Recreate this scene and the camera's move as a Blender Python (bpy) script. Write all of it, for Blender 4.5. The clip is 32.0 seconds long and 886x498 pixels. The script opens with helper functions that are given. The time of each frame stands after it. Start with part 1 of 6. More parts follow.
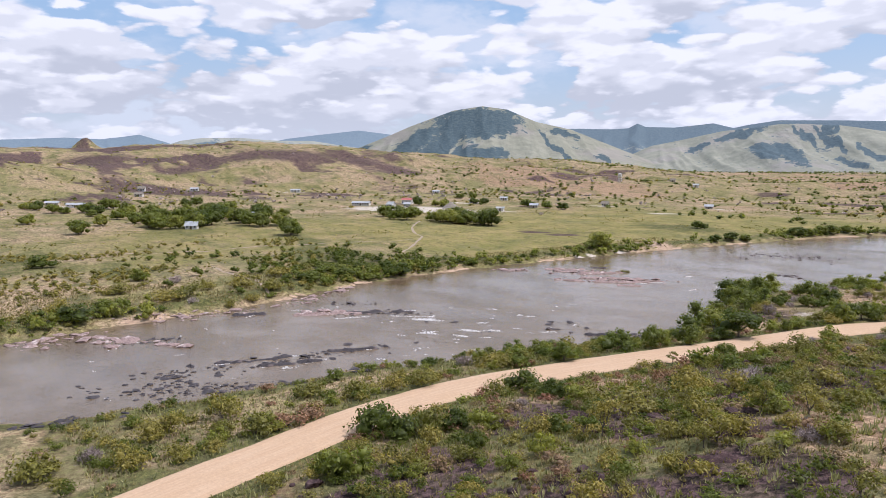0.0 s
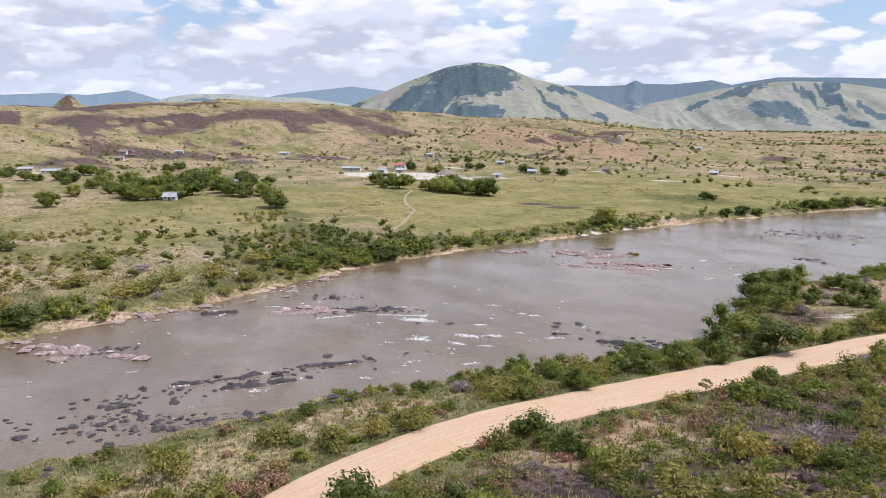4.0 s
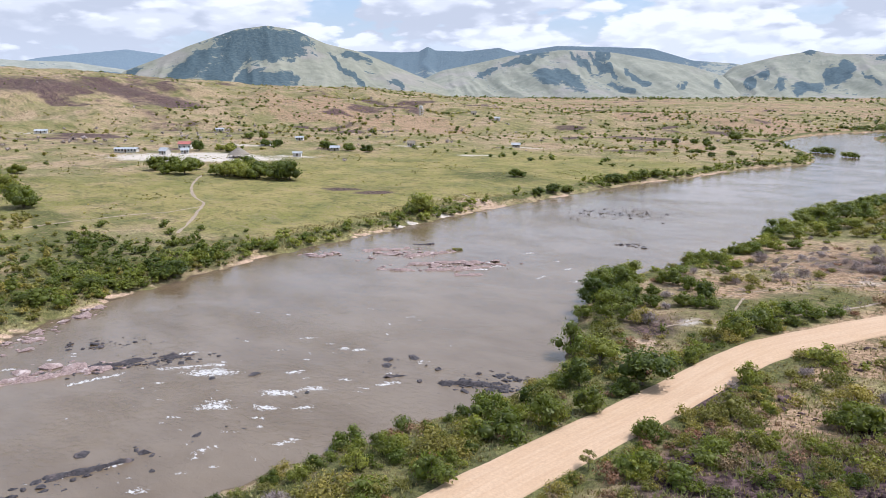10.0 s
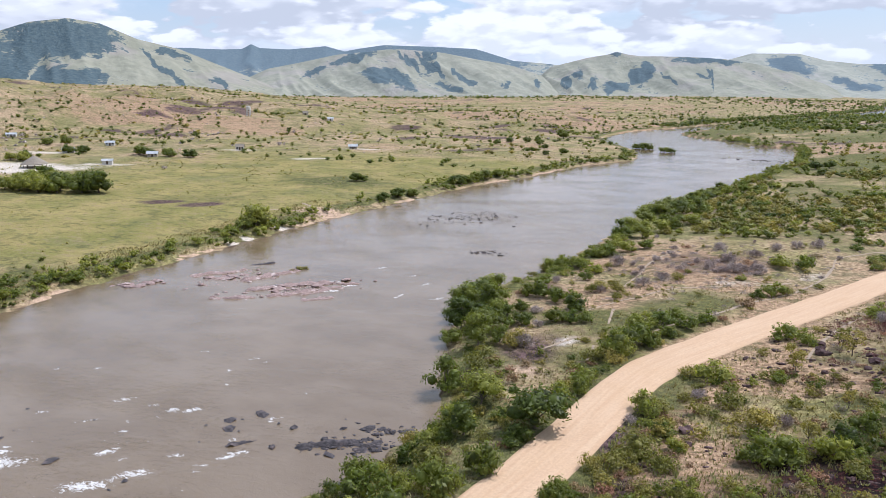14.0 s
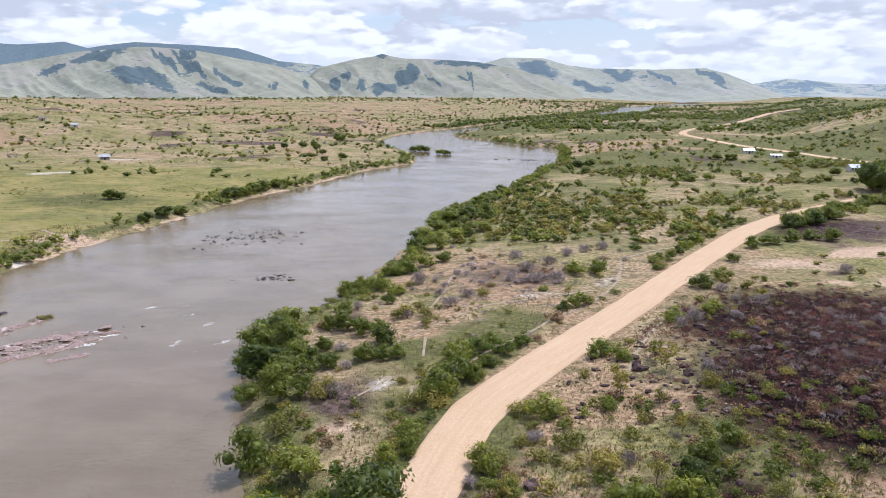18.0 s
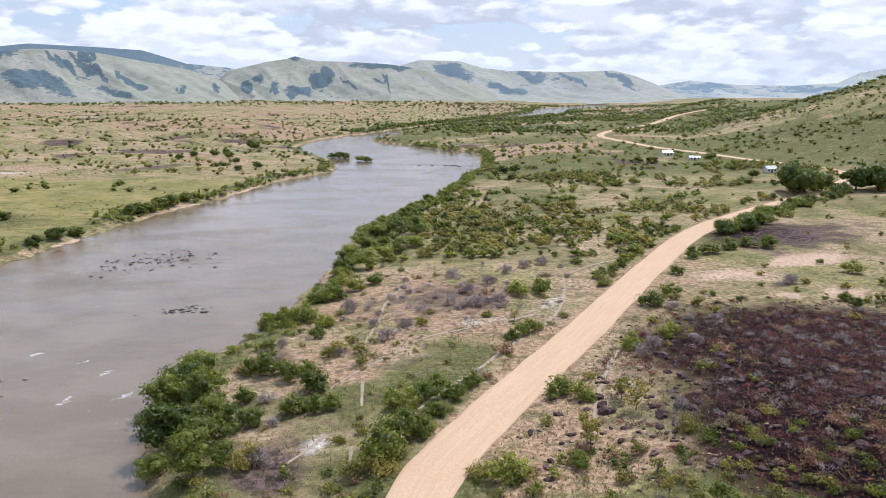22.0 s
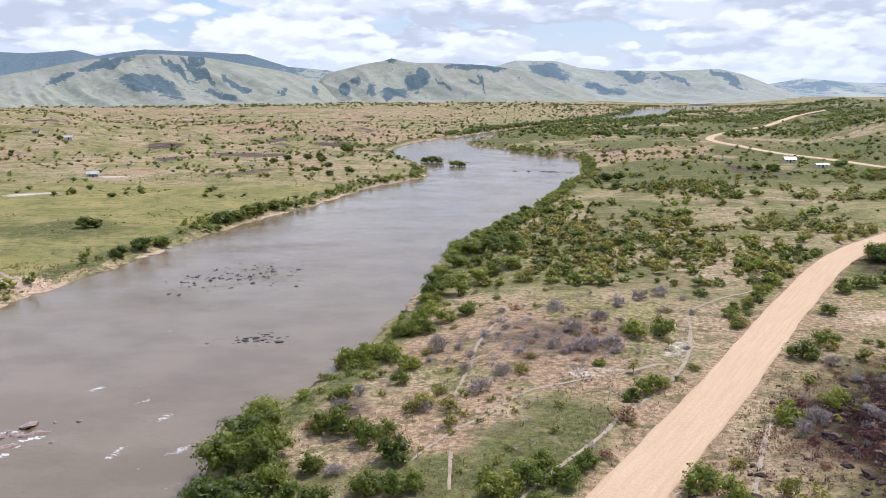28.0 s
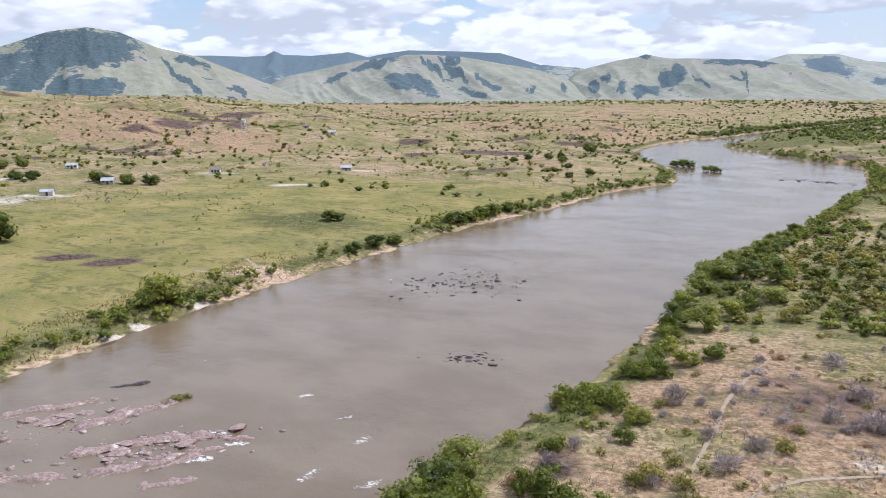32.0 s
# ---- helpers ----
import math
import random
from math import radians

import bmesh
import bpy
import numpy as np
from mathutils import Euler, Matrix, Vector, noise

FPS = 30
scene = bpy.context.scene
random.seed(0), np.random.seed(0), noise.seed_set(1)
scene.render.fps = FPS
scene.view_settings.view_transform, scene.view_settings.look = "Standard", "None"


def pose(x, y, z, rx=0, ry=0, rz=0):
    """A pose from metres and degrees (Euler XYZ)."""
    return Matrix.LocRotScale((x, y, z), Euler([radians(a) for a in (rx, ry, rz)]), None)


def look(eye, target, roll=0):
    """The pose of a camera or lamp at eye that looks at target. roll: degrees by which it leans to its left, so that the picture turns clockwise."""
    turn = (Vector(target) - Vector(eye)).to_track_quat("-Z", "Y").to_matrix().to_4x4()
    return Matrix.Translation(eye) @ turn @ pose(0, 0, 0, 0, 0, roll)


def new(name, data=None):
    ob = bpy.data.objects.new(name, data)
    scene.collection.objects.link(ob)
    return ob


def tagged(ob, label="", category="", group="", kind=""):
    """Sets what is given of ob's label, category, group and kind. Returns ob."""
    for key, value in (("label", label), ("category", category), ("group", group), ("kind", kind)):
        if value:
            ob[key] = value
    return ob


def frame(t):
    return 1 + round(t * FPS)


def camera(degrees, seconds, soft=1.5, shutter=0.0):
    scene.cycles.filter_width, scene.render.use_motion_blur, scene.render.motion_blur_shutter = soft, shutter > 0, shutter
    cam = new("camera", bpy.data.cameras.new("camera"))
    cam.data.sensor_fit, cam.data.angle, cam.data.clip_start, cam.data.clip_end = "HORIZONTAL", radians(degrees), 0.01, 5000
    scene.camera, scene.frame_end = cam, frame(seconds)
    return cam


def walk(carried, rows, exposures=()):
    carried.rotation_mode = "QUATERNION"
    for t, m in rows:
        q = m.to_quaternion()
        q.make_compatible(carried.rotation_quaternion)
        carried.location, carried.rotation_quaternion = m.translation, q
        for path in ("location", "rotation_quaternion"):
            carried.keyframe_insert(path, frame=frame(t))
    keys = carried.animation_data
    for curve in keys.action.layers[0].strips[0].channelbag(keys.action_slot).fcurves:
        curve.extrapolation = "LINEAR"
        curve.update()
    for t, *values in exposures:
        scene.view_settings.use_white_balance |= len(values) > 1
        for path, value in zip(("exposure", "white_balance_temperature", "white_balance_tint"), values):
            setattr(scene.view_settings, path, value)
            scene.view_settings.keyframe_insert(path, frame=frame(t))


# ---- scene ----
cam = camera(64.15, 32.0, 0.6)


def aim(x, y, z, yaw, pitch, roll):
    """yaw to the left from +y, pitch up, in degrees."""
    a, b = radians(yaw), radians(pitch)
    way = Vector((-math.sin(a) * math.cos(b), math.cos(a) * math.cos(b), math.sin(b)))
    return look((x, y, z), Vector((x, y, z)) + way * 10, roll)


# seconds, x, y, z, yaw, pitch, roll
PATH = [
    (0.0, 65.70, -76.39, 37.07, 54.825, -6.848, -0.015),
    (0.5, 63.73, -74.99, 37.77, 54.793, -8.400, 0.011),
    (1.0, 61.67, -73.47, 38.35, 54.761, -8.589, 0.031),
    (1.5, 59.65, -71.99, 39.03, 54.702, -8.603, 0.002),
    (2.0, 57.62, -70.57, 39.72, 54.618, -8.630, 0.044),
    (2.5, 55.55, -69.11, 40.37, 54.548, -8.647, 0.062),
    (3.0, 53.50, -67.58, 40.95, 54.495, -8.643, 0.069),
    (3.5, 51.39, -66.14, 41.53, 54.447, -9.000, 0.118),
    (4.0, 49.44, -64.70, 42.13, 54.378, -10.313, 0.112),
    (4.5, 47.49, -63.18, 42.75, 54.357, -12.427, 0.137),
    (6.5, 39.20, -56.80, 44.94, 54.303, -13.010, 0.097),
    (7.0, 37.28, -55.17, 45.47, 54.335, -12.995, 0.045),
    (7.5, 35.38, -53.60, 46.05, 53.579, -12.973, 0.025),
    (8.0, 33.41, -52.22, 46.48, 50.341, -12.977, 0.035),
    (8.5, 31.50, -50.82, 46.61, 50.276, -12.946, 0.009),
    (9.0, 29.68, -49.33, 46.61, 47.897, -12.944, 0.035),
    (9.5, 27.73, -47.90, 46.61, 43.178, -12.944, 0.043),
    (10.0, 25.94, -46.58, 46.65, 38.258, -12.962, 0.061),
    (10.5, 24.08, -45.09, 46.59, 34.710, -12.993, 0.139),
    (11.0, 22.31, -43.51, 46.56, 33.906, -12.985, 0.070),
    (11.5, 20.74, -41.86, 46.57, 30.370, -12.977, 0.087),
    (12.0, 18.96, -40.23, 46.57, 25.553, -12.989, 0.131),
    (12.5, 17.30, -38.57, 46.60, 25.211, -12.988, 0.146),
    (13.0, 15.85, -36.83, 46.68, 25.220, -13.013, 0.154),
    (13.5, 14.48, -35.05, 46.79, 25.149, -13.023, 0.127),
    (15.5, 9.64, -26.99, 47.04, 20.317, -12.922, 0.346),
    (16.0, 8.66, -25.20, 47.19, 17.217, -12.889, 0.369),
    (16.5, 7.62, -23.46, 47.31, 12.854, -12.843, 0.397),
    (17.0, 6.64, -21.82, 47.63, 8.710, -12.845, 0.411),
    (17.5, 5.60, -20.09, 47.90, 6.715, -12.868, 0.383),
    (18.0, 4.80, -18.29, 48.24, 6.550, -12.886, 0.343),
    (18.5, 4.14, -16.42, 48.40, 4.877, -12.860, 0.357),
    (19.0, 3.52, -14.56, 48.57, 0.932, -12.839, 0.388),
    (19.5, 2.77, -12.70, 48.73, -0.266, -12.802, 0.401),
    (20.0, 2.18, -10.83, 48.80, -0.268, -12.759, 0.353),
    (20.5, 1.73, -9.02, 48.86, -0.217, -12.741, 0.274),
    (21.0, 1.29, -7.28, 48.97, -0.157, -12.711, 0.227),
    (21.5, 0.90, -5.48, 49.15, -0.122, -12.675, 0.171),
    (22.0, 0.55, -3.55, 49.42, -0.085, -12.674, 0.102),
    (22.5, 0.30, -1.74, 49.65, -0.038, -12.640, 0.075),
    (23.0, 0.00, -0.00, 50.00, -0.000, -12.605, 0.011),
    (23.5, -0.25, 1.69, 50.36, 0.018, -12.601, -0.024),
    (24.0, -0.46, 3.36, 50.52, 0.037, -12.597, -0.039),
    (24.5, -0.67, 5.09, 50.53, 0.035, -12.618, -0.071),
    (26.5, -1.34, 12.14, 50.47, 0.186, -12.664, -0.136),
    (27.0, -1.67, 14.00, 50.46, 1.137, -12.644, -0.203),
    (27.5, -1.83, 15.80, 50.43, 6.009, -12.604, -0.315),
    (28.0, -1.90, 17.57, 50.45, 7.481, -12.610, -0.315),
    (28.5, -2.03, 19.25, 50.62, 8.403, -12.628, -0.316),
    (29.0, -2.24, 21.20, 50.75, 10.171, -12.656, -0.312),
    (29.5, -2.66, 23.37, 50.74, 13.867, -12.644, -0.386),
    (30.0, -3.00, 25.59, 50.76, 18.320, -12.618, -0.443),
    (30.5, -3.37, 27.75, 50.72, 21.351, -12.604, -0.482),
    (31.0, -3.83, 30.06, 50.71, 23.600, -12.629, -0.527),
    (31.5, -4.37, 32.38, 50.65, 25.701, -12.629, -0.513),
    (32.0, -4.83, 34.55, 50.73, 27.023, -12.673, -0.467),
]
walk(cam, [(t, aim(*row)) for t, *row in PATH], [(0.0, 0.02, 5900, 19), (3.0, 0.06, 5900, 18), (7.0, 0.16, 5720, 15), (32.0, 0.15, 5720, 15)])

# ---- sky, sun ----
SUN_AZ, SUN_EL = 35.0, 58.0
sun_way = Vector((math.sin(radians(SUN_AZ)) * math.cos(radians(SUN_EL)), math.cos(radians(SUN_AZ)) * math.cos(radians(SUN_EL)), math.sin(radians(SUN_EL))))
sun = new("sun", bpy.data.lights.new("sun", "SUN"))
sun.data.energy, sun.data.angle, sun.data.color = 4.0, radians(0.6), (1.0, 0.955, 0.90)
sun.matrix_world = look(sun_way * 500, (0, 0, 0))


class Nodes:
    """Short hand for node trees."""

    def __init__(self, tree):
        self.tree = tree
        tree.nodes.clear()

    def add(self, kind, inputs=None, operation="", clamp=False, data_type="", interpolation="", attribute=""):
        node = self.tree.nodes.new(kind)
        if operation:
            node.operation = operation
        if clamp:
            node.use_clamp = True
        if data_type:
            node.data_type = data_type
        if interpolation:
            node.interpolation_type = interpolation
        if attribute:
            node.attribute_name = attribute
        for key, value in (inputs or {}).items():
            if isinstance(value, bpy.types.NodeSocket):
                self.tree.links.new(value, node.inputs[key])
            elif isinstance(value, bpy.types.Node):
                self.tree.links.new(value.outputs[0], node.inputs[key])
            else:
                node.inputs[key].default_value = value
        return node

    def math(self, op, a, b=0.0, clamp=False):
        return self.add("ShaderNodeMath", {0: a, 1: b}, operation=op, clamp=clamp).outputs[0]

    def noise(self, vector, scale, detail=4.0, rough=0.55, distort=0.0):
        return self.add("ShaderNodeTexNoise", {"Vector": vector, "Scale": scale, "Detail": detail, "Roughness": rough, "Distortion": distort}).outputs["Fac"]

    def ramp(self, fac, low, high):
        """0 below low, 1 above high."""
        return self.add("ShaderNodeMapRange", {"Value": fac, "From Min": low, "From Max": high}, interpolation="SMOOTHSTEP").outputs[0]

    def mix(self, fac, a, b):
        node = self.add("ShaderNodeMix", data_type="RGBA")
        for socket, value in ((node.inputs[0], fac), (node.inputs[6], a), (node.inputs[7], b)):
            if isinstance(value, bpy.types.NodeSocket):
                self.tree.links.new(value, socket)
            else:
                socket.default_value = (*value, 1) if isinstance(value, tuple) and len(value) == 3 else value
        return node.outputs[2]

    def attribute(self, name):
        return self.add("ShaderNodeAttribute", attribute=name).outputs["Fac"]

    def link(self, a, b):
        self.tree.links.new(a, b)


world = bpy.data.worlds.new("sky")
scene.world = world
world.use_nodes = True
w = Nodes(world.node_tree)
co = w.add("ShaderNodeTexCoord").outputs["Generated"]
sky = w.add("ShaderNodeTexSky")
sky.sky_type, sky.sun_disc, sky.air_density, sky.dust_density = "NISHITA", False, 1.3, 2.0
sky.sun_elevation, sky.sun_rotation = radians(SUN_EL), radians(SUN_AZ)
split = w.add("ShaderNodeSeparateXYZ", {0: co})
up = w.math("MAXIMUM", split.outputs[2], 0.0)


def sheet(tall, lift):
    """Directions spread over a layer of cloud that closes up towards the horizon; lift: how much higher to look."""
    height = w.math("ADD", up, 0.45)
    across, depth = w.math("DIVIDE", split.outputs[0], height), w.math("DIVIDE", split.outputs[1], height)
    at = w.add("ShaderNodeCombineXYZ", {0: across, 1: depth, 2: w.math("ADD", w.math("MULTIPLY", up, tall), lift)}).outputs[0]
    bent = w.add("ShaderNodeTexNoise", {"Vector": at, "Scale": 7.0, "Detail": 5.0, "Roughness": 0.6}).outputs["Color"]
    bent = w.add("ShaderNodeVectorMath", {0: bent, 1: (0.5, 0.5, 0.5)}, operation="SUBTRACT").outputs[0]
    return w.add("ShaderNodeVectorMath", {0: bent, 1: (0.085, 0.085, 0.06), 2: at}, operation="MULTIPLY_ADD").outputs[0]


def puffs(at, scale):
    node = w.add("ShaderNodeTexVoronoi", {"Vector": at, "Scale": scale, "Detail": 2.0, "Roughness": 0.5})
    node.feature = "SMOOTH_F1"
    node.inputs["Smoothness"].default_value = 0.35
    return w.math("SUBTRACT", 1.0, node.outputs["Distance"])


def cumulus(lift):
    at = sheet(3.6, lift)
    body = w.noise(at, 2.0, 3.0, 0.5)
    return w.math("ADD", w.math("MULTIPLY", body, 0.75), w.math("ADD", w.math("MULTIPLY", puffs(at, 4.0), 0.30), w.math("MULTIPLY", puffs(at, 11.0), 0.12)))


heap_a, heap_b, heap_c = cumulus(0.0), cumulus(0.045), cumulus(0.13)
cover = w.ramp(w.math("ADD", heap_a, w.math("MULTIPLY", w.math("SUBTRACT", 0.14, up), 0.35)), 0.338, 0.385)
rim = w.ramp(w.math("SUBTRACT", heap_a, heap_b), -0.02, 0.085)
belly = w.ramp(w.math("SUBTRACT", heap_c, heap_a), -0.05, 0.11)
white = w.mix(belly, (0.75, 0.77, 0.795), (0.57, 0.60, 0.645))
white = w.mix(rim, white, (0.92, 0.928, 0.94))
hazy = w.mix(w.ramp(up, 0.0, 0.20), (0.70, 0.78, 0.86), (0.42, 0.62, 0.84))
lit = w.add("ShaderNodeVectorMath", {0: sky.outputs[0], 1: (0.1, 0.1, 0.1)}, operation="MULTIPLY").outputs[0]
clear = w.mix(0.65, lit, hazy)
veil = w.noise(sheet(2.0, 3.7), 2.4, 5.0, 0.6)
clear = w.mix(w.math("MULTIPLY", w.ramp(veil, 0.42, 0.58), 0.8), clear, (0.70, 0.755, 0.81))
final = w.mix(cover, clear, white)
final = w.mix(w.add("ShaderNodeMapRange", {"Value": up, "From Min": 0.0, "From Max": 0.08, "To Min": 0.5, "To Max": 0.0}).outputs[0], final, (0.70, 0.76, 0.82))
w.add("ShaderNodeOutputWorld", {0: w.add("ShaderNodeBackground", {0: final, 1: 1.0}).outputs[0]})

# ---- materials ----


def material(name, rough=0.9):
    mat = bpy.data.materials.new(name)
    mat.use_nodes = True
    n = Nodes(mat.node_tree)
    shader = n.add("ShaderNodeBsdfPrincipled", {"Roughness": rough, "Specular IOR Level": 0.25})
    n.add("ShaderNodeOutputMaterial", {0: shader.outputs[0]})
    n.at = n.add("ShaderNodeNewGeometry").outputs["Position"]
    n.shader = shader
    return mat, n


def bump(n, height, strength, distance):
    n.link(n.add("ShaderNodeBump", {"Height": height, "Strength": strength, "Distance": distance}).outputs[0], n.shader.inputs["Normal"])


def plain(name, colour, rough=0.7, scale=3.0, spread=0.25, metal=0.0):
    """A painted, plastered or wooden surface with stains at two scales."""
    mat, n = material(name, rough)
    a = n.noise(n.at, scale, 5.0, 0.6)
    b = n.noise(n.at, scale * 9, 3.0, 0.6)
    f = n.math("ADD", n.math("MULTIPLY", a, 0.7), n.math("MULTIPLY", b, 0.3))
    dark = tuple(c * (1 - spread) for c in colour)
    pale = tuple(min(1.0, c * (1 + spread * 0.6)) for c in colour)
    n.link(n.mix(n.ramp(f, 0.3, 0.7), dark, pale), n.shader.inputs["Base Color"])
    n.shader.inputs["Metallic"].default_value = metal
    return mat


def foliage(name, colour, other, gloss=0.45, through_leaf=0.25):
    """Leaves: hue by plant (object) and by leaf (island)."""
    mat = bpy.data.materials.new(name)
    mat.use_nodes = True
    n = Nodes(mat.node_tree)
    geo = n.add("ShaderNodeNewGeometry")
    each = n.add("ShaderNodeObjectInfo").outputs["Random"]
    tint = n.math("FRACT", n.math("ADD", each, n.attribute("tint")))
    c = n.mix(tint, colour, other)
    leaf = n.add("ShaderNodeMapRange", {"Value": geo.outputs["Random Per Island"], "To Min": 0.6, "To Max": 1.45}).outputs[0]
    c = n.add("ShaderNodeVectorMath", {0: c, "Scale": leaf}, operation="SCALE").outputs[0]
    a = n.add("ShaderNodeBsdfPrincipled", {"Base Color": c, "Roughness": gloss, "Specular IOR Level": 0.3})
    b = n.add("ShaderNodeBsdfTranslucent", {"Color": n.add("ShaderNodeVectorMath", {0: c, 1: (1.5, 1.6, 0.7)}, operation="MULTIPLY").outputs[0]})
    n.add("ShaderNodeOutputMaterial", {0: n.add("ShaderNodeMixShader", {0: through_leaf, 1: a.outputs[0], 2: b.outputs[0]}).outputs[0]})
    return mat


LEAF_GREEN = foliage("leaf_green", (0.108, 0.132, 0.020), (0.245, 0.240, 0.042), 0.5, 0.42)
LEAF_DARK = foliage("leaf_dark", (0.066, 0.086, 0.012), (0.150, 0.162, 0.025), 0.5, 0.42)
LEAF_OLIVE = foliage("leaf_olive", (0.142, 0.138, 0.025), (0.285, 0.225, 0.050), 0.55, 0.3)
LEAF_RUST = foliage("leaf_rust", (0.270, 0.130, 0.080), (0.230, 0.165, 0.085), 0.7, 0.2)
TWIG_GREY = foliage("twig_grey", (0.290, 0.225, 0.200), (0.420, 0.345, 0.305), 0.9, 0.0)
TWIG_BURNT = foliage("twig_burnt", (0.060, 0.026, 0.026), (0.270, 0.105, 0.085), 0.9, 0.0)
GRASS_PALE = foliage("grass_pale", (0.205, 0.205, 0.080), (0.300, 0.270, 0.130), 0.7, 0.25)
GRASS = foliage("grass_blade", (0.190, 0.155, 0.060), (0.295, 0.225, 0.115), 0.7, 0.25)
BARK = plain("bark", (0.14, 0.11, 0.085), 0.9, 4.0, 0.4)


def ground_material():
    mat, n = material("savanna_ground", 0.95)
    n.shader.inputs["Specular IOR Level"].default_value = 0.08
    p = n.at
    big, mid, tiny = n.noise(p, 0.018, 5.0, 0.6), n.noise(p, 0.13, 5.0, 0.65), n.noise(p, 1.1, 5.0, 0.7)
    speck = n.noise(p, 4.5, 3.0, 0.7)

    def zone(name, soft=0.5):
        a = n.attribute(name)
        edge = n.math("ADD", n.math("MULTIPLY", n.math("SUBTRACT", mid, 0.5), 1.1), n.math("MULTIPLY", n.math("SUBTRACT", tiny, 0.5), 0.9))
        inside = n.math("ADD", a, n.math("MULTIPLY", edge, n.math("MULTIPLY", n.math("MULTIPLY", a, n.math("SUBTRACT", 1.0, a)), 4.0)))
        return n.ramp(inside, 0.5 - soft * 0.5, 0.5 + soft * 0.5)

    patch = n.noise(p, 0.05, 6.0, 0.62)
    clump = n.noise(p, 2.0, 3.0, 0.6, 0.4)
    dry = n.mix(n.ramp(tiny, 0.36, 0.64), (0.270, 0.180, 0.100), (0.500, 0.370, 0.225))
    green = n.mix(n.ramp(tiny, 0.36, 0.64), (0.170, 0.152, 0.052), (0.330, 0.278, 0.118))
    c = n.mix(n.ramp(n.math("ADD", n.math("MULTIPLY", big, 0.45), n.math("ADD", n.math("MULTIPLY", patch, 0.35), n.math("MULTIPLY", tiny, 0.2))), 0.44, 0.56), dry, green)
    c = n.mix(n.math("MULTIPLY", n.ramp(patch, 0.54, 0.64), 0.6), c, (0.110, 0.112, 0.036))
    c = n.mix(n.math("MULTIPLY", n.ramp(mid, 0.58, 0.68), 0.55), c, (0.185, 0.120, 0.090))
    streaks = n.noise(n.add("ShaderNodeMapping", {"Vector": p, "Scale": (0.7, 1.6, 1.0), "Rotation": (0, 0, radians(35))}).outputs[0], 0.16, 6.0, 0.7, 0.6)
    c = n.mix(zone("meadow"), c, n.mix(n.ramp(n.math("ADD", n.math("MULTIPLY", tiny, 0.5), n.math("MULTIPLY", patch, 0.5)), 0.38, 0.6), (0.355, 0.275, 0.108), (0.205, 0.190, 0.056)))
    c = n.mix(zone("dry"), c, n.mix(n.ramp(tiny, 0.35, 0.65), (0.270, 0.168, 0.098), (0.450, 0.305, 0.185)))
    c = n.mix(zone("lush"), c, n.mix(n.ramp(tiny, 0.35, 0.65), (0.075, 0.084, 0.026), (0.175, 0.160, 0.056)))
    broad = n.noise(n.add("ShaderNodeMapping", {"Vector": p, "Scale": (0.8, 1.3, 1.0), "Rotation": (0, 0, radians(40))}).outputs[0], 0.032, 7.0, 0.68, 0.5)
    c = n.mix(n.math("MULTIPLY", n.ramp(broad, 0.53, 0.60), 0.55), c, n.mix(tiny, (0.120, 0.125, 0.045), (0.215, 0.205, 0.080)))
    scrub = n.math("ADD", n.math("MULTIPLY", streaks, 0.6), n.math("MULTIPLY", n.noise(p, 0.42, 5.0, 0.7), 0.4))
    c = n.mix(n.math("MULTIPLY", n.ramp(scrub, 0.515, 0.565), 0.62), c, (0.105, 0.100, 0.045))
    c = n.mix(n.math("MULTIPLY", n.ramp(scrub, 0.465, 0.420), 0.45), c, (0.300, 0.218, 0.135))
    c = n.mix(zone("sand"), c, n.mix(tiny, (0.42, 0.27, 0.17), (0.60, 0.44, 0.31)))
    c = n.mix(zone("bare"), c, n.mix(tiny, (0.50, 0.42, 0.33), (0.66, 0.58, 0.48)))
    c = n.mix(n.math("MULTIPLY", n.ramp(clump, 0.56, 0.70), 0.34), c, (0.085, 0.068, 0.030))
    ash = n.mix(n.ramp(tiny, 0.45, 0.70), (0.009, 0.005, 0.006), (0.078, 0.026, 0.022))
    c = n.mix(n.math("MULTIPLY", zone("burn"), n.ramp(n.math("ADD", n.math("MULTIPLY", tiny, 0.6), n.math("MULTIPLY", mid, 0.4)), 0.66, 0.56)), c, ash)
    # Scorched ground, and the south slope's soil with cloud shade in its colour.
    scorch = n.mix(n.ramp(tiny, 0.38, 0.62), (0.040, 0.025, 0.026), (0.145, 0.092, 0.084))
    c = n.mix(n.math("MULTIPLY", zone("scorch"), n.math("ADD", 0.78, n.math("MULTIPLY", n.ramp(scrub, 0.44, 0.55), 0.22))), c, scorch)
    c = n.mix(zone("bed"), c, (0.10, 0.07, 0.045))
    grain = n.add("ShaderNodeMapRange", {"Value": n.math("ADD", n.math("MULTIPLY", speck, 0.5), n.math("MULTIPLY", tiny, 0.5)), "From Min": 0.36, "From Max": 0.64, "To Min": 0.58, "To Max": 1.3}).outputs[0]
    c = n.add("ShaderNodeVectorMath", {0: c, "Scale": grain}, operation="SCALE").outputs[0]
    n.link(c, n.shader.inputs["Base Color"])
    bump(n, n.math("ADD", tiny, n.math("MULTIPLY", speck, 0.5)), 0.9, 0.35)
    return mat


def road_material():
    mat, n = material("laterite_road", 0.95)
    across = n.attribute("across")
    along = n.add("ShaderNodeCombineXYZ", {0: n.math("MULTIPLY", across, 7.0), 1: n.math("MULTIPLY", n.attribute("along"), 0.06)}).outputs[0]
    streak, spots, grit = n.noise(along, 1.2, 5.0, 0.6), n.noise(n.at, 0.16, 5.0, 0.6), n.noise(n.at, 3.0, 4.0, 0.7)
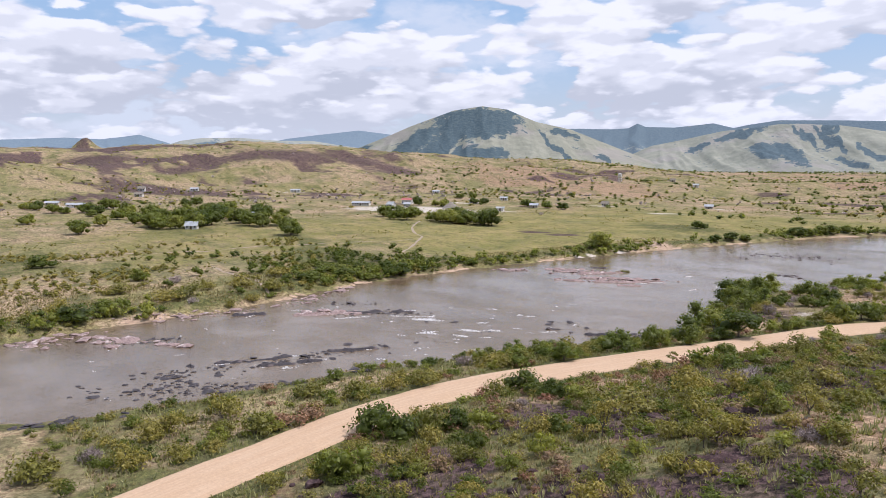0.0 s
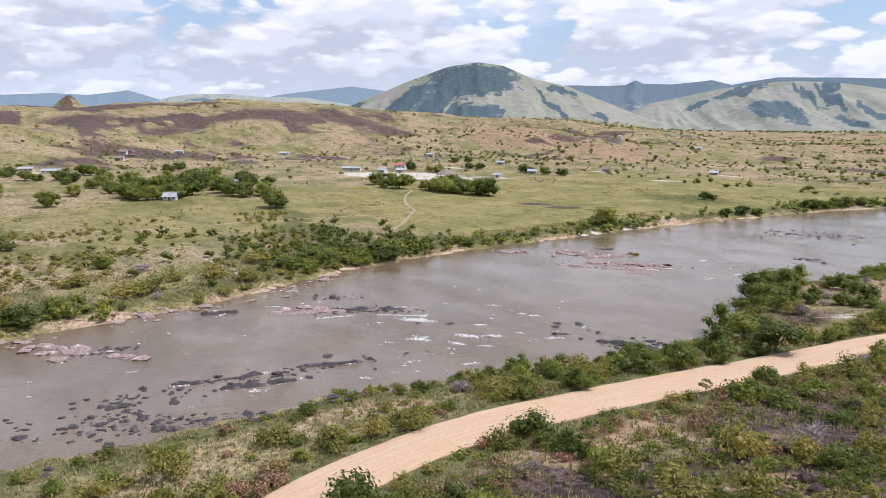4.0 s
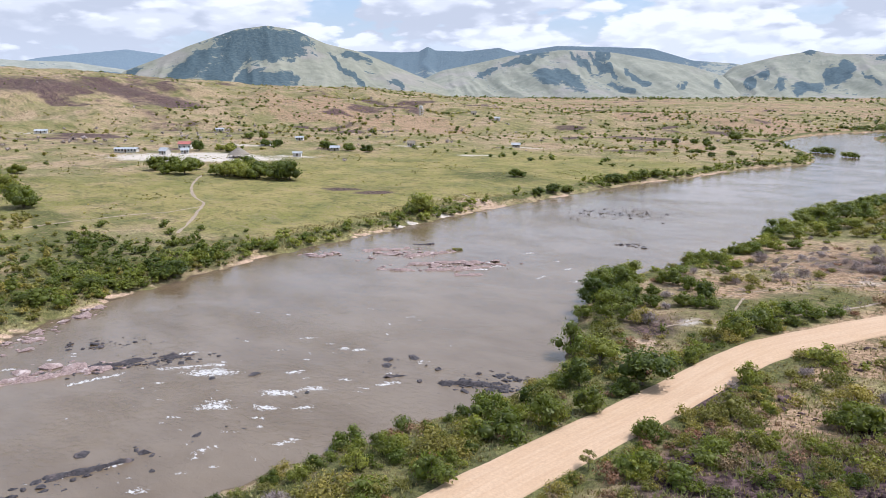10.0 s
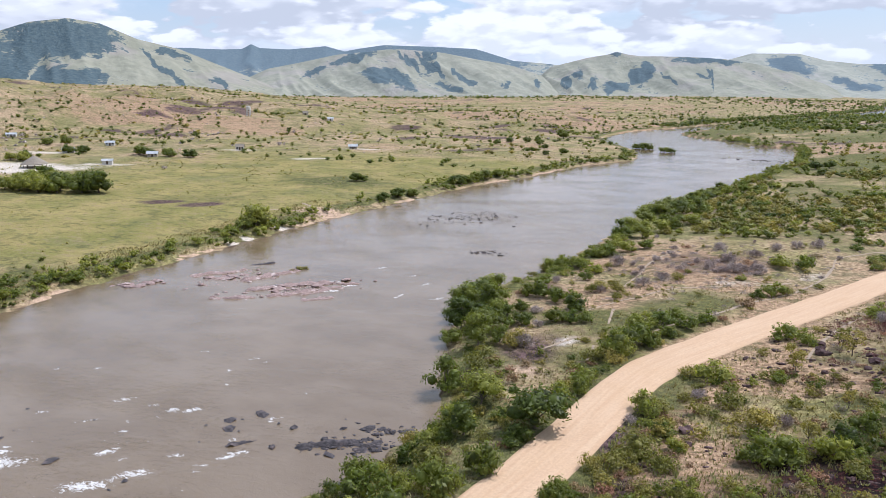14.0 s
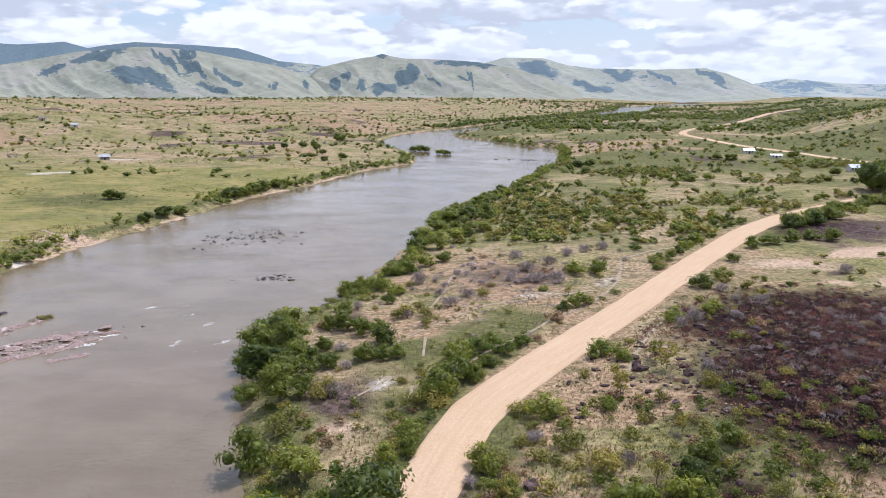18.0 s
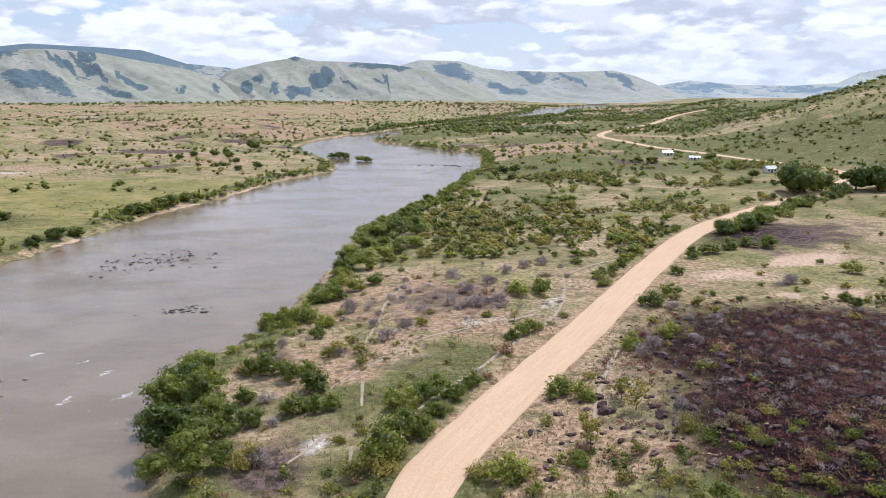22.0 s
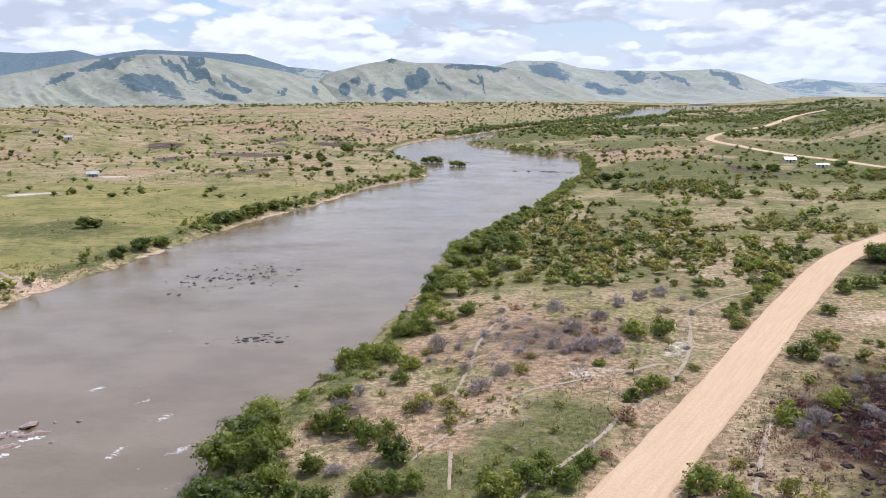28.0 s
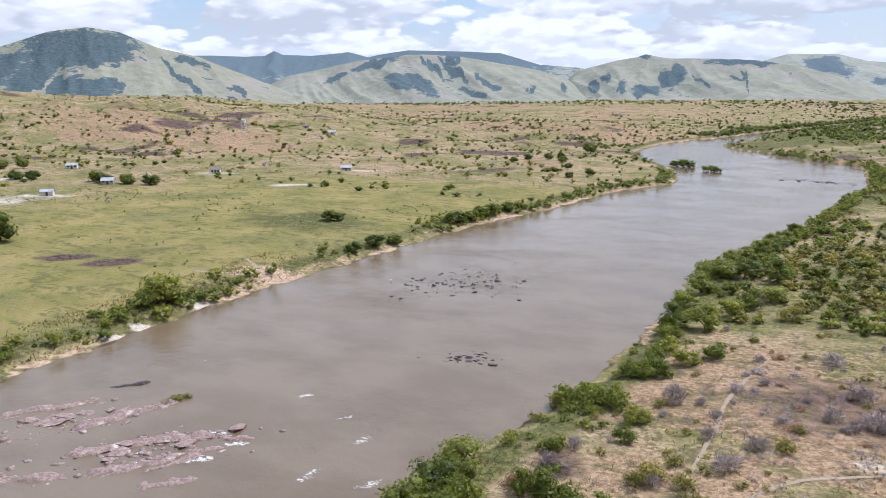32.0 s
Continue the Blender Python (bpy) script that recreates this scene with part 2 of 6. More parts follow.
    c = n.mix(n.ramp(streak, 0.2, 0.8), (0.490, 0.320, 0.190), (0.560, 0.390, 0.250))
    c = n.mix(n.math("MULTIPLY", n.ramp(spots, 0.45, 0.75), 0.5), c, (0.50, 0.33, 0.19))
    edge = n.ramp(n.math("ADD", n.math("ABSOLUTE", across), n.math("MULTIPLY", n.math("SUBTRACT", grit, 0.5), 0.35)), 0.88, 1.02)
    c = n.mix(n.math("MULTIPLY", edge, 0.7), c, (0.30, 0.20, 0.115))
    grain = n.add("ShaderNodeMapRange", {"Value": grit, "From Min": 0.3, "From Max": 0.7, "To Min": 0.88, "To Max": 1.08}).outputs[0]
    n.link(n.add("ShaderNodeVectorMath", {0: c, "Scale": grain}, operation="SCALE").outputs[0], n.shader.inputs["Base Color"])
    bump(n, n.math("ADD", n.math("MULTIPLY", streak, 0.4), grit), 0.4, 0.08)
    return mat


def water_material():
    mat, n = material("river_water", 0.16)
    n.shader.inputs["Specular IOR Level"].default_value = 0.65
    stretch = n.add("ShaderNodeMapping", {"Vector": n.at, "Rotation": (0, 0, radians(8)), "Scale": (0.75, 1.15, 1.0)}).outputs[0]
    swell, ripple, tiny = n.noise(stretch, 0.07, 4.0, 0.6), n.noise(stretch, 1.1, 6.0, 0.70, 0.9), n.noise(stretch, 4.0, 3.0, 0.6)
    silt = n.mix(n.ramp(swell, 0.35, 0.65), (0.148, 0.101, 0.058), (0.188, 0.134, 0.083))
    rapid = n.attribute("rapid")
    drawn = n.add("ShaderNodeMapping", {"Vector": n.at, "Rotation": (0, 0, radians(35)), "Scale": (0.75, 1.35, 1.0)}).outputs[0]
    froth, fleck = n.noise(drawn, 1.5, 7.0, 0.70, 0.8), n.noise(drawn, 0.55, 5.0, 0.62, 0.8)
    foam = n.ramp(n.math("ADD", n.math("MULTIPLY", n.math("SUBTRACT", froth, 0.5), 2.6), n.math("MULTIPLY", rapid, 0.85)), 0.33, 0.80)
    foam = n.math("MULTIPLY", foam, n.ramp(rapid, 0.10, 0.5))
    foam = n.math("MAXIMUM", foam, n.math("MULTIPLY", n.ramp(n.math("ADD", fleck, n.math("MULTIPLY", n.attribute("lively"), 0.10)), 0.76, 0.84), 0.55))
    n.link(n.mix(n.math("MULTIPLY", foam, 0.9), silt, (0.66, 0.63, 0.59)), n.shader.inputs["Base Color"])
    n.link(n.math("ADD", 0.09, n.math("MULTIPLY", foam, 0.6)), n.shader.inputs["Roughness"])
    rough = n.math("ADD", 0.45, n.math("ADD", n.math("MULTIPLY", rapid, 1.2), n.math("MULTIPLY", n.attribute("lively"), 0.7)))
    h = n.math("ADD", n.math("MULTIPLY", ripple, rough), n.math("ADD", n.math("MULTIPLY", swell, 0.2), n.math("MULTIPLY", tiny, 0.16)))
    gust = n.ramp(n.noise(stretch, 0.045, 4.0, 0.6, 0.6), 0.40, 0.62)
    bump(n, n.math("MULTIPLY", h, n.math("ADD", 0.45, n.math("MULTIPLY", gust, 0.75))), 0.36, 0.36)
    return mat


def rock_material(name, dark, pale, patch):
    mat, n = material(name, 0.85)
    a, b, c = n.noise(n.at, 0.5, 5.0, 0.6), n.noise(n.at, 2.6, 5.0, 0.7), n.noise(n.at, 9.0, 3.0, 0.6)
    col = n.mix(n.ramp(b, 0.3, 0.7), dark, pale)
    col = n.mix(n.ramp(a, 0.55, 0.68), col, patch)
    n.link(col, n.shader.inputs["Base Color"])
    bump(n, n.math("ADD", b, n.math("MULTIPLY", c, 0.4)), 0.8, 0.15)
    return mat


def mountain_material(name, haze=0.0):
    """Grass slopes and forest, haze put into their base colours. haze: bluish glow standing in for the air before the
    farther backdrop ranges.
    """
    mat, n = material(name, 1.0)
    p = n.at
    a, b, c = n.noise(p, 0.004, 6.0, 0.6), n.noise(p, 0.02, 6.0, 0.65), n.noise(p, 0.09, 4.0, 0.7)
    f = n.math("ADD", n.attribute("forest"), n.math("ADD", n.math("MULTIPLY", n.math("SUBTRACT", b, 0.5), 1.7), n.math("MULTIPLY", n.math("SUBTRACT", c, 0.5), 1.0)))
    # Forest blued and grass greyed: distance haze painted into the base colours.
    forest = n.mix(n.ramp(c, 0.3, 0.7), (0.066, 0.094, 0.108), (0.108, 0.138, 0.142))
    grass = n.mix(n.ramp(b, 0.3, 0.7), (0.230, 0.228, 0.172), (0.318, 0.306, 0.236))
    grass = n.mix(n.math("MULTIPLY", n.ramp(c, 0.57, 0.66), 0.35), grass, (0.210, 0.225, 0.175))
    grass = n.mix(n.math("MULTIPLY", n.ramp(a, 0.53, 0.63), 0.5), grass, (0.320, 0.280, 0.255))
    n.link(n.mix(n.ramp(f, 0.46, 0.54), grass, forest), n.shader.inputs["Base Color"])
    # Emission stands in for haze; the slopes themselves give off no light.
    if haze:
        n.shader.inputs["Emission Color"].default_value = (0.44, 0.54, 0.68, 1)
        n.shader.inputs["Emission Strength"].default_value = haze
    n.shader.inputs["Specular IOR Level"].default_value = 0.0
    bump(n, n.math("ADD", b, n.math("MULTIPLY", c, 0.7)), 0.6, 10.0)
    return mat


GROUND, ROAD, WATER = ground_material(), road_material(), water_material()
TRAIL = plain("trodden_sand", (0.36, 0.275, 0.195), 0.95, 1.2, 0.3)
ROCK_BLACK = rock_material("river_rock", (0.030, 0.026, 0.027), (0.095, 0.080, 0.078), (0.15, 0.115, 0.105))
ROCK_PINK = rock_material("pink_rock", (0.175, 0.115, 0.100), (0.40, 0.29, 0.25), (0.55, 0.45, 0.40))
ROCK_BROWN = rock_material("slope_rock", (0.034, 0.019, 0.018), (0.100, 0.056, 0.050), (0.16, 0.10, 0.09))

# ---- plan ----
WEST_BANK = [(-400, -96), (-120, -99), (-69, -103), (-47, -107), (-19, -110), (7, -119), (28, -126), (50, -129), (75, -132), (100, -131), (121, -130), (150, -130), (179, -128), (213, -123), (257, -118), (291, -111), (326, -100), (390, -89), (430, -66), (455, -68), (511, -80), (570, -110), (620, -129), (729, -122), (812, -88), (900, -60), (1047, -4), (1293, 92), (1507, 165), (1710, 222), (1914, 236), (2300, 470), (4900, 900)]
EAST_BANK = [(-400, -44), (-120, -48), (-72, -51), (-62, -46.5), (-37, -45), (-20, -45), (-10, -42), (0, -39.5), (12, -37.5), (29, -31.5), (41, -27.5), (51, -26), (60, -30), (70, -35), (81, -38), (98, -45), (116, -45), (125, -41), (153, -35), (195, -30), (234, -29), (263, -20), (311, -6), (326, -3), (372, 8), (395, 10), (433, 22), (458, 26), (540, 29), (568, 26), (596, -2), (630, -22), (660, -45), (690, -66), (734, -72), (817, -46), (870, -52), (920, -36), (1006, 2), (1070, 20), (1293, 165), (1507, 245), (1710, 310), (1914, 330), (2300, 560), (4900, 950)]
ROAD_LINE = [(40, -200), (22, -140), (6, -92), (-2, -72), (-6, -61), (-10.5, -46), (-14.8, -31), (-16.6, -15), (-15.2, 0), (-11.8, 20), (-7.6, 40), (-5, 54), (-2.6, 67), (0.6, 77), (7.4, 90), (16.2, 105.5), (26.5, 123), (37.5, 143), (55.5, 176), (82.5, 221), (115, 258), (160, 301), (178, 321), (199, 344), (214, 364), (222, 390), (216, 416), (199, 459), (188, 501), (169, 555), (161, 616), (155, 691), (180, 765), (225, 826), (265, 886), (366, 1080), (480, 1300)]


def curve_of(table):
    keys = np.array(table, float)
    return keys[:, 0], keys[:, 1]


WEST_Y, WEST_X = curve_of(WEST_BANK)
EAST_Y, EAST_X = curve_of(EAST_BANK)


def wobble(y, seed):
    return 0.7 * np.sin(y * 0.31 + seed) + 0.5 * np.sin(y * 0.83 + 2 * seed) + 0.35 * np.sin(y * 1.9 + 3 * seed)


def west(y):
    return np.interp(y, WEST_Y, WEST_X) + wobble(y, 1.0)


def east(y):
    return np.interp(y, EAST_Y, EAST_X) + wobble(y, 4.0)


def dense(line, step):
    """A smooth line through the corners of a polyline."""
    p = np.array(line, float)
    ext = np.vstack([2 * p[0] - p[1], p, 2 * p[-1] - p[-2]])
    out = []
    for i in range(1, len(ext) - 2):
        a, b, c, d = ext[i - 1], ext[i], ext[i + 1], ext[i + 2]
        count = max(2, int(np.linalg.norm(c - b) / step))
        for s in np.arange(count) / count:
            out.append(0.5 * (2 * b + (c - a) * s + (2 * a - 5 * b + 4 * c - d) * s**2 + (3 * b - a - 3 * c + d) * s**3))
    out.append(p[-1])
    return np.array(out)


ROAD_PTS = dense(ROAD_LINE, 2.0)


def off_line(x, y, pts, reach=60.0):
    """Distance to a line of points, with its sign: right of it positive. Beyond reach: reach."""
    x, y = np.asarray(x, float), np.asarray(y, float)
    shape = x.shape
    x, y = x.ravel(), y.ravel()
    best, side = np.full(len(x), reach), np.ones(len(x))
    box = (x > pts[:, 0].min() - reach) & (x < pts[:, 0].max() + reach) & (y > pts[:, 1].min() - reach) & (y < pts[:, 1].max() + reach)
    ids = np.nonzero(box)[0]
    way = np.gradient(pts, axis=0)
    for part_ids in np.array_split(ids, max(1, len(ids) // 20000)):
        if not len(part_ids):
            continue
        dx, dy = x[part_ids, None] - pts[None, :, 0], y[part_ids, None] - pts[None, :, 1]
        d2 = dx * dx + dy * dy
        k = d2.argmin(1)
        row = np.arange(len(part_ids))
        best[part_ids] = np.minimum(reach, np.sqrt(d2[row, k]))
        side[part_ids] = np.where(way[k, 1] * dx[row, k] - way[k, 0] * dy[row, k] > 0, 1, -1)
    return (best * side).reshape(shape)


def smooth(a, b, v):
    t = np.clip((v - a) / (b - a), 0, 1)
    return t * t * (3 - 2 * t)


LATTICES = {}


def lattice(seed):
    if seed not in LATTICES:
        LATTICES[seed] = np.random.RandomState(seed).rand(256, 256)
    table = LATTICES[seed]

    def value(x, y):
        xi, yi = np.floor(x).astype(int), np.floor(y).astype(int)
        fx, fy = x - xi, y - yi
        fx, fy = fx * fx * (3 - 2 * fx), fy * fy * (3 - 2 * fy)
        a, b = table[xi % 256, yi % 256], table[(xi + 1) % 256, yi % 256]
        c, d = table[xi % 256, (yi + 1) % 256], table[(xi + 1) % 256, (yi + 1) % 256]
        return a + (b - a) * fx + (c - a) * fy + (a - b - c + d) * fx * fy

    return value


def fbm(x, y, scale, seed, octaves=4, gain=0.5):
    x, y = np.asarray(x, float), np.asarray(y, float)
    total, weight, amp = 0, 0, 1.0
    for k in range(octaves):
        total = total + amp * lattice(seed + k)(x / scale * 2**k + 17.3 * k + 900, y / scale * 2**k + 5.7 * k + 900)
        weight += amp
        amp *= gain
    return total / weight


def blob(x, y, cx, cy, rx, ry, turn=0.0):
    c, s = math.cos(radians(turn)), math.sin(radians(turn))
    u, v = ((x - cx) * c + (y - cy) * s) / rx, (-(x - cx) * s + (y - cy) * c) / ry
    return np.exp(-(u * u + v * v))


HILL_WEST = ([-180, -110, -95, -86, -84, -81, -77, -74, -71, -67, -64, -61.6, -58, -53.6, -49, -45, -42, -39, -35, -30, 180], [-1, 0.6, 0.3, 0.05, 0.07, 0.40, 0.46, 0.78, 0.67, 0.55, 0.31, 0.09, -0.16, -0.5, -0.63, -0.67, -0.96, -1.4, -1.9, -3, -3])
HILL_EAST = ([-180, 17, 20, 22.3, 25.2, 27.3, 29.3, 31.5, 36, 45, 60, 80, 110, 180], [-6, -4.0, -3.0, -2.35, -1.65, -1.05, -0.35, 0.4, 1.6, 2.8, 3.2, 2.4, -1, -6])
HILL_FAR = ([-180, 15, 17.2, 19.2, 21.2, 23.1, 25.7, 30, 40, 180], [-3, -2.6, -1.6, -1.2, -0.92, -1.0, -1.0, -0.8, -0.8, -3])
EYE_Z = 48.0


def ridge_height(azimuth, r, table, foot, crest, back):
    top = EYE_Z + crest * np.tan(np.radians(np.interp(azimuth, *table)))
    return np.maximum(top, 0) * smooth(foot, crest, r) ** 1.1 * (1 - smooth(crest, back, r) * 0.8)


def land(x, y):
    """The ground's height, without the river bed and the road."""
    x, y = np.asarray(x, float), np.asarray(y, float)
    r, azimuth = np.hypot(x, y), np.degrees(np.arctan2(x, y))
    dw, de = west(y) - x, x - east(y)
    road = off_line(x, y, ROAD_PTS)
    # west bank
    zw = 2.2 * smooth(-1, 9, dw) + 0.9 * smooth(8, 60, dw) + 0.022 * np.clip(dw - 130, 0, 420)
    # east bank
    ze = 2.0 * smooth(-1, 8, de) + 1.8 * smooth(8, 45, de) + 0.02 * np.clip(de - 40, 0, 300)
    ze = ze + 11.5 * blob(x, y, 48, -12, 34, 46) + 5.5 * blob(x, y, 62, 75, 30, 36) + 2.5 * blob(x, y, 24, 26, 12, 16)
    z = np.where(dw > de, zw, ze) * (1 - 0.8 * smooth(1000, 1250, y) * (1 - smooth(60, 300, np.maximum(dw, de))))
    rough = (1 - 0.85 * smooth(1000, 1250, y) * (1 - smooth(60, 300, np.maximum(dw, de)))) * ((fbm(x, y, 40, 3) - 0.5) * 1.8 + (fbm(x, y, 9, 8, 3) - 0.5) * 0.7)
    z = z + rough * smooth(4, 22, np.maximum(dw, de)) * (1 + 3 * smooth(500, 1200, r))
    hills = ridge_height(azimuth, r, HILL_WEST, 560, 1120, 1800) * (0.95 + 0.10 * fbm(x, y, 260, 21)) + (30 * (0.45 - np.abs(2 * fbm(x, y, 170, 23, 4, 0.55) - 1))) * smooth(560, 720, r) * (1 - smooth(860, 1020, r)) * (x < 0)
    hills = np.maximum(hills, ridge_height(azimuth, r, HILL_EAST, 430, 820, 1500) * (0.9 + 0.2 * fbm(x, y, 160, 31)))
    hills = np.maximum(hills, ridge_height(azimuth, r, HILL_FAR, 1250, 1700, 2300))
    spur = 20 * blob(x, y, -654, -38, 90, 80) * (0.8 + 0.4 * fbm(x, y, 60, 78))
    knob = spur + 24 * blob(x, y, -1250, 122, 30, 20) * (0.7 + 0.6 * fbm(x, y, 40, 77))
    return np.maximum(z, 0) + np.maximum(hills - 2, 0) * smooth(15, 120, np.maximum(dw, de)) + knob, dw, de, road


def road_height(x, y):
    return 3.7 + 0.9 * smooth(60, 150, y) + 1.2 * smooth(250, 420, y) + 10 * smooth(700, 1100, y)


def ground_z(x, y):
    z, dw, de, road = land(x, y)
    z = z + (road_height(x, y) - z) * (1 - smooth(4.2, 11, np.abs(road)))
    inside = np.minimum(-dw, -de)
    return np.where(inside > -1.0, np.minimum(z, 0.6 - 0.45 * (inside + 1.0)), z).clip(-2.2, None)


def mesh_of(name, verts, quads=None, tris=None, mat=None, shade=False):
    """A mesh from arrays."""
    verts = np.asarray(verts, np.float32)
    quads = np.zeros((0, 4), int) if quads is None else np.asarray(quads)
    tris = np.zeros((0, 3), int) if tris is None else np.asarray(tris)
    me = bpy.data.meshes.new(name)
    me.vertices.add(len(verts))
    me.vertices.foreach_set("co", verts.ravel())
    me.loops.add(quads.size + tris.size)
    me.loops.foreach_set("vertex_index", np.concatenate([quads.ravel(), tris.ravel()]).astype(np.int32))
    me.polygons.add(len(quads) + len(tris))
    starts = np.concatenate([np.arange(len(quads)) * 4, quads.size + np.arange(len(tris)) * 3])
    me.polygons.foreach_set("loop_start", starts.astype(np.int32))
    if shade:
        me.polygons.foreach_set("use_smooth", np.ones(len(starts), bool))
    me.update(calc_edges=True)
    if mat:
        me.materials.append(mat)
    return me


def floats(me, name, values):
    me.attributes.new(name, "FLOAT", "POINT").data.foreach_set("value", np.asarray(values, np.float32).ravel())


def grid_faces(rows, cols):
    a = (np.arange(rows - 1)[:, None] * cols + np.arange(cols - 1)[None]).ravel()
    return np.stack([a, a + 1, a + cols + 1, a + cols], 1)


def graded(start, dense_from, dense_to, end, step, growth=1.09, growth_left=0.0):
    """Grid lines: even between dense_from and dense_to, growing apart outside."""
    mid = list(np.arange(dense_from, dense_to + 1e-6, step))
    left, right, s = [], [], step
    x = mid[0]
    while x > start:
        s *= growth_left or growth
        x -= s
        left.append(max(x, start))
    x, s = mid[-1], step
    while x < end:
        s *= growth
        x += s
        right.append(min(x, end))
    return np.array(left[::-1] + mid + right)


# ---- ground ----
gx, gy = graded(-4900, -190, 130, 4900, 1.9, 1.06, 1.02), graded(-1500, -95, 330, 4900, 1.9, 1.026, 1.06)
X, Y = np.meshgrid(gx, gy)
Z = ground_z(X, Y)
me = mesh_of("ground", np.stack([X, Y, Z], -1).reshape(-1, 3), grid_faces(len(gy), len(gx)), mat=GROUND, shade=True)
_, DW, DE, RO = land(X, Y)
NZ = fbm(X, Y, 30, 50)
R, AZ = np.hypot(X, Y), np.degrees(np.arctan2(X, Y))
on_west = DW > 0
burn = np.maximum.reduce([np.minimum(1, 1.7 * blob(X, Y, 70, 102, 32, 33, 10)), np.minimum(1, 1.5 * blob(X, Y, 50, 76, 17, 20)), 0.75 * blob(X, Y, 20, 36, 16, 12), 0.95 * blob(X, Y, 22, 20, 20, 22), 0.8 * blob(X, Y, 30, 24, 14, 14), 0.8 * blob(X, Y, 26, 46, 16, 14), 0.8 * blob(X, Y, 100, 215, 30, 14, 30)])
scorch = np.maximum.reduce([0.8 * blob(X, Y, -30, 117, 5, 6), 0.8 * blob(X, Y, 80, 156, 5, 3, 30), 0.62 * blob(X, Y, 2, 148, 18, 15), 0.8 * blob(X, Y, -22, 78, 8, 9), 0.8 * blob(X, Y, 10, 20, 12, 20), 0.7 * blob(X, Y, 110, 210, 40, 18, 35), 0.8 * blob(X, Y, -3, 52, 5, 10), np.minimum(1, 1.3 * blob(X, Y, -198, 167, 8, 4, 40)), np.minimum(1, 1.3 * blob(X, Y, -180, 168, 8, 5, 40))])
EL = np.degrees(np.arctan2(Z - EYE_Z, R))
HILL_BURNS = [(-79.7, -1.39, 2.65, 0.53, 8), (-76.17, -0.68, 2.17, 0.34, 25), (-73.69, -0.1, 2.17, 0.39, 10), (-69.88, -0.03, 4.82, 0.63, -3), (-64.54, -0.33, 3.61, 0.63, -12), (-60.61, -1.44, 3.37, 0.63, -15), (-54.32, -2.68, 1.69, 0.24, 0), (-84.75, -0.37, 3.37, 0.43, 5), (-84.61, -1.14, 1.45, 0.22, 5), (-88.53, -1.86, 1.45, 0.43, -10), (-53.68, -2.33, 1.69, 0.29, 0)]
hill_scorch = smooth(640, 760, R) * on_west * np.maximum.reduce([blob(AZ, EL, *b) for b in HILL_BURNS])
plain_scorch = smooth(0.60, 0.68, 0.6 * fbm(X * 0.8 + Y * 0.6, (Y * 0.8 - X * 0.6) * 2.2, 110, 71, 5, 0.6) + 0.4 * fbm(X, Y, 30, 72, 3)) * smooth(350, 500, R) * 0.75 * (AZ < 18)
# Dark soil of the south slope, strengthened to paint in a cloud's shade.
slope_soil_shade = 0.95 * smooth(0.42, 0.53, fbm(X, Y, 9, 69, 4)) * smooth(8, 14, RO) * (1 - smooth(-4, 14, Y)) * smooth(-110, -70, Y) * (RO < 59)
slope_scorch = 0.95 * smooth(0.44, 0.56, fbm(X, Y, 13, 68, 4)) * smooth(5, 12, RO) * (1 - smooth(38, 52, Y)) * smooth(-8, 22, Y) * (RO < 59)
scorch = np.maximum.reduce([scorch, hill_scorch, plain_scorch, slope_scorch, slope_soil_shade, 0.85 * smooth(0.46, 0.60, fbm(X * 0.7, Y, 60, 74, 5, 0.6)) * smooth(430, 560, R) * smooth(-58, -66, AZ) * on_west])
sand = np.maximum.reduce([np.minimum(1, 1.4 * blob(X, Y, 98, 180, 14, 6, 25)), 0.95 * blob(X, Y, 90, 148, 8, 5, 30), 0.7 * blob(X, Y, 78, 147, 5, 4), 0.8 * blob(X, Y, 72, 166, 14, 8), (1 - smooth(0.8, 3.2, DW)) * on_west * smooth(0.52, 0.62, fbm(X, Y, 12, 61)) * smooth(-0.5, 0.6, DW), 0.62 * blob(X, Y, -110, -30, 4, 34, 4) * smooth(0.35, 0.55, fbm(X, Y, 9, 63)), 0.35 * blob(X, Y, 20, 140, 14, 12, 30), blob(X, Y, -135, 180, 11, 7), 0.7 * blob(X, Y, -19, 69, 6, 4)])
bare = np.maximum.reduce([np.minimum(1, 1.6 * blob(X, Y, -131.5, 153.8, 3.0, 2.2)), np.minimum(1, 1.6 * blob(X, Y, -129.5, 129, 3, 2.2)), np.minimum(1, 1.5 * blob(X, Y, -131.5, 136, 2.5, 2)), 0.9 * blob(X, Y, -16.5, 83, 2.2, 3.6, -30), 0.54 * blob(X, Y, 10, 132, 8, 2.4, 20), 0.55 * blob(X, Y, 25, 145, 3, 9, -20), np.minimum(1, 1.7 * blob(X, Y, -352, 194, 46, 18, 38)), 0.7 * blob(X, Y, -390, 258, 22, 9, 38), 0.7 * blob(X, Y, -318, 238, 22, 6, 38), 0.7 * blob(X, Y, -470, -8, 40, 8, 50), 0.7 * blob(X, Y, -618, 116, 26, 10, 55), 0.6 * blob(X, Y, -570, 198, 30, 8, 55), 0.7 * blob(X, Y, -240, 322, 16, 6, 38), 0.6 * blob(X, Y, -308, 340, 16, 7, 30), 0.6 * blob(X, Y, -245, 390, 26, 6, 30)])
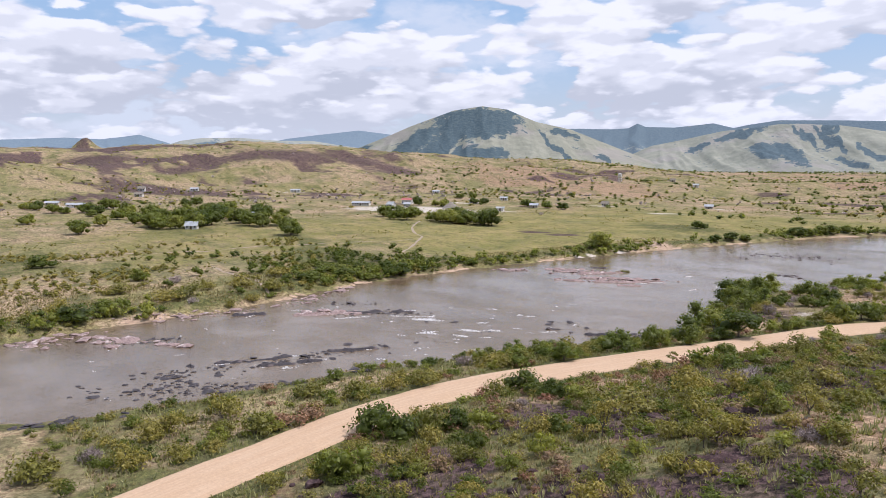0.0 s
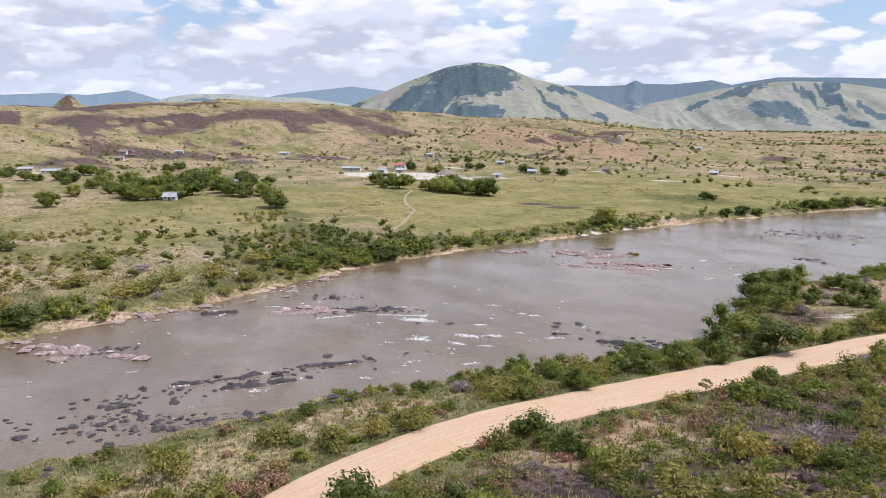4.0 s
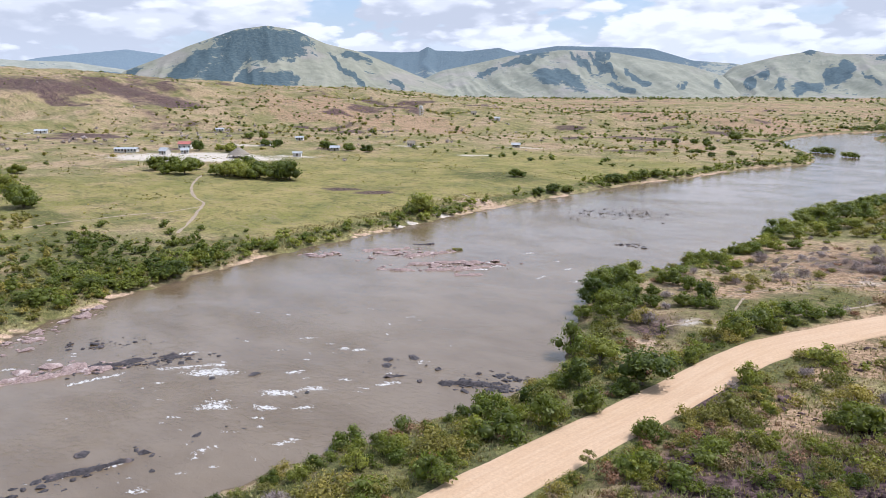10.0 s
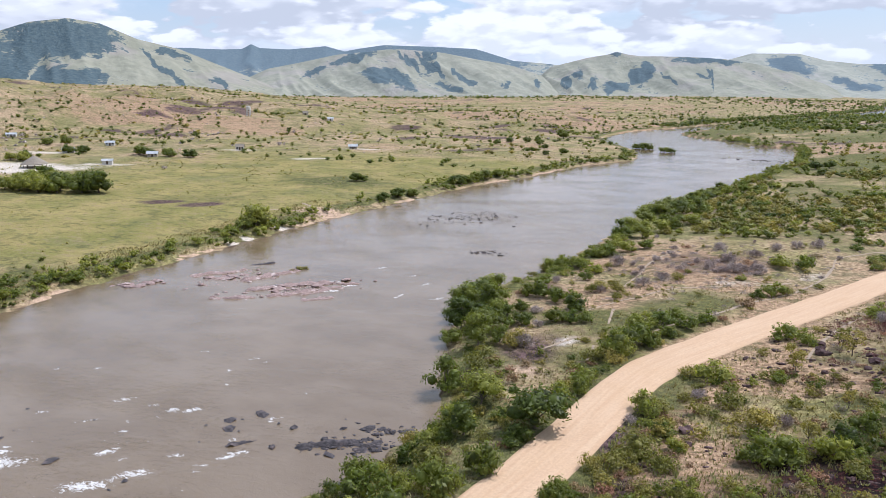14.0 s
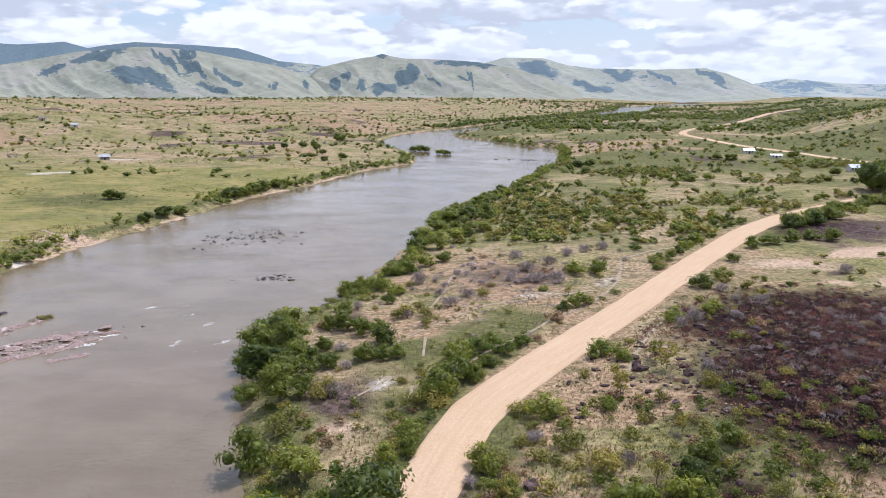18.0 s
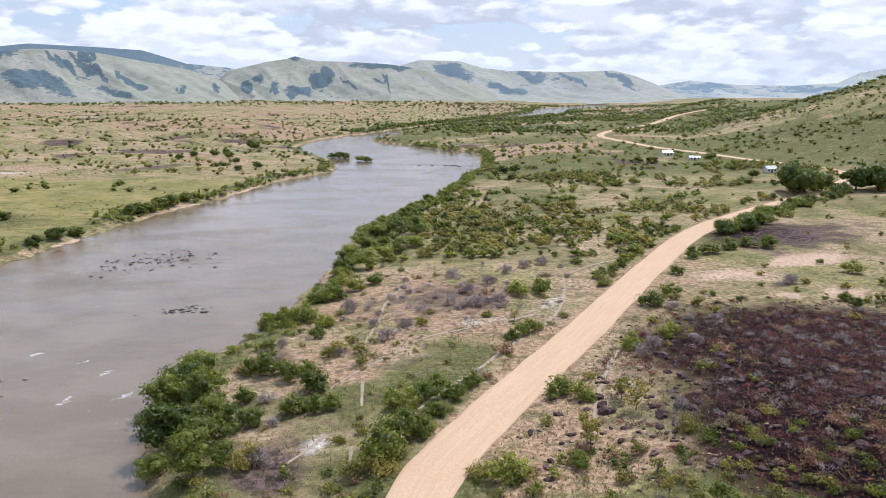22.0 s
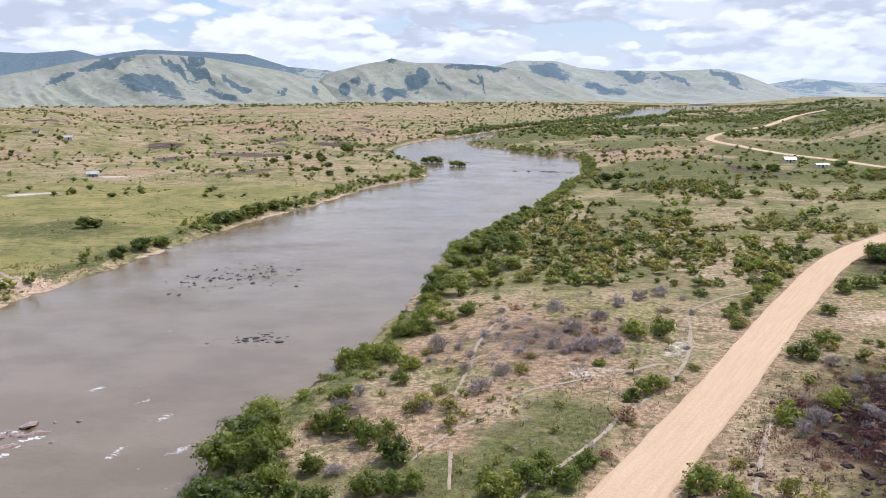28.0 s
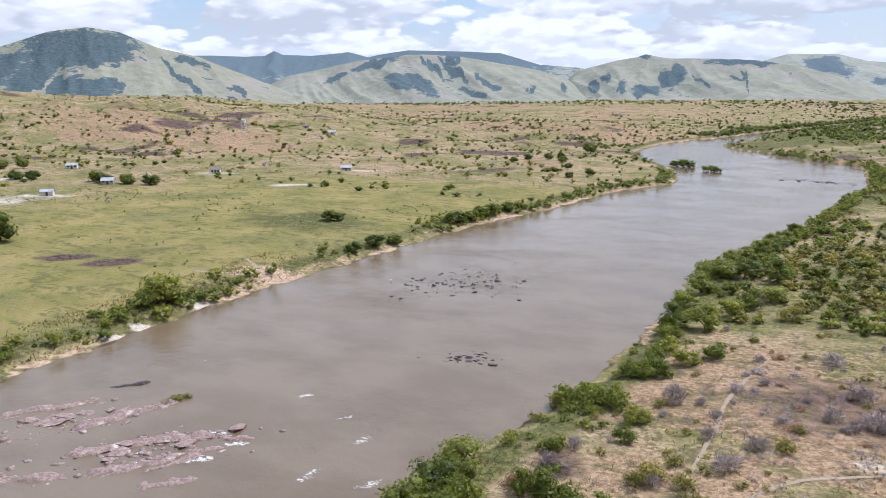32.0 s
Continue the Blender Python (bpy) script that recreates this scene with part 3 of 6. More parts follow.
lush = np.maximum.reduce([(1 - smooth(5, 16, DW)) * on_west * smooth(3, 6, DW), (1 - smooth(5, 14, DE)) * (DE > 0) * smooth(1, 4, DE), 0.8 * blob(X, Y, -150, 38, 28, 34), 0.6 * blob(X, Y, -305, 20, 50, 30), 0.55 * smooth(0.52, 0.62, NZ) * (DE > 0) * smooth(150, 200, Y), 0.9 * blob(X, Y, -168, 245, 34, 22), 0.6 * blob(X, Y, -190, 180, 30, 16, 30), 0.7 * (1 - smooth(6, 13, np.abs(RO))) * (DE > 0) * (Y < 75), 0.55 * blob(X, Y, 10, -30, 26, 40), 0.7 * smooth(0.48, 0.58, fbm(X * 0.8 + Y * 0.5, Y * 1.4, 26, 84, 4)) * smooth(5, 12, DW) * (1 - smooth(110, 170, DW)) * (1 - smooth(60, 120, Y))])
dry = np.maximum.reduce([np.minimum(1, 1.5 * blob(X, Y, -4, 128, 28, 44, 15)) * (DE > 6) * smooth(0.30, 0.44, fbm(X, Y, 13, 93, 4)), 0.7 * blob(X, Y, 60, 160, 40, 30, 20), 0.95 * smooth(0.38, 0.5, fbm(X, Y, 15, 94, 4)) * smooth(6, 9, RO) * (1 - smooth(90, 120, Y)) * (DE > 0), 0.75 * smooth(0.5, 0.6, fbm(X, Y, 150, 91, 4)) * smooth(380, 520, R) * smooth(-62, -50, AZ) * (AZ < 16), 0.7 * (1 - smooth(4.2, 7, np.abs(RO)))])
lush = np.maximum(lush, 1.0 * smooth(0.28, 0.45, fbm(X, Y, 90, 79, 4)) * smooth(15, 20, AZ) * smooth(400, 520, R) * (1 - smooth(1600, 1900, R)))
lush = np.maximum(lush, 0.85 * smooth(0.44, 0.54, fbm(X, Y, 80, 83, 4)) * (DE > 6) * smooth(320, 420, Y) * (1 - smooth(1500, 1800, Y)))
meadow = np.maximum(0.85 * smooth(6, 14, DW) * (1 - smooth(120, 220, DW)) * smooth(40, 110, Y) * (1 - smooth(330, 420, Y)), 0.6 * smooth(40, 80, DW) * (1 - smooth(170, 240, DW)) * smooth(-80, 0, Y) * (1 - smooth(330, 420, Y)))
field = np.maximum.reduce([np.minimum(1, 1.5 * blob(X, Y, 0, 106, 8, 17, -30)), 0.85 * blob(X, Y, -14, 90, 12, 13), 0.8 * blob(X, Y, -8, 76, 9, 10), 0.75 * smooth(0.46, 0.56, fbm(X, Y, 12, 97, 3)) * (DE > 3) * (RO < -5) * (1 - smooth(105, 125, Y)) * smooth(-90, -60, Y)])
lush, dry = np.maximum(lush, 0.72 * field), dry * (1 - 0.9 * field)
bed = smooth(-0.6, 0.6, -np.maximum(DW, DE))
for key, values in (("burn", burn), ("scorch", scorch), ("sand", sand), ("bare", bare), ("lush", lush), ("dry", dry), ("bed", bed), ("meadow", meadow)):
    floats(me, key, values)
tagged(new("ground", me), "dry savanna grassland with burnt patches and bare sand", "ground", kind="structure")

# ---- river ----
wy = np.concatenate([np.arange(-110, 135, 0.8), np.arange(135, 470, 1.6), np.arange(470, 1200, 5), np.arange(1200, 2400, 20)])
ws = np.linspace(0, 1, 84)
WX = (west(wy) - 5)[:, None] + ((east(wy) + 5) - (west(wy) - 5))[:, None] * ws[None]
WY = np.repeat(wy[:, None], len(ws), 1)
FOAM = [(-73, 16, 3.2), (-61, 9, 2.0), (-57.6, 18, 2.4), (-55, 13.5, 1.6), (-50.5, 17, 1.4), (-54.7, 22.5, 1.8), (-73, 37.4, 1.2), (-72, 30, 1.0), (-60.8, 39, 1.4), (-46.5, 31.5, 1.4), (-48, 42, 1.3), (-48.6, 35, 1.0), (-62, 25, 1.4), (-53.4, 28, 1.0), (-67.6, 37.7, 0.9), (-66, 59, 1.0), (-62, 49, 1.0), (-77, 100, 1.6), (-84, 96, 1.2), (-52, 105, 1.4), (-48, 96, 0.9), (-66, 120, 1.0), (-40, 148, 0.9), (-70, 126, 0.8)]
rng = np.random.RandomState(5)
extra = [(rng.uniform(-100, -42), rng.uniform(-60, 60), rng.uniform(0.4, 0.9)) for _ in range(90)] + [(rng.uniform(-118, -40), rng.uniform(60, 260), rng.uniform(0.3, 0.6)) for _ in range(60)]
rapid = 0.10 * blob(WX, WY, -65, 5, 40, 60)
for fx, fy, fr in FOAM + extra:
    rapid = np.maximum(rapid, min(0.9, 0.58 + fr * 0.2) * blob(WX, WY, fx, fy, fr * 1.6, fr * 0.55, 45 + 22 * math.sin(fx * 3.1)))
FOAM_LINES = [(-84.6, 17.4, -83.3, 19.8), (-80.8, 11.6, -74.4, 19.6), (-86.5, -1.1, -84.2, 6.5), (-100.5, -17.8, -102.9, -14.2), (-101.9, -6.4, -100.3, -3.8), (-59.6, -14.7, -56.6, -8.2), (-61.5, -24.9, -60.5, -22), (-54.7, -22.7, -55.1, -18.9), (-56.7, -30.7, -58.3, -28.6), (-63.6, -37.3, -62.5, -34.2), (-54.4, -27.5, -53.7, -25.4), (-50.8, -1.7, -50.9, 0.8), (-44.9, 7.4, -44, 9.8), (-62.9, 6.4, -61.9, 11.2), (-49.2, -10.8, -48.2, -9.3), (-72.6, 17.2, -74.7, 20.1), (-94, -4, -91, 3), (-77.6, 123.2, -76.4, 124.6), (-61, 102, -60.4, 105), (-60, 114, -59, 116), (-82, 106.6, -79.6, 107.6), (-77, 105, -74.5, 106.4)]
for ax_, ay_, bx_, by_ in FOAM_LINES:
    along = np.clip(((WX - ax_) * (bx_ - ax_) + (WY - ay_) * (by_ - ay_)) / ((bx_ - ax_) ** 2 + (by_ - ay_) ** 2), 0, 1)
    rapid = np.maximum(rapid, 0.80 * np.exp(-((WX - ax_ - along * (bx_ - ax_)) ** 2 + (WY - ay_ - along * (by_ - ay_)) ** 2) / 0.7**2))
chop = (fbm(WX, WY, 3.0, 140, 3) - 0.5) * (0.10 + 0.55 * rapid)
me = mesh_of("water", np.stack([WX, WY, chop], -1).reshape(-1, 3), grid_faces(len(wy), len(ws)), mat=WATER, shade=True)
floats(me, "rapid", rapid)
floats(me, "lively", np.maximum(blob(WX, WY, -66, 0, 44, 70), 1.0 * blob(WX, WY, -86, 200, 34, 50)))
tagged(new("river_water", me), "brown silty river with small rapids and foam", "river", kind="structure")


def ribbon(name, line, width, mat, label, lift=0.05, wander=0.15, step=1.0, category="path", level=None, cols=9):
    """A strip that lies on the ground along a line."""
    p = dense(line, step)
    way = np.gradient(p, axis=0)
    way /= np.linalg.norm(way, axis=1)[:, None]
    side = np.stack([way[:, 1], -way[:, 0]], 1)
    run = np.concatenate([[0], np.cumsum(np.linalg.norm(np.diff(p, axis=0), axis=1))])
    u = np.linspace(-1, 1, cols)
    ragged = 1 + wander * (fbm(run[:, None] + 0 * u, 40 * np.sign(u)[None] + 0 * run[:, None], 5, 300) - 0.5) * 2
    xy = p[:, None] + side[:, None] * (u[None, :, None] * width / 2 * ragged[..., None])
    z = (ground_z(xy[..., 0], xy[..., 1]) if level is None else level(xy[..., 0], xy[..., 1])) + lift - 0.25 * lift * np.abs(u)[None] ** 4
    if level is not None:
        z = z + 0.06 * (1 - u[None] ** 2) - 0.30 * (np.abs(u)[None] > 0.99)
    me = mesh_of(name, np.concatenate([xy, z[..., None]], -1).reshape(-1, 3), grid_faces(len(p), cols)[:, ::-1], mat=mat, shade=True)
    floats(me, "across", np.repeat(u[None], len(p), 0))
    floats(me, "along", np.repeat(run[:, None], cols, 1))
    return tagged(new(name, me), label, category, kind="structure")


ribbon("road", ROAD_LINE, 8.2, ROAD, "wide graded dirt road of pale orange laterite", 0.14, 0.07, 1.5, "road", road_height, 21)
TRAILS = [
    [(-17.2, 100.7), (-14.8, 105.3), (-11.6, 110), (-8.2, 114.1), (-2.5, 122.4), (4.9, 127.5), (12.7, 130.7), (20, 136)],
    [(-14, 121), (-12.6, 133.5), (-11.6, 147.4), (-7.4, 165.8)],
    [(-20, 78), (-17.6, 81.6), (-15.3, 85.8)], [(-11.1, 76), (-11.3, 82.3)], [(-11.4, 93.6), (-12, 102.4)],
    [(21.4, 85.7), (23.1, 91.9), (25.6, 99.1), (30.3, 110.9), (31.7, 114)],
    [(-4, 90), (0.5, 96.9), (4, 102.5), (7.9, 108.1), (11.3, 114.8), (18.6, 125), (25, 138.4), (28.9, 153.7), (31.4, 166.6), (40.5, 177.8), (49.5, 184.5)],
    [(-285, 155), (-261, 134), (-231, 114.6), (-209, 105), (-205.5, 95.5), (-212, 68), (-214, 43), (-215, 15), (-219, -8), (-224, -40)],
    [(-209, 105), (-185, 84), (-170, 70)],
    [(-119, -5.4), (-122, -4.2), (-135, -2.4), (-147, -4), (-167, -5.7)],
    [(-132, 181), (-140, 184), (-150, 190)], [(-133, 178), (-141, 176), (-152, 172)],
]
for line in TRAILS:
    ribbon("footpath", line, 0.55 if line[0][0] > -100 else 1.1, TRAIL, "narrow trodden footpath of pale sand", 0.06, 0.9, 0.8, "path")

# ---- mountains ----


def mountain(name, table, foot, crest, back, mat, seed, label, woods=(), cover=0.18, rough=1.0, lean=(0.0, 0.0), clear=(), step=0.13):
    """A range round the plain: its crest, woods and clearings by azimuth and height in degrees; lean: how its spurs slant from end to end."""
    keys = np.array(table, float)
    az = np.arange(keys[0, 0], keys[-1, 0] + step / 2, step)
    rr = np.concatenate([np.linspace(foot, crest, 60), np.linspace(crest, back, 6)[1:]])
    A, RR = np.meshgrid(az, rr, indexing="ij")
    detail = (fbm(A, 0 * A, 1.6, seed + 40, 4) - 0.5) * 0.12 * rough
    t = np.clip((RR - foot) / (crest - foot), 0, 1)
    top = EYE_Z + crest * np.tan(np.radians(np.interp(A, keys[:, 0], keys[:, 1]) + detail * 0.5 * smooth(0.88, 1.0, t)))
    x, y = RR * np.sin(np.radians(A)), RR * np.cos(np.radians(A))
    slant = lean[0] + (lean[1] - lean[0]) * (A - keys[0, 0]) / (keys[-1, 0] - keys[0, 0])
    bend = A + slant * t + 3.0 * (fbm(x, y, 420, seed + 5, 3) - 0.5)
    spurs = 1 - np.abs(2 * fbm(bend, t * 4.0, 5.5, seed, 2, 0.5) - 1) * 2.6
    folds = 1 - np.abs(2 * fbm(bend, t * 3.0, 2.4, seed + 9, 2, 0.5) - 1) * 3.0
    rills = 1 - np.abs(2 * fbm(bend, t * 6.0, 0.9, seed + 19, 3, 0.55) - 1) * 2.4
    cut = np.clip(0.50 * spurs + 0.38 * folds + 0.12 * rills, -0.4, 1)
    body = top * (0.55 * t**1.7 + 0.45 * t**0.95) * (1 - (1 - t**1.8) * 0.72 * rough * (1 - cut)).clip(0.10, None)
    drop = np.clip((RR - crest) / (back - crest), 0, 1)
    z = np.where(RR > crest, top * (1 - 0.55 * drop), body) - 8 * (1 - t) ** 2
    me = mesh_of(name, np.stack([x, y, z], -1).reshape(-1, 3), grid_faces(len(az), len(rr))[:, ::-1], mat=mat, shade=True)
    el = np.degrees(np.arctan2(z - EYE_Z, RR)) + 0.7 * (fbm(A, 3 * t, 0.9, seed + 61, 4, 0.6) - 0.5)
    A = A + 1.8 * (fbm(A, 3 * t, 1.1, seed + 65, 4, 0.6) - 0.5)
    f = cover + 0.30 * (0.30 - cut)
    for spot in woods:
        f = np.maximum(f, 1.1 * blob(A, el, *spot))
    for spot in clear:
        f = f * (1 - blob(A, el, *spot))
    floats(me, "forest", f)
    return tagged(new(name, me), label, "mountain", kind="structure")


# The number is the added haze glow, stronger for the ranges farther off.
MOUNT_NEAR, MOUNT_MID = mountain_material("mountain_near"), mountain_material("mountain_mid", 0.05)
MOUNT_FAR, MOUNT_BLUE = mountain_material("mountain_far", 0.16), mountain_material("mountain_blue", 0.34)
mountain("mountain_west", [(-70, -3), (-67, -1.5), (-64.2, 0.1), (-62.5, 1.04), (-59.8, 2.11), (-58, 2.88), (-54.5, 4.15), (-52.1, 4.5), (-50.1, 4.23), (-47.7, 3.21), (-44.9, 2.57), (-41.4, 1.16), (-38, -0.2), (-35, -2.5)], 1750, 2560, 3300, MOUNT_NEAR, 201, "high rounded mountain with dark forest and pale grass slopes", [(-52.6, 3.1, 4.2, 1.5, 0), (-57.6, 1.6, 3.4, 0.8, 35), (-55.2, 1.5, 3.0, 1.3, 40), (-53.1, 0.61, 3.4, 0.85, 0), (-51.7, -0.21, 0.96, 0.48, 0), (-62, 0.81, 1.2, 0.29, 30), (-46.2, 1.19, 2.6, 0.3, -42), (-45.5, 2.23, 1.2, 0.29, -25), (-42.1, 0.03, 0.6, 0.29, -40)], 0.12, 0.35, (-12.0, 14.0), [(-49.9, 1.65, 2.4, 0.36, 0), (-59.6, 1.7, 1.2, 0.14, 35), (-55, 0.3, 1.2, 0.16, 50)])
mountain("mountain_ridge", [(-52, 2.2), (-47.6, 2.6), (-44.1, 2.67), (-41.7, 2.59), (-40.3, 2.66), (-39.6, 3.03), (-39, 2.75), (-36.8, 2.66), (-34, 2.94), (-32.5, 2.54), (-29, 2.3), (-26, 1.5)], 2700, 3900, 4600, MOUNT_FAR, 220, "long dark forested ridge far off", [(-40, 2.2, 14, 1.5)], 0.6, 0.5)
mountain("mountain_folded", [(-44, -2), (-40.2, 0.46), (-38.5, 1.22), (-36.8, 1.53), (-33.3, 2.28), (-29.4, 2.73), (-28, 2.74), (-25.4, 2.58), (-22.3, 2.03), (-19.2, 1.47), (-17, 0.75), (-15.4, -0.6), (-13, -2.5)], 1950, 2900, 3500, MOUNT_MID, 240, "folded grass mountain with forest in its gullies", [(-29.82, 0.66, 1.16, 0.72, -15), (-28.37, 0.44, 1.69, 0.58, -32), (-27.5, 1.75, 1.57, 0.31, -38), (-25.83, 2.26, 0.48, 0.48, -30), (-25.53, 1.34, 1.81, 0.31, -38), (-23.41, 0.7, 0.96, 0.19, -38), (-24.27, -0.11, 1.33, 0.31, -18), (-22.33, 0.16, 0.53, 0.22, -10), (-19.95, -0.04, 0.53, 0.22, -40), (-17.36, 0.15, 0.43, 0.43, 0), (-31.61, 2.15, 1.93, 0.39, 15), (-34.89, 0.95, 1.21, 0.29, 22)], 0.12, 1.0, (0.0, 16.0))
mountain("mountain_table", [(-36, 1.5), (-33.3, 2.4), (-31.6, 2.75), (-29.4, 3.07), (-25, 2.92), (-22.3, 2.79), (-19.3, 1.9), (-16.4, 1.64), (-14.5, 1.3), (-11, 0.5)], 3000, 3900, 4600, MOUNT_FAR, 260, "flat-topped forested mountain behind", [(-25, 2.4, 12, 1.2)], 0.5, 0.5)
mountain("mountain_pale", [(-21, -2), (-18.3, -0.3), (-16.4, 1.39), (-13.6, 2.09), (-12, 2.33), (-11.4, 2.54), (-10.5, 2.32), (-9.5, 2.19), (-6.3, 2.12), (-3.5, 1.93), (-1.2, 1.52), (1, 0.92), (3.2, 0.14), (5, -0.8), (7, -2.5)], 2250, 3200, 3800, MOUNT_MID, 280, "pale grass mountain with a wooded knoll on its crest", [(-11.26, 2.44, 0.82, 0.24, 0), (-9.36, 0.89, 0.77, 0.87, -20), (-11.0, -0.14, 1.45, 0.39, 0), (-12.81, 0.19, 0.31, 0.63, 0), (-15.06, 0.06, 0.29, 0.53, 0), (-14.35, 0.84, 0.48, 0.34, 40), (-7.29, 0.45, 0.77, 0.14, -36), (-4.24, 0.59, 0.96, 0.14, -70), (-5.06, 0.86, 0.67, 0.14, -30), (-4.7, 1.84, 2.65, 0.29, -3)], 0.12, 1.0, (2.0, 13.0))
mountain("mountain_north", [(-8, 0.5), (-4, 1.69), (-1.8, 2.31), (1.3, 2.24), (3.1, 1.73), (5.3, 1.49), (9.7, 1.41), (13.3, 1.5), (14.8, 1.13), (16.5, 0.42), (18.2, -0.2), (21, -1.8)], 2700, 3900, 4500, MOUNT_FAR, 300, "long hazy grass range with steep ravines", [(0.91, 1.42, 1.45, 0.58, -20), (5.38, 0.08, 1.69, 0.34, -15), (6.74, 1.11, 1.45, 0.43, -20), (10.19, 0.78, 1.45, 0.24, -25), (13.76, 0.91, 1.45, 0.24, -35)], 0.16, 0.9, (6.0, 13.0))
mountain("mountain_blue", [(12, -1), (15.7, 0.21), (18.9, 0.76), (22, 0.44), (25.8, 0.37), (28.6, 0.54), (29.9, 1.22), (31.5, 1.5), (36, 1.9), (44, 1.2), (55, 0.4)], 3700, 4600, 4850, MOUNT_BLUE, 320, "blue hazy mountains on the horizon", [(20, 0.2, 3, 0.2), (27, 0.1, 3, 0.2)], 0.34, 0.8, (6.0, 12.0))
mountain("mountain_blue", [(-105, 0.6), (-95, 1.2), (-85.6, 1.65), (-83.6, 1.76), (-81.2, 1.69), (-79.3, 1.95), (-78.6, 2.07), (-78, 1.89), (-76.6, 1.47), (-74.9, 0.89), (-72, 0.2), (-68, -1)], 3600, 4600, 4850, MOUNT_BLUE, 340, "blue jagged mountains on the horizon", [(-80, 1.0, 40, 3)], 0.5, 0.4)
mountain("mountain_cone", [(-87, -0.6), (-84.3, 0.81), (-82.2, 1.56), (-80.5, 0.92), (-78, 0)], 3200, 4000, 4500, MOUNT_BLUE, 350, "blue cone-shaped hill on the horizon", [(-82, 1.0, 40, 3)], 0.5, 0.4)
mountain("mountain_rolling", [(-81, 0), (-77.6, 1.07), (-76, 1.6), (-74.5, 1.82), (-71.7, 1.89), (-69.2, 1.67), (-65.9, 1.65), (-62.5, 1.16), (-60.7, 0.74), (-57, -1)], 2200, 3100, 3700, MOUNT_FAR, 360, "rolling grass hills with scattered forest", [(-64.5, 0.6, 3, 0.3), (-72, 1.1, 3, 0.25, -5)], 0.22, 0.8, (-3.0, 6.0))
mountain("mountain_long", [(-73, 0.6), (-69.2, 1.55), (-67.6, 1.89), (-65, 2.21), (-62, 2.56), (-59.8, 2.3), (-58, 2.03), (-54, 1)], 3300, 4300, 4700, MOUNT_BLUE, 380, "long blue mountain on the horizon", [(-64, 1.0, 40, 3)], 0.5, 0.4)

# ---- plants: shapes ----


def sphere_net(rings=5, sides=7):
    v = [(0, 0, 1)]
    for i in range(1, rings):
        for j in range(sides):
            a, b = math.pi * i / rings, 2 * math.pi * (j + 0.5 * (i % 2)) / sides
            v.append((math.sin(a) * math.cos(b), math.sin(a) * math.sin(b), math.cos(a)))
    v.append((0, 0, -1))
    tris, last = [], len(v) - 1
    for j in range(sides):
        k = (j + 1) % sides
        tris.append((0, 1 + j, 1 + k))
        tris.append((last, last - sides + k, last - sides + j))
        for i in range(rings - 2):
            a, b = 1 + i * sides, 1 + (i + 1) * sides
            tris += [(a + j, b + j, b + k), (a + j, b + k, a + k)]
    return np.array(v, float), np.array(tris)


NET_V, NET_T = sphere_net()
NET_V_LOW, NET_T_LOW = sphere_net(3, 5)
NET_V_MIN, NET_T_MIN = sphere_net(2, 4)


def leaves_on(rng, centres, radii, count, size, flat=0.8, inner=0.72):
    """Folded leaf sprays over a crown of lobes."""
    weight = radii**2 / (radii**2).sum()
    k = rng.choice(len(radii), count, p=weight)
    d = rng.normal(size=(count, 3))
    d[:, 2] = np.abs(d[:, 2]) * 0.9 - 0.25 * np.abs(rng.normal(size=count))
    d /= np.linalg.norm(d, axis=1)[:, None]
    reach = radii[k] * (inner + (1.32 - inner) * rng.rand(count) ** 1.3)
    c = centres[k] + d * reach[:, None] * np.array([1, 1, flat])
    nrm = d + rng.normal(scale=0.55, size=(count, 3)) + np.array([0, 0, 0.35])
    nrm /= np.linalg.norm(nrm, axis=1)[:, None]
    t = np.cross(nrm, rng.normal(size=(count, 3)))
    t /= np.linalg.norm(t, axis=1)[:, None]
    b = np.cross(nrm, t)
    ln = size * rng.uniform(0.55, 1.4, count)[:, None]
    wd = ln * rng.uniform(0.3, 0.6, count)[:, None]
    V = np.stack([c - t * ln * 0.5, c + b * wd * 0.5 - nrm * ln * 0.12, c + t * ln * 0.5, c - b * wd * 0.5 - nrm * ln * 0.12], 1).reshape(-1, 3)
    return V, np.arange(4 * count).reshape(-1, 4)


def blades_on(rng, centres, radii, count, size, flat):
    """The same in single triangles, for plants seen small."""
    V, _ = leaves_on(rng, centres, radii, count, size, flat)
    V = V.reshape(-1, 4, 3)
    return np.stack([V[:, 0], V[:, 1] * 0.5 + V[:, 2] * 0.5, V[:, 3] * 0.7 + V[:, 2] * 0.3], 1).reshape(-1, 3), np.arange(3 * count).reshape(-1, 3)


def crown_arrays(seed, radius, height, lift, lobes, count, size, low=False, core=0.74, flat=0.8):
    rng = np.random.RandomState(seed)
    a, q = rng.uniform(0, 2 * np.pi, lobes), np.sqrt(rng.uniform(0.0, 1, lobes))
    r = radius * rng.uniform(0.24, 0.56, lobes)
    c = np.stack([np.cos(a) * q * (radius - r * 0.8), np.sin(a) * q * (radius - r * 0.8), lift + rng.uniform(0.12, 1, lobes) * (height - lift) * (1 - 0.45 * q**2) - r * flat * 0.7], 1)
    c[:, 2] = np.maximum(c[:, 2], r * flat * 0.62 + lift * 0.6)
    if low:
        V, lead = blades_on(rng, c, r, count, size, flat)
        Q = np.zeros((0, 4), int)
    else:
        (V, Q), lead = leaves_on(rng, c, r, count, size, flat), np.zeros((0, 3), int)
    net_v, net_t = (NET_V_MIN, NET_T_MIN) if low else (NET_V_LOW, NET_T_LOW)
    vs, ts, at = [V], [lead], len(V)
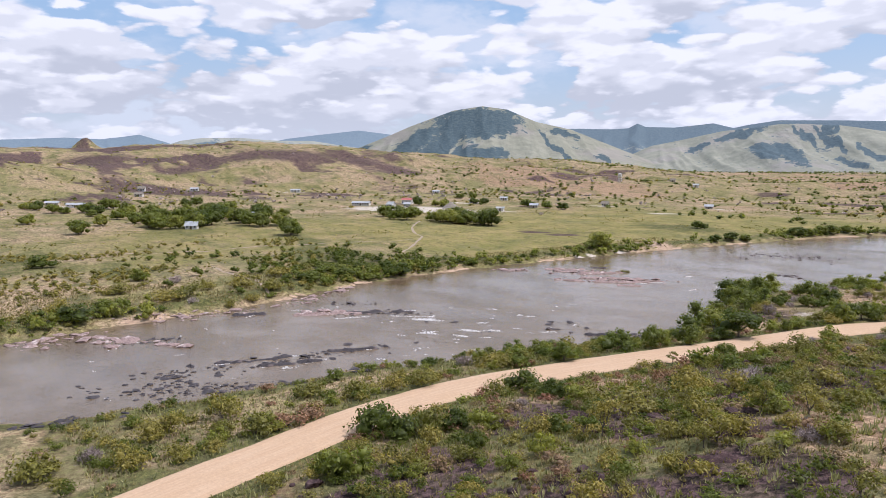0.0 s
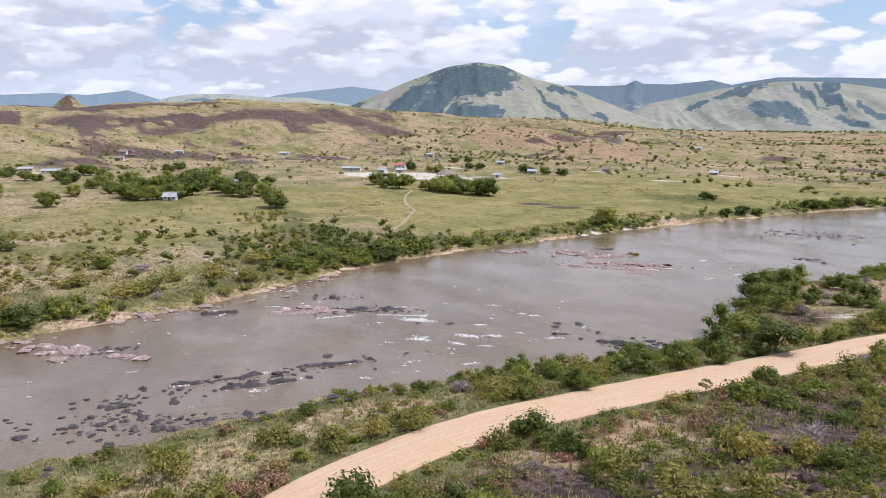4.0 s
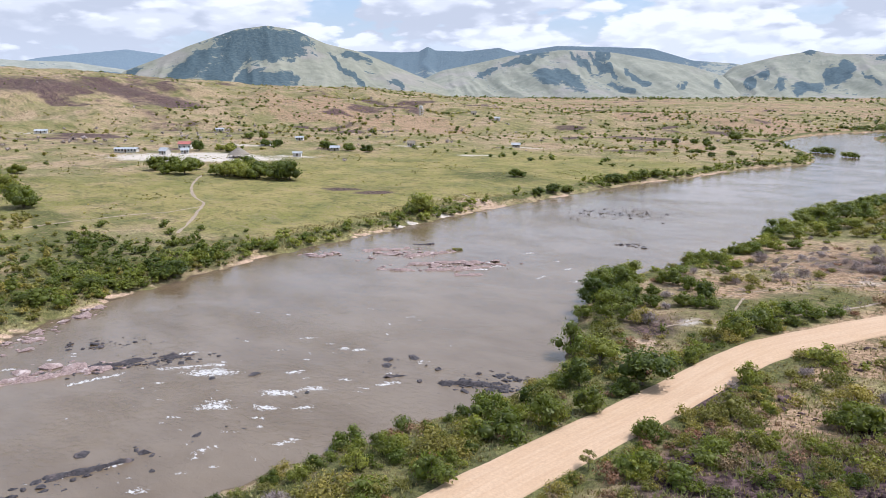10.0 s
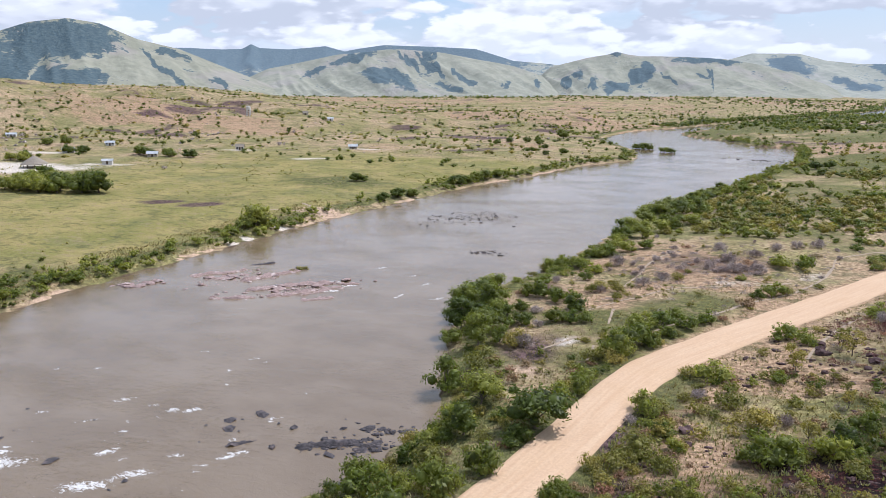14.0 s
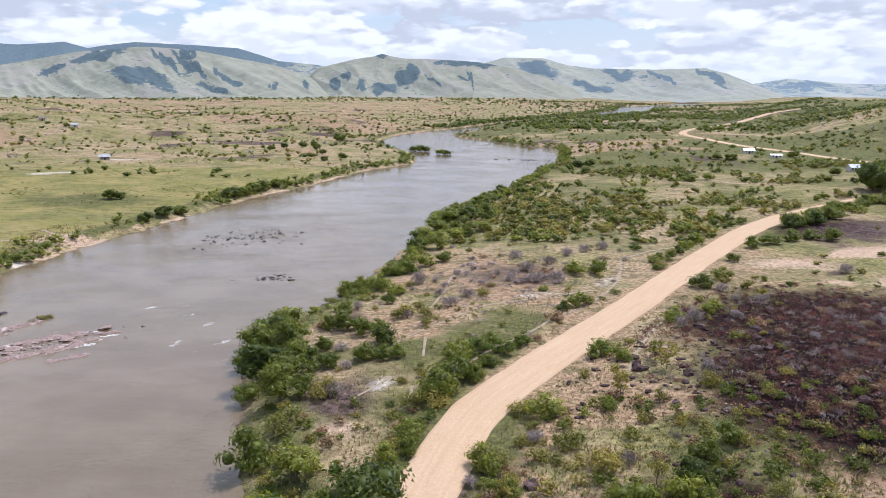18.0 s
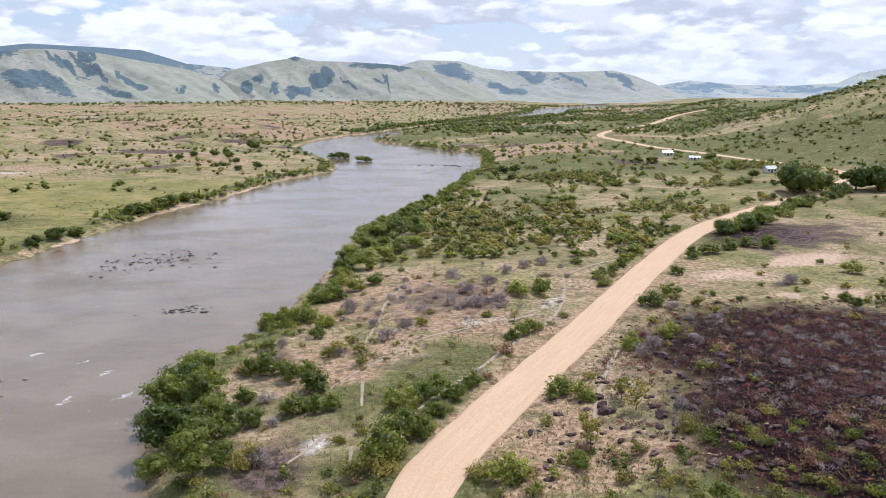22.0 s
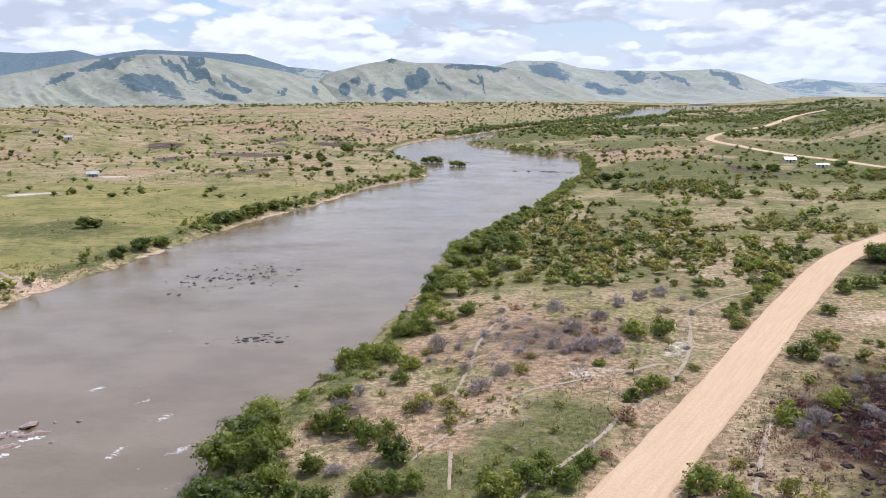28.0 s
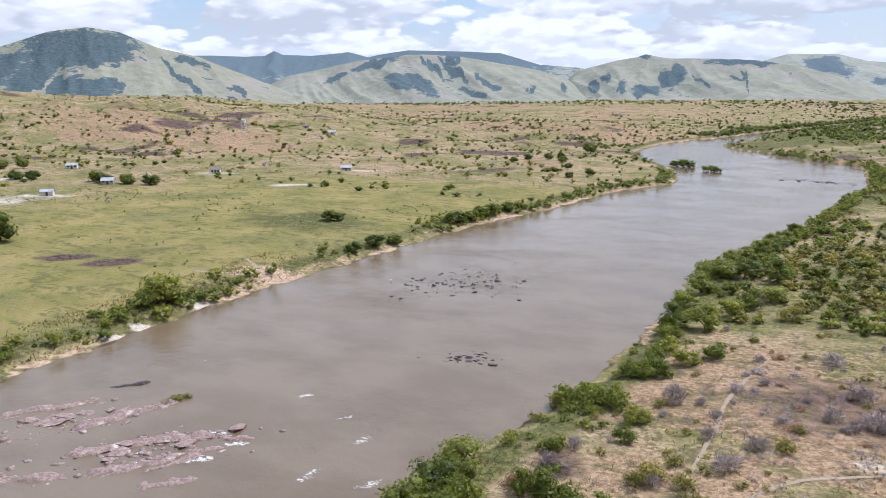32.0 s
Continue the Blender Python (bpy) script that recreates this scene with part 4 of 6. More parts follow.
    for i in range(lobes):
        bumpy = 1 + rng.uniform(-0.18, 0.18, len(net_v))[:, None]
        vs.append(c[i] + net_v * bumpy * r[i] * core * np.array([1, 1, flat]))
        ts.append(net_t + at)
        at += len(net_v)
    return np.vstack(vs), Q, np.vstack(ts), c, r


def tube(points, radii, sides=6):
    p, n = np.array(points, float), len(points)
    V = []
    for i in range(n):
        w_ = p[min(i + 1, n - 1)] - p[max(i - 1, 0)]
        w_ = w_ / (np.linalg.norm(w_) + 1e-9)
        s = np.cross(w_, (0.3, 0.9, 0.1))
        s /= np.linalg.norm(s)
        u = np.cross(w_, s)
        for k in range(sides):
            a = 2 * math.pi * k / sides
            V.append(p[i] + radii[i] * (math.cos(a) * s + math.sin(a) * u))
    Q = [(i * sides + k, i * sides + (k + 1) % sides, (i + 1) * sides + (k + 1) % sides, (i + 1) * sides + k) for i in range(n - 1) for k in range(sides)]
    return np.array(V), np.array(Q)


def join_arrays(items):
    vs, qs, at = [], [], 0
    for v, q in items:
        vs.append(v)
        qs.append(q + at)
        at += len(v)
    return np.vstack(vs), np.vstack(qs)


def stem_arrays(seed, centres, thick, stems=1):
    """A tapered trunk, or a few stems, with a limb to each lobe of the crown."""
    rng = np.random.RandomState(seed)
    items = []
    fork = np.array([centres[:, 0].mean() * 0.4, centres[:, 1].mean() * 0.4, centres[:, 2].min() * 0.55])
    feet = [np.array([rng.uniform(-0.25, 0.25) * (stems > 1), rng.uniform(-0.25, 0.25) * (stems > 1), -0.35]) for _ in range(stems)]
    for foot in feet:
        items.append(tube([foot, foot * 0.4 + fork * 0.5 + rng.normal(scale=0.06, size=3), fork], [thick * 1.25, thick * 0.9, thick * 0.7], 5))
    for c in centres[:6]:
        mid = (fork + c) / 2 + rng.normal(scale=0.12, size=3)
        items.append(tube([fork, mid, c], [thick * 0.55, thick * 0.4, thick * 0.15], 4))
    return join_arrays(items)


def twig_arrays(seed, radius, height, count):
    """A leafless shrub: fine twigs that fork upwards from one foot."""
    rng = np.random.RandomState(seed)
    boughs = [(rng.uniform(0, 2 * math.pi), rng.uniform(0.35, 1.0), rng.uniform(0.6, 1.0)) for _ in range(9)]
    V, T = [], []
    for _ in range(count):
        a, q, h = boughs[rng.randint(len(boughs))]
        a, q = a + rng.normal() * 0.35, min(1.0, q * rng.uniform(0.3, 1.1))
        start = np.array([math.cos(a) * q * radius * 0.8, math.sin(a) * q * radius * 0.8, height * h * (0.15 + 0.6 * rng.rand()) * (1 - 0.4 * q * q)])
        way = np.array([math.cos(a) * q, math.sin(a) * q, 0.9]) + rng.normal(scale=0.75, size=3)
        tip = start + way / np.linalg.norm(way) * rng.uniform(0.22, 0.5) * radius * 0.75
        tip[2] = max(tip[2], 0.05)
        side = np.cross(tip - start, rng.normal(size=3))
        side *= rng.uniform(0.012, 0.032) / (np.linalg.norm(side) + 1e-9)
        k = len(V)
        mid = (start + tip) / 2 + rng.normal(scale=0.06, size=3)
        V += [start - side, start + side, mid + side * 0.8, mid - side * 0.8, tip]
        T += [(k, k + 1, k + 2), (k, k + 2, k + 3), (k + 3, k + 2, k + 4)]
    return np.array(V), np.array(T)


def empty_at(name, m):
    ob = new(name)
    ob.empty_display_size = 0.3
    ob.matrix_world = m
    return ob


def part(name, me, parent, label=""):
    ob = new(name, me)
    ob.parent = parent
    return tagged(ob, label)


SPECIES = {}


def species(key, name, mat, radius, height, lift, lobes, count, size, thick, stems, label, category, group, variants=3, flat=0.8, core=0.74):
    made = []
    for v in range(variants):
        seed = 1000 + 37 * len(SPECIES) + v
        V, Q, T, c, _ = crown_arrays(seed, radius, height, lift, lobes, count, size, flat=flat, core=core)
        crown = mesh_of(f"{name}_crown", V, Q, T, mat)
        sv, sq = stem_arrays(seed, c, thick, stems)
        made.append((crown, mesh_of(f"{name}_stem", sv, sq, mat=BARK, shade=True)))
    SPECIES[key] = (name, made, label, category, group, "trunk" if stems == 1 else "stem")


species("tree_dark", "tree", LEAF_DARK, 2.7, 5.4, 1.2, 14, 1050, 0.40, 0.16, 1, "dark green leafy tree on the river bank", "tree", "trees of the east bank", core=0.66)
species("tree_green", "tree", LEAF_GREEN, 2.3, 4.4, 0.8, 12, 860, 0.38, 0.13, 1, "fresh green leafy tree on the river bank", "tree", "trees of the east bank", core=0.62)
species("shrub_green", "shrub", LEAF_GREEN, 1.8, 2.5, 0.3, 10, 600, 0.32, 0.06, 3, "leafy green shrub growing in dry grass", "shrub", "shrubs by the road", core=0.6)
species("shrub_dark", "bush", LEAF_DARK, 2.0, 2.7, 0.3, 11, 620, 0.33, 0.06, 3, "dense dark green bush beside the road", "bush", "bushes by the road", core=0.62)
species("shrub_olive", "bush", LEAF_OLIVE, 1.9, 2.2, 0.3, 10, 620, 0.28, 0.06, 3, "thin olive bush with yellowing leaves", "bush", "bushes by the road", core=0.38)
species("shrub_rust", "shrub", LEAF_RUST, 1.4, 1.3, 0.15, 7, 480, 0.26, 0.05, 3, "withered rust-brown shrub in scorched grass", "shrub", "shrubs by the road", core=0.3)
bare_made = []
for v in range(3):
    tv, tt = twig_arrays(2000 + v, 1.7, 2.0, 620)
    sv, sq = stem_arrays(2100 + v, np.array([(0.9, 0.2, 1.2), (-0.8, 0.5, 1.1), (0.1, -0.9, 1.3), (-0.3, 0.1, 1.5)]), 0.05, 3)
    bare_made.append((mesh_of("twig_crown", tv, None, tt, TWIG_GREY), mesh_of("twig_stem", sv, sq, mat=BARK, shade=True)))
SPECIES["bare"] = ("bare_shrub", bare_made, "leafless grey shrub of fine dry twigs", "shrub", "leafless shrubs", "stem")
burnt_made = []
for v in range(3):
    tv, tt = twig_arrays(2200 + v, 1.7, 1.6, 560)
    burnt_made.append((mesh_of("burnt_crown", tv, None, tt, TWIG_BURNT), bare_made[v][1]))
SPECIES["burnt"] = ("burnt_shrub", burnt_made, "charred leafless shrub in the burnt ground", "shrub", "burnt shrubs", "stem")
# slim tree with an open, flat crown
species("slim", "slim_tree", LEAF_OLIVE, 1.3, 3.6, 1.2, 8, 420, 0.30, 0.07, 1, "slim crooked savanna tree with an open crown", "tree", "savanna trees", 2, 0.7, 0.3)
species("mango", "shade_tree", LEAF_DARK, 6.2, 9.0, 1.8, 17, 900, 1.0, 0.36, 1, "broad dark green shade tree in the village", "tree", "shade trees of the village", 3, 0.75)
species("mango_green", "shade_tree", LEAF_GREEN, 5.6, 7.8, 1.4, 15, 800, 0.95, 0.32, 1, "broad bright green shade tree in the village", "tree", "shade trees of the village", 2, 0.75)
PLANT_COUNT = dict.fromkeys(SPECIES, 0)


def plant(key, x, y, scale=1.0, squash=1.0, turn=None, z=None, label=""):
    name, made, text, category, group, foot = SPECIES[key]
    k = PLANT_COUNT[key]
    PLANT_COUNT[key] += 1
    crown, stem = made[k % len(made)]
    z = float(ground_z(np.array([x]), np.array([y]))[0]) if z is None else z
    turn = (k * 137.5) % 360 if turn is None else turn
    root = empty_at(name, Matrix.LocRotScale((x, y, z), Euler((0, 0, radians(turn))), (scale, scale, scale * squash)))
    tagged(root, label or text, category, group)
    part("crown", crown, root)
    part(foot, stem, root)
    return root


def scatter(rng, count, box, chance, gap=0.0):
    """Random places in a box, kept by chance(x, y), none nearer than gap to another."""
    xs, ys, cells = [], [], {}
    for _ in range(120):
        x, y = rng.uniform(box[0], box[1], 2000), rng.uniform(box[2], box[3], 2000)
        ok = rng.rand(2000) < chance(x, y)
        for px, py in zip(x[ok], y[ok]):
            if gap:
                cell = (int(px // gap), int(py // gap))
                if any((px - ox) ** 2 + (py - oy) ** 2 < gap * gap for i in (-1, 0, 1) for j in (-1, 0, 1) for ox, oy in cells.get((cell[0] + i, cell[1] + j), ())):
                    continue
                cells.setdefault(cell, []).append((px, py))
            xs.append(px)
            ys.append(py)
            if len(xs) >= count:
                return np.array(xs), np.array(ys)
    return np.array(xs), np.array(ys)


def off_road(x, y, gap=5.2):
    return np.abs(off_line(x, y, ROAD_PTS)) > gap


def set_out(keys, xs, ys, low, high, rng, squash=(0.8, 1.15)):
    zs = ground_z(xs, ys) if len(xs) else []
    for x, y, z in zip(xs, ys, zs):
        plant(keys[rng.randint(len(keys))], float(x), float(y), rng.uniform(low, high), rng.uniform(*squash), None, float(z))


# ---- plants one by one ----
rng = np.random.RandomState(11)
bank = lambda x, y: np.exp(-(((x - east(y)) - 4.0) / 3.0) ** 2) * ((x - east(y)) > 1.0) * off_road(x, y, 6.0)
GROVES = (
    # the clump of trees at the bend of the bank
    ("tree_green", [(-42.3, 113.8, 1.7), (-29.3, 87.6, 1.06), (-32.7, 93.8, 1.2), (-27.4, 79.3, 0.97), (-36.6, 103.1, 1.23)]),
    ("tree_dark", [(-41.8, 105.6, 1.26), (-42.0, 98.9, 1.29), (-35.9, 95.7, 1.41), (-41.7, 92.4, 1.06), (-35.6, 89.5, 1.33), (-37.5, 85.1, 1.4), (-31.5, 84.8, 1.24), (-37.2, 80.0, 0.98), (-31.0, 77.6, 1.29), (-41.6, 101.4, 1.11)]),
    # bushes between the clump and the footpath
    ("shrub_dark", [(-32.2, 109.0, 1.1), (-28.1, 108.5, 1.54), (-24.6, 105.1, 1.21), (-19.6, 100.7, 1.35), (-29.7, 98.2, 1.0), (-27.1, 90.2, 1.31), (-21.2, 92.9, 1.34)]),
    ("shrub_green", [(-22.1, 108.1, 1.17), (-32.1, 121.1, 0.99), (-18.1, 93.8, 1.22), (-15.7, 94.3, 1.03)]),
    ("bare", [(-26.3, 97.2, 1.1), (-23.6, 89.4, 0.97), (-29.6, 122.7, 1.16), (-31.3, 117.1, 1.12)]),
    ("shrub_olive", [(-24.4, 78.9, 1.22), (-23.2, 81.6, 0.82), (-11.1, 89.8, 0.36), (-10.4, 85.8, 0.56), (-13.1, 83.6, 0.42)]),
    ("shrub_rust", [(-34.2, 109.7, 1.08)]),
    # along the west side of the road
    ("shrub_green", [(-7.3, 95.3, 0.84), (-5.2, 93.2, 1.5), (-2.0, 95.3, 1.48), (2.3, 95.1, 1.24), (5.0, 100.1, 1.09), (16.6, 124.0, 1.39)]),
    ("shrub_dark", [(-0.6, 90.9, 0.93), (-4.6, 83.7, 1.64), (-6.5, 78.6, 1.7), (-2.4, 84.3, 1.03), (0.1, 98.7, 1.0), (0.5, 90.1, 0.63), (13.3, 120.1, 0.87)]),
    ("shrub_olive", [(-4.2, 88.8, 0.96), (-6.9, 75.1, 1.21), (18.9, 126.2, 0.85), (25.4, 133.8, 0.77), (38.8, 157.8, 1.27)]),
    ("shrub_rust", [(7.8, 102.9, 0.81), (11.2, 113.5, 1.33)]),
    # low bank north of the clump
    ("shrub_green", [(-30.0, 137.8, 1.4), (-27.8, 138.4, 1.47), (-33.1, 138.7, 1.33), (-35.6, 139.1, 1.48), (-28.1, 151.6, 1.3), (-25.8, 152.6, 1.31), (-23.2, 154.3, 1.47), (-23.2, 133.7, 1.36), (-23.6, 127.3, 0.91)]),
    ("shrub_olive", [(-37.5, 138.2, 1.06), (-38.4, 131.9, 0.83), (-18.4, 117.4, 1.13), (-14.2, 116.3, 0.9), (-13.5, 111.0, 0.75), (-19.5, 115.1, 0.89), (-16.0, 122.2, 0.77), (-3.7, 130.7, 0.94)]),
    ("bare", [(-9.5, 122.5, 1.67), (-17.7, 115.8, 1.1), (-19.4, 143.3, 1.64), (-15.3, 142.8, 0.89), (-12.9, 131.6, 1.03), (-7.0, 130.5, 1.36)]),
    # bank trees further up
    ("tree_green", [(-26.7, 200.1, 1.67), (-19.9, 182.9, 1.6), (-25.8, 181.2, 1.45), (-16.2, 193.3, 1.69), (-24.8, 212.7, 1.7), (-13.3, 201.9, 1.61), (-8.8, 206.7, 1.64), (-20.7, 226.2, 1.7), (-8.1, 226.2, 1.7), (-26.7, 175.0, 1.01)]),
    ("shrub_green", [(-20.3, 160.6, 1.61), (-24.1, 166.7, 1.67), (-25.6, 160.2, 1.21), (-16.5, 165.2, 1.49)]),
    ("tree_dark", [(-15.7, 228.8, 1.63)]),
    ("shrub_olive", [(-3.8, 193.7, 1.7)]),
    # the dry field
    ("shrub_green", [(36.4, 179.6, 1.07), (17.7, 150.3, 1.7), (22.4, 150.7, 1.51), (9.7, 134.3, 0.75)]),
    ("bare", [(21.9, 175.8, 1.7), (17.0, 170.1, 1.7), (26.8, 179.2, 1.7), (5.8, 151.8, 1.7), (7.9, 142.2, 1.7), (2.9, 166.7, 1.7), (1.9, 143.0, 1.48), (11.4, 159.5, 1.64), (13.2, 142.5, 1.48)]),
    ("slim", [(15.1, 131.6, 0.79), (23.0, 143.9, 0.77)]),
    ("shrub_olive", [(18.4, 127.5, 0.55)]),
    # along the east side of the road
    ("shrub_dark", [(59.3, 167.4, 1.04), (45.0, 141.2, 1.58), (69.1, 184.1, 1.38), (75.1, 188.8, 1.7), (82.3, 193.6, 1.7), (90.2, 197.9, 1.7), (94.9, 196.8, 1.7), (90.1, 218.2, 1.7), (98.9, 222.1, 1.7)]),
    ("shrub_green", [(51.4, 148.1, 1.34), (108.8, 228.1, 1.7), (33.6, 114.5, 1.58), (42.1, 119.5, 1.34), (18.7, 95.9, 1.59), (21.2, 93.3, 1.31), (17.3, 75.0, 0.8)]),
    ("bare", [(37.4, 112.7, 1.7), (34.1, 109.3, 1.27)]),
    ("shrub_olive", [(23.8, 100.6, 0.69), (15.2, 86.6, 0.6), (7.7, 74.8, 0.83), (5.5, 73.9, 1.01)]),
    ("slim", [(26.6, 91.6, 1.2), (19.6, 79.1, 1.05), (24.4, 75.4, 0.64), (25.6, 70.9, 0.7)]),
    # in and round the burn
    ("shrub_green", [(61.2, 148.1, 0.6), (42.2, 98.5, 0.61), (101.7, 164.8, 1.64)]),
    ("shrub_dark", [(64.9, 143.4, 0.45), (87.2, 141.8, 0.96), (87.7, 138.7, 0.94), (98.9, 174.9, 0.54)]),
    ("shrub_olive", [(38.7, 75.2, 0.9), (32.0, 80.2, 0.99), (43.1, 81.0, 0.88)]),
    ("shrub_rust", [(38.4, 80.2, 1.18), (36.4, 80.0, 0.8), (47.3, 107.9, 1.4), (65.8, 108.3, 1.06), (68.5, 123.9, 1.2)]),
    ("slim", [(113.3, 188.7, 0.87)]),
    ("bare", [(82.9, 157.0, 1.62), (49.0, 137.4, 1.43), (33.6, 86.7, 0.93)]),
    # the slope, north end
    ("shrub_olive", [(1.3, 59.5, 1.64), (1.5, 46.6, 1.69), (5.3, 44.1, 1.16), (-2.5, 41.2, 0.82), (7.7, 36.9, 1.13), (10.8, 64.3, 1.23), (14.9, 57.4, 1.34), (19.3, 34.4, 0.86), (22.8, 35.0, 0.84)]),
    ("shrub_green", [(6.3, 49.3, 0.73), (4.1, 33.4, 1.17), (8.7, 72.9, 1.7), (22.6, 52.2, 1.46), (25.5, 51.5, 0.88), (17.5, 74.5, 0.72)]),
    ("shrub_dark", [(-4.4, 32.4, 0.81), (17.0, 49.3, 1.7), (14.6, 48.0, 0.98), (24.6, 55.8, 1.16), (26.6, 59.7, 1.19), (30.5, 63.3, 1.06), (-3.9, 61.0, 0.89)]),
    ("slim", [(20.4, 54.6, 1.01), (27.6, 87.8, 1.45), (19.3, 80.1, 1.2), (25.5, 66.1, 0.73)]),
    ("bare", [(18.2, 59.8, 1.02), (7.5, 65.4, 1.02)]),
    # between bank and road, south
    ("tree_dark", [(-20.2, 45.6, 1.09), (-11.2, 48.3, 1.56)]),
    ("shrub_green", [(-24.3, 42.9, 1.42), (-23.1, 22.6, 1.59), (-11.1, 60.1, 1.17), (-9.7, 65.1, 1.46), (-7.0, 79.1, 1.7), (-19.3, 8.9, 1.67), (-29.2, 11.6, 1.24), (-37.0, 12.6, 1.52)]),
    ("tree_green", [(-21.6, 55.4, 1.32), (-29.5, 60.1, 1.38)]),
    ("shrub_dark", [(-19.2, 22.4, 1.7), (-16.0, 29.3, 1.49), (-13.1, 35.5, 1.27), (-12.1, 43.2, 1.16), (-28.1, 32.3, 1.22)]),
    ("shrub_olive", [(-9.9, 75.2, 1.2), (-24.8, 14.4, 1.32), (-21.4, 16.0, 1.29), (-22.3, 1.7, 1.53), (-21.9, -2.0, 1.13), (-24.2, 21.7, 1.17), (-26.6, 68.5, 1.7)]),
    ("bare", [(-23.0, 79.1, 1.64)]),
    # the slope, middle
    ("shrub_olive", [(-6.2, 14.4, 0.98), (1.1, 42.6, 1.31), (2.3, 22.6, 0.86)]),
    ("slim", [(-6.6, 21.8, 0.79)]),
    ("shrub_green", [(-1.1, 22.5, 1.7), (-4.9, 33.3, 1.02), (-0.6, 58.2, 1.32), (4.5, 29.4, 1.59), (4.3, 22.2, 1.32), (8.4, 36.9, 1.05), (4.2, 53.2, 0.92)]),
    ("shrub_rust", [(-3.2, 20.1, 1.29), (7.1, 28.7, 1.17)]),
    ("bare", [(-3.1, 54.9, 0.86)]),
    # the slope above the road
    ("shrub_dark", [(-12.4, -8.1, 1.61), (-3.1, -9.3, 1.08), (20.6, 1.8, 1.1)]),
    ("shrub_olive", [(-10.6, -13.2, 1.2), (5.5, -10.5, 1.7), (13.6, -13.0, 1.64), (11.5, 0.1, 1.45), (19.1, -8.8, 1.43), (24.0, -15.2, 0.98), (17.4, 1.4, 1.2), (22.0, 6.4, 1.18), (24.7, 8.7, 1.35)]),
    ("shrub_green", [(4.7, -11.7, 1.32), (-0.4, 21.5, 1.16), (29.6, -11.4, 1.0)]),
    ("shrub_rust", [(2.3, 7.0, 1.33), (-3.8, 32.6, 1.09), (-6.1, 13.7, 1.14), (0.3, 12.2, 0.82)]),
    ("bare", [(15.7, 7.9, 1.61)]),
    # the slope, south end
    ("slim", [(34.4, -13.9, 1.21), (18.6, -23.4, 1.29)]),
    ("shrub_olive", [(34.8, -17.8, 0.83), (34.4, -6.9, 1.06), (39.3, -19.1, 1.0), (11.3, -25.2, 1.05), (25.3, -22.1, 1.05), (30.9, -22.4, 1.22), (32.0, -20.1, 0.97), (10.5, -35.5, 0.83), (30.9, -28.3, 0.79), (-1.3, -30.7, 1.52), (36.6, -24.4, 0.71), (7.1, -37.9, 0.94), (25.0, -29.3, 0.67)]),
    ("shrub_green", [(2.6, -25.6, 1.22), (17.1, -30.0, 1.0), (17.1, -34.7, 0.81), (3.4, -44.5, 1.7), (1.4, -46.0, 1.06)]),
    ("shrub_dark", [(-0.8, -27.9, 1.11), (12.3, -23.0, 0.85), (-8.7, -34.7, 1.7), (-3.0, -34.2, 1.42)]),
    # bank and verge at the south end
    ("shrub_green", [(-21.9, 1.1, 1.7), (-27.4, 11.4, 1.03), (-25.2, 28.8, 1.7), (-23.3, 49.9, 1.53), (-33.0, -58.2, 0.96), (-18.8, -51.0, 0.88), (-17.0, -44.7, 0.9), (-36.0, -26.4, 0.91)]),
    ("shrub_olive", [(-27.4, 1.0, 1.7), (-24.9, 15.9, 1.7), (-21.8, 37.1, 1.7), (-19.2, -69.9, 1.7), (-15.8, -61.9, 1.24), (-25.6, -57.7, 1.23), (-16.3, -56.0, 0.96), (-29.0, -47.2, 1.56), (-17.2, -46.7, 1.59), (-30.6, -33.6, 1.48), (-24.0, -28.8, 1.22), (-21.7, -23.7, 1.23), (-21.2, -19.1, 1.49), (-26.4, -54.4, 1.19)]),
    ("bare", [(-30.8, -3.7, 1.31), (-21.1, -64.5, 1.22)]),
    ("shrub_rust", [(-16.3, -42.1, 1.7), (-19.0, -37.9, 1.7)]),
    # the far bank
    ("shrub_dark", [(-197.5, -51.3, 2.6), (-116.0, -47.1, 2.0), (-111.1, -54.3, 2.49), (-156.3, -30.3, 1.7), (-129.9, 11.7, 2.16), (-131.3, 25.0, 2.22), (-132.0, 44.7, 2.6), (-142.9, 24.8, 1.86)]),
    ("shrub_olive", [(-137.1, -39.2, 2.0), (-121.4, -32.0, 2.6), (-121.7, -25.5, 2.34), (-112.1, -17.7, 1.14), (-115.3, -10.9, 1.29), (-117.7, -56.5, 1.71), (-112.3, -44.7, 0.89), (-140.0, 7.4, 2.34), (-129.4, -9.2, 2.14), (-122.7, -2.6, 1.69), (-131.0, -17.6, 1.69)]),
    ("bare", [(-147.2, -22.0, 2.41), (-116.5, -26.2, 1.0)]),
    ("shrub_green", [(-131.4, 33.9, 2.6)]),
)
for key, spots in GROVES:
    for x, y, size in spots:
        gap = 4.3 + 0.6 * size - abs(float(off_line(x, y, ROAD_PTS)))
        if gap > 0:
            x += gap * (1 if float(off_line(x, y, ROAD_PTS)) > 0 else -1)
        plant(key, x, y, size * rng.uniform(0.92, 1.1), rng.uniform(0.82, 1.05) * min(1.0, 1.35 / size) if key[:4] == "tree" else rng.uniform(0.85, 1.2) * min(1.0, 1.5 / size))
# smaller ones between them
xs, ys = scatter(rng, 60, (-50, 40, 226, 300), bank, 2.2)
set_out(["tree_green", "tree_dark", "tree_green", "tree_green"], xs, ys, 0.6, 1.2, rng, (0.6, 0.95))
xs, ys = scatter(rng, 40, (-48, -10, -30, 62), lambda x, y: bank(x, y) * smooth(-34, 0, y), 2.2)
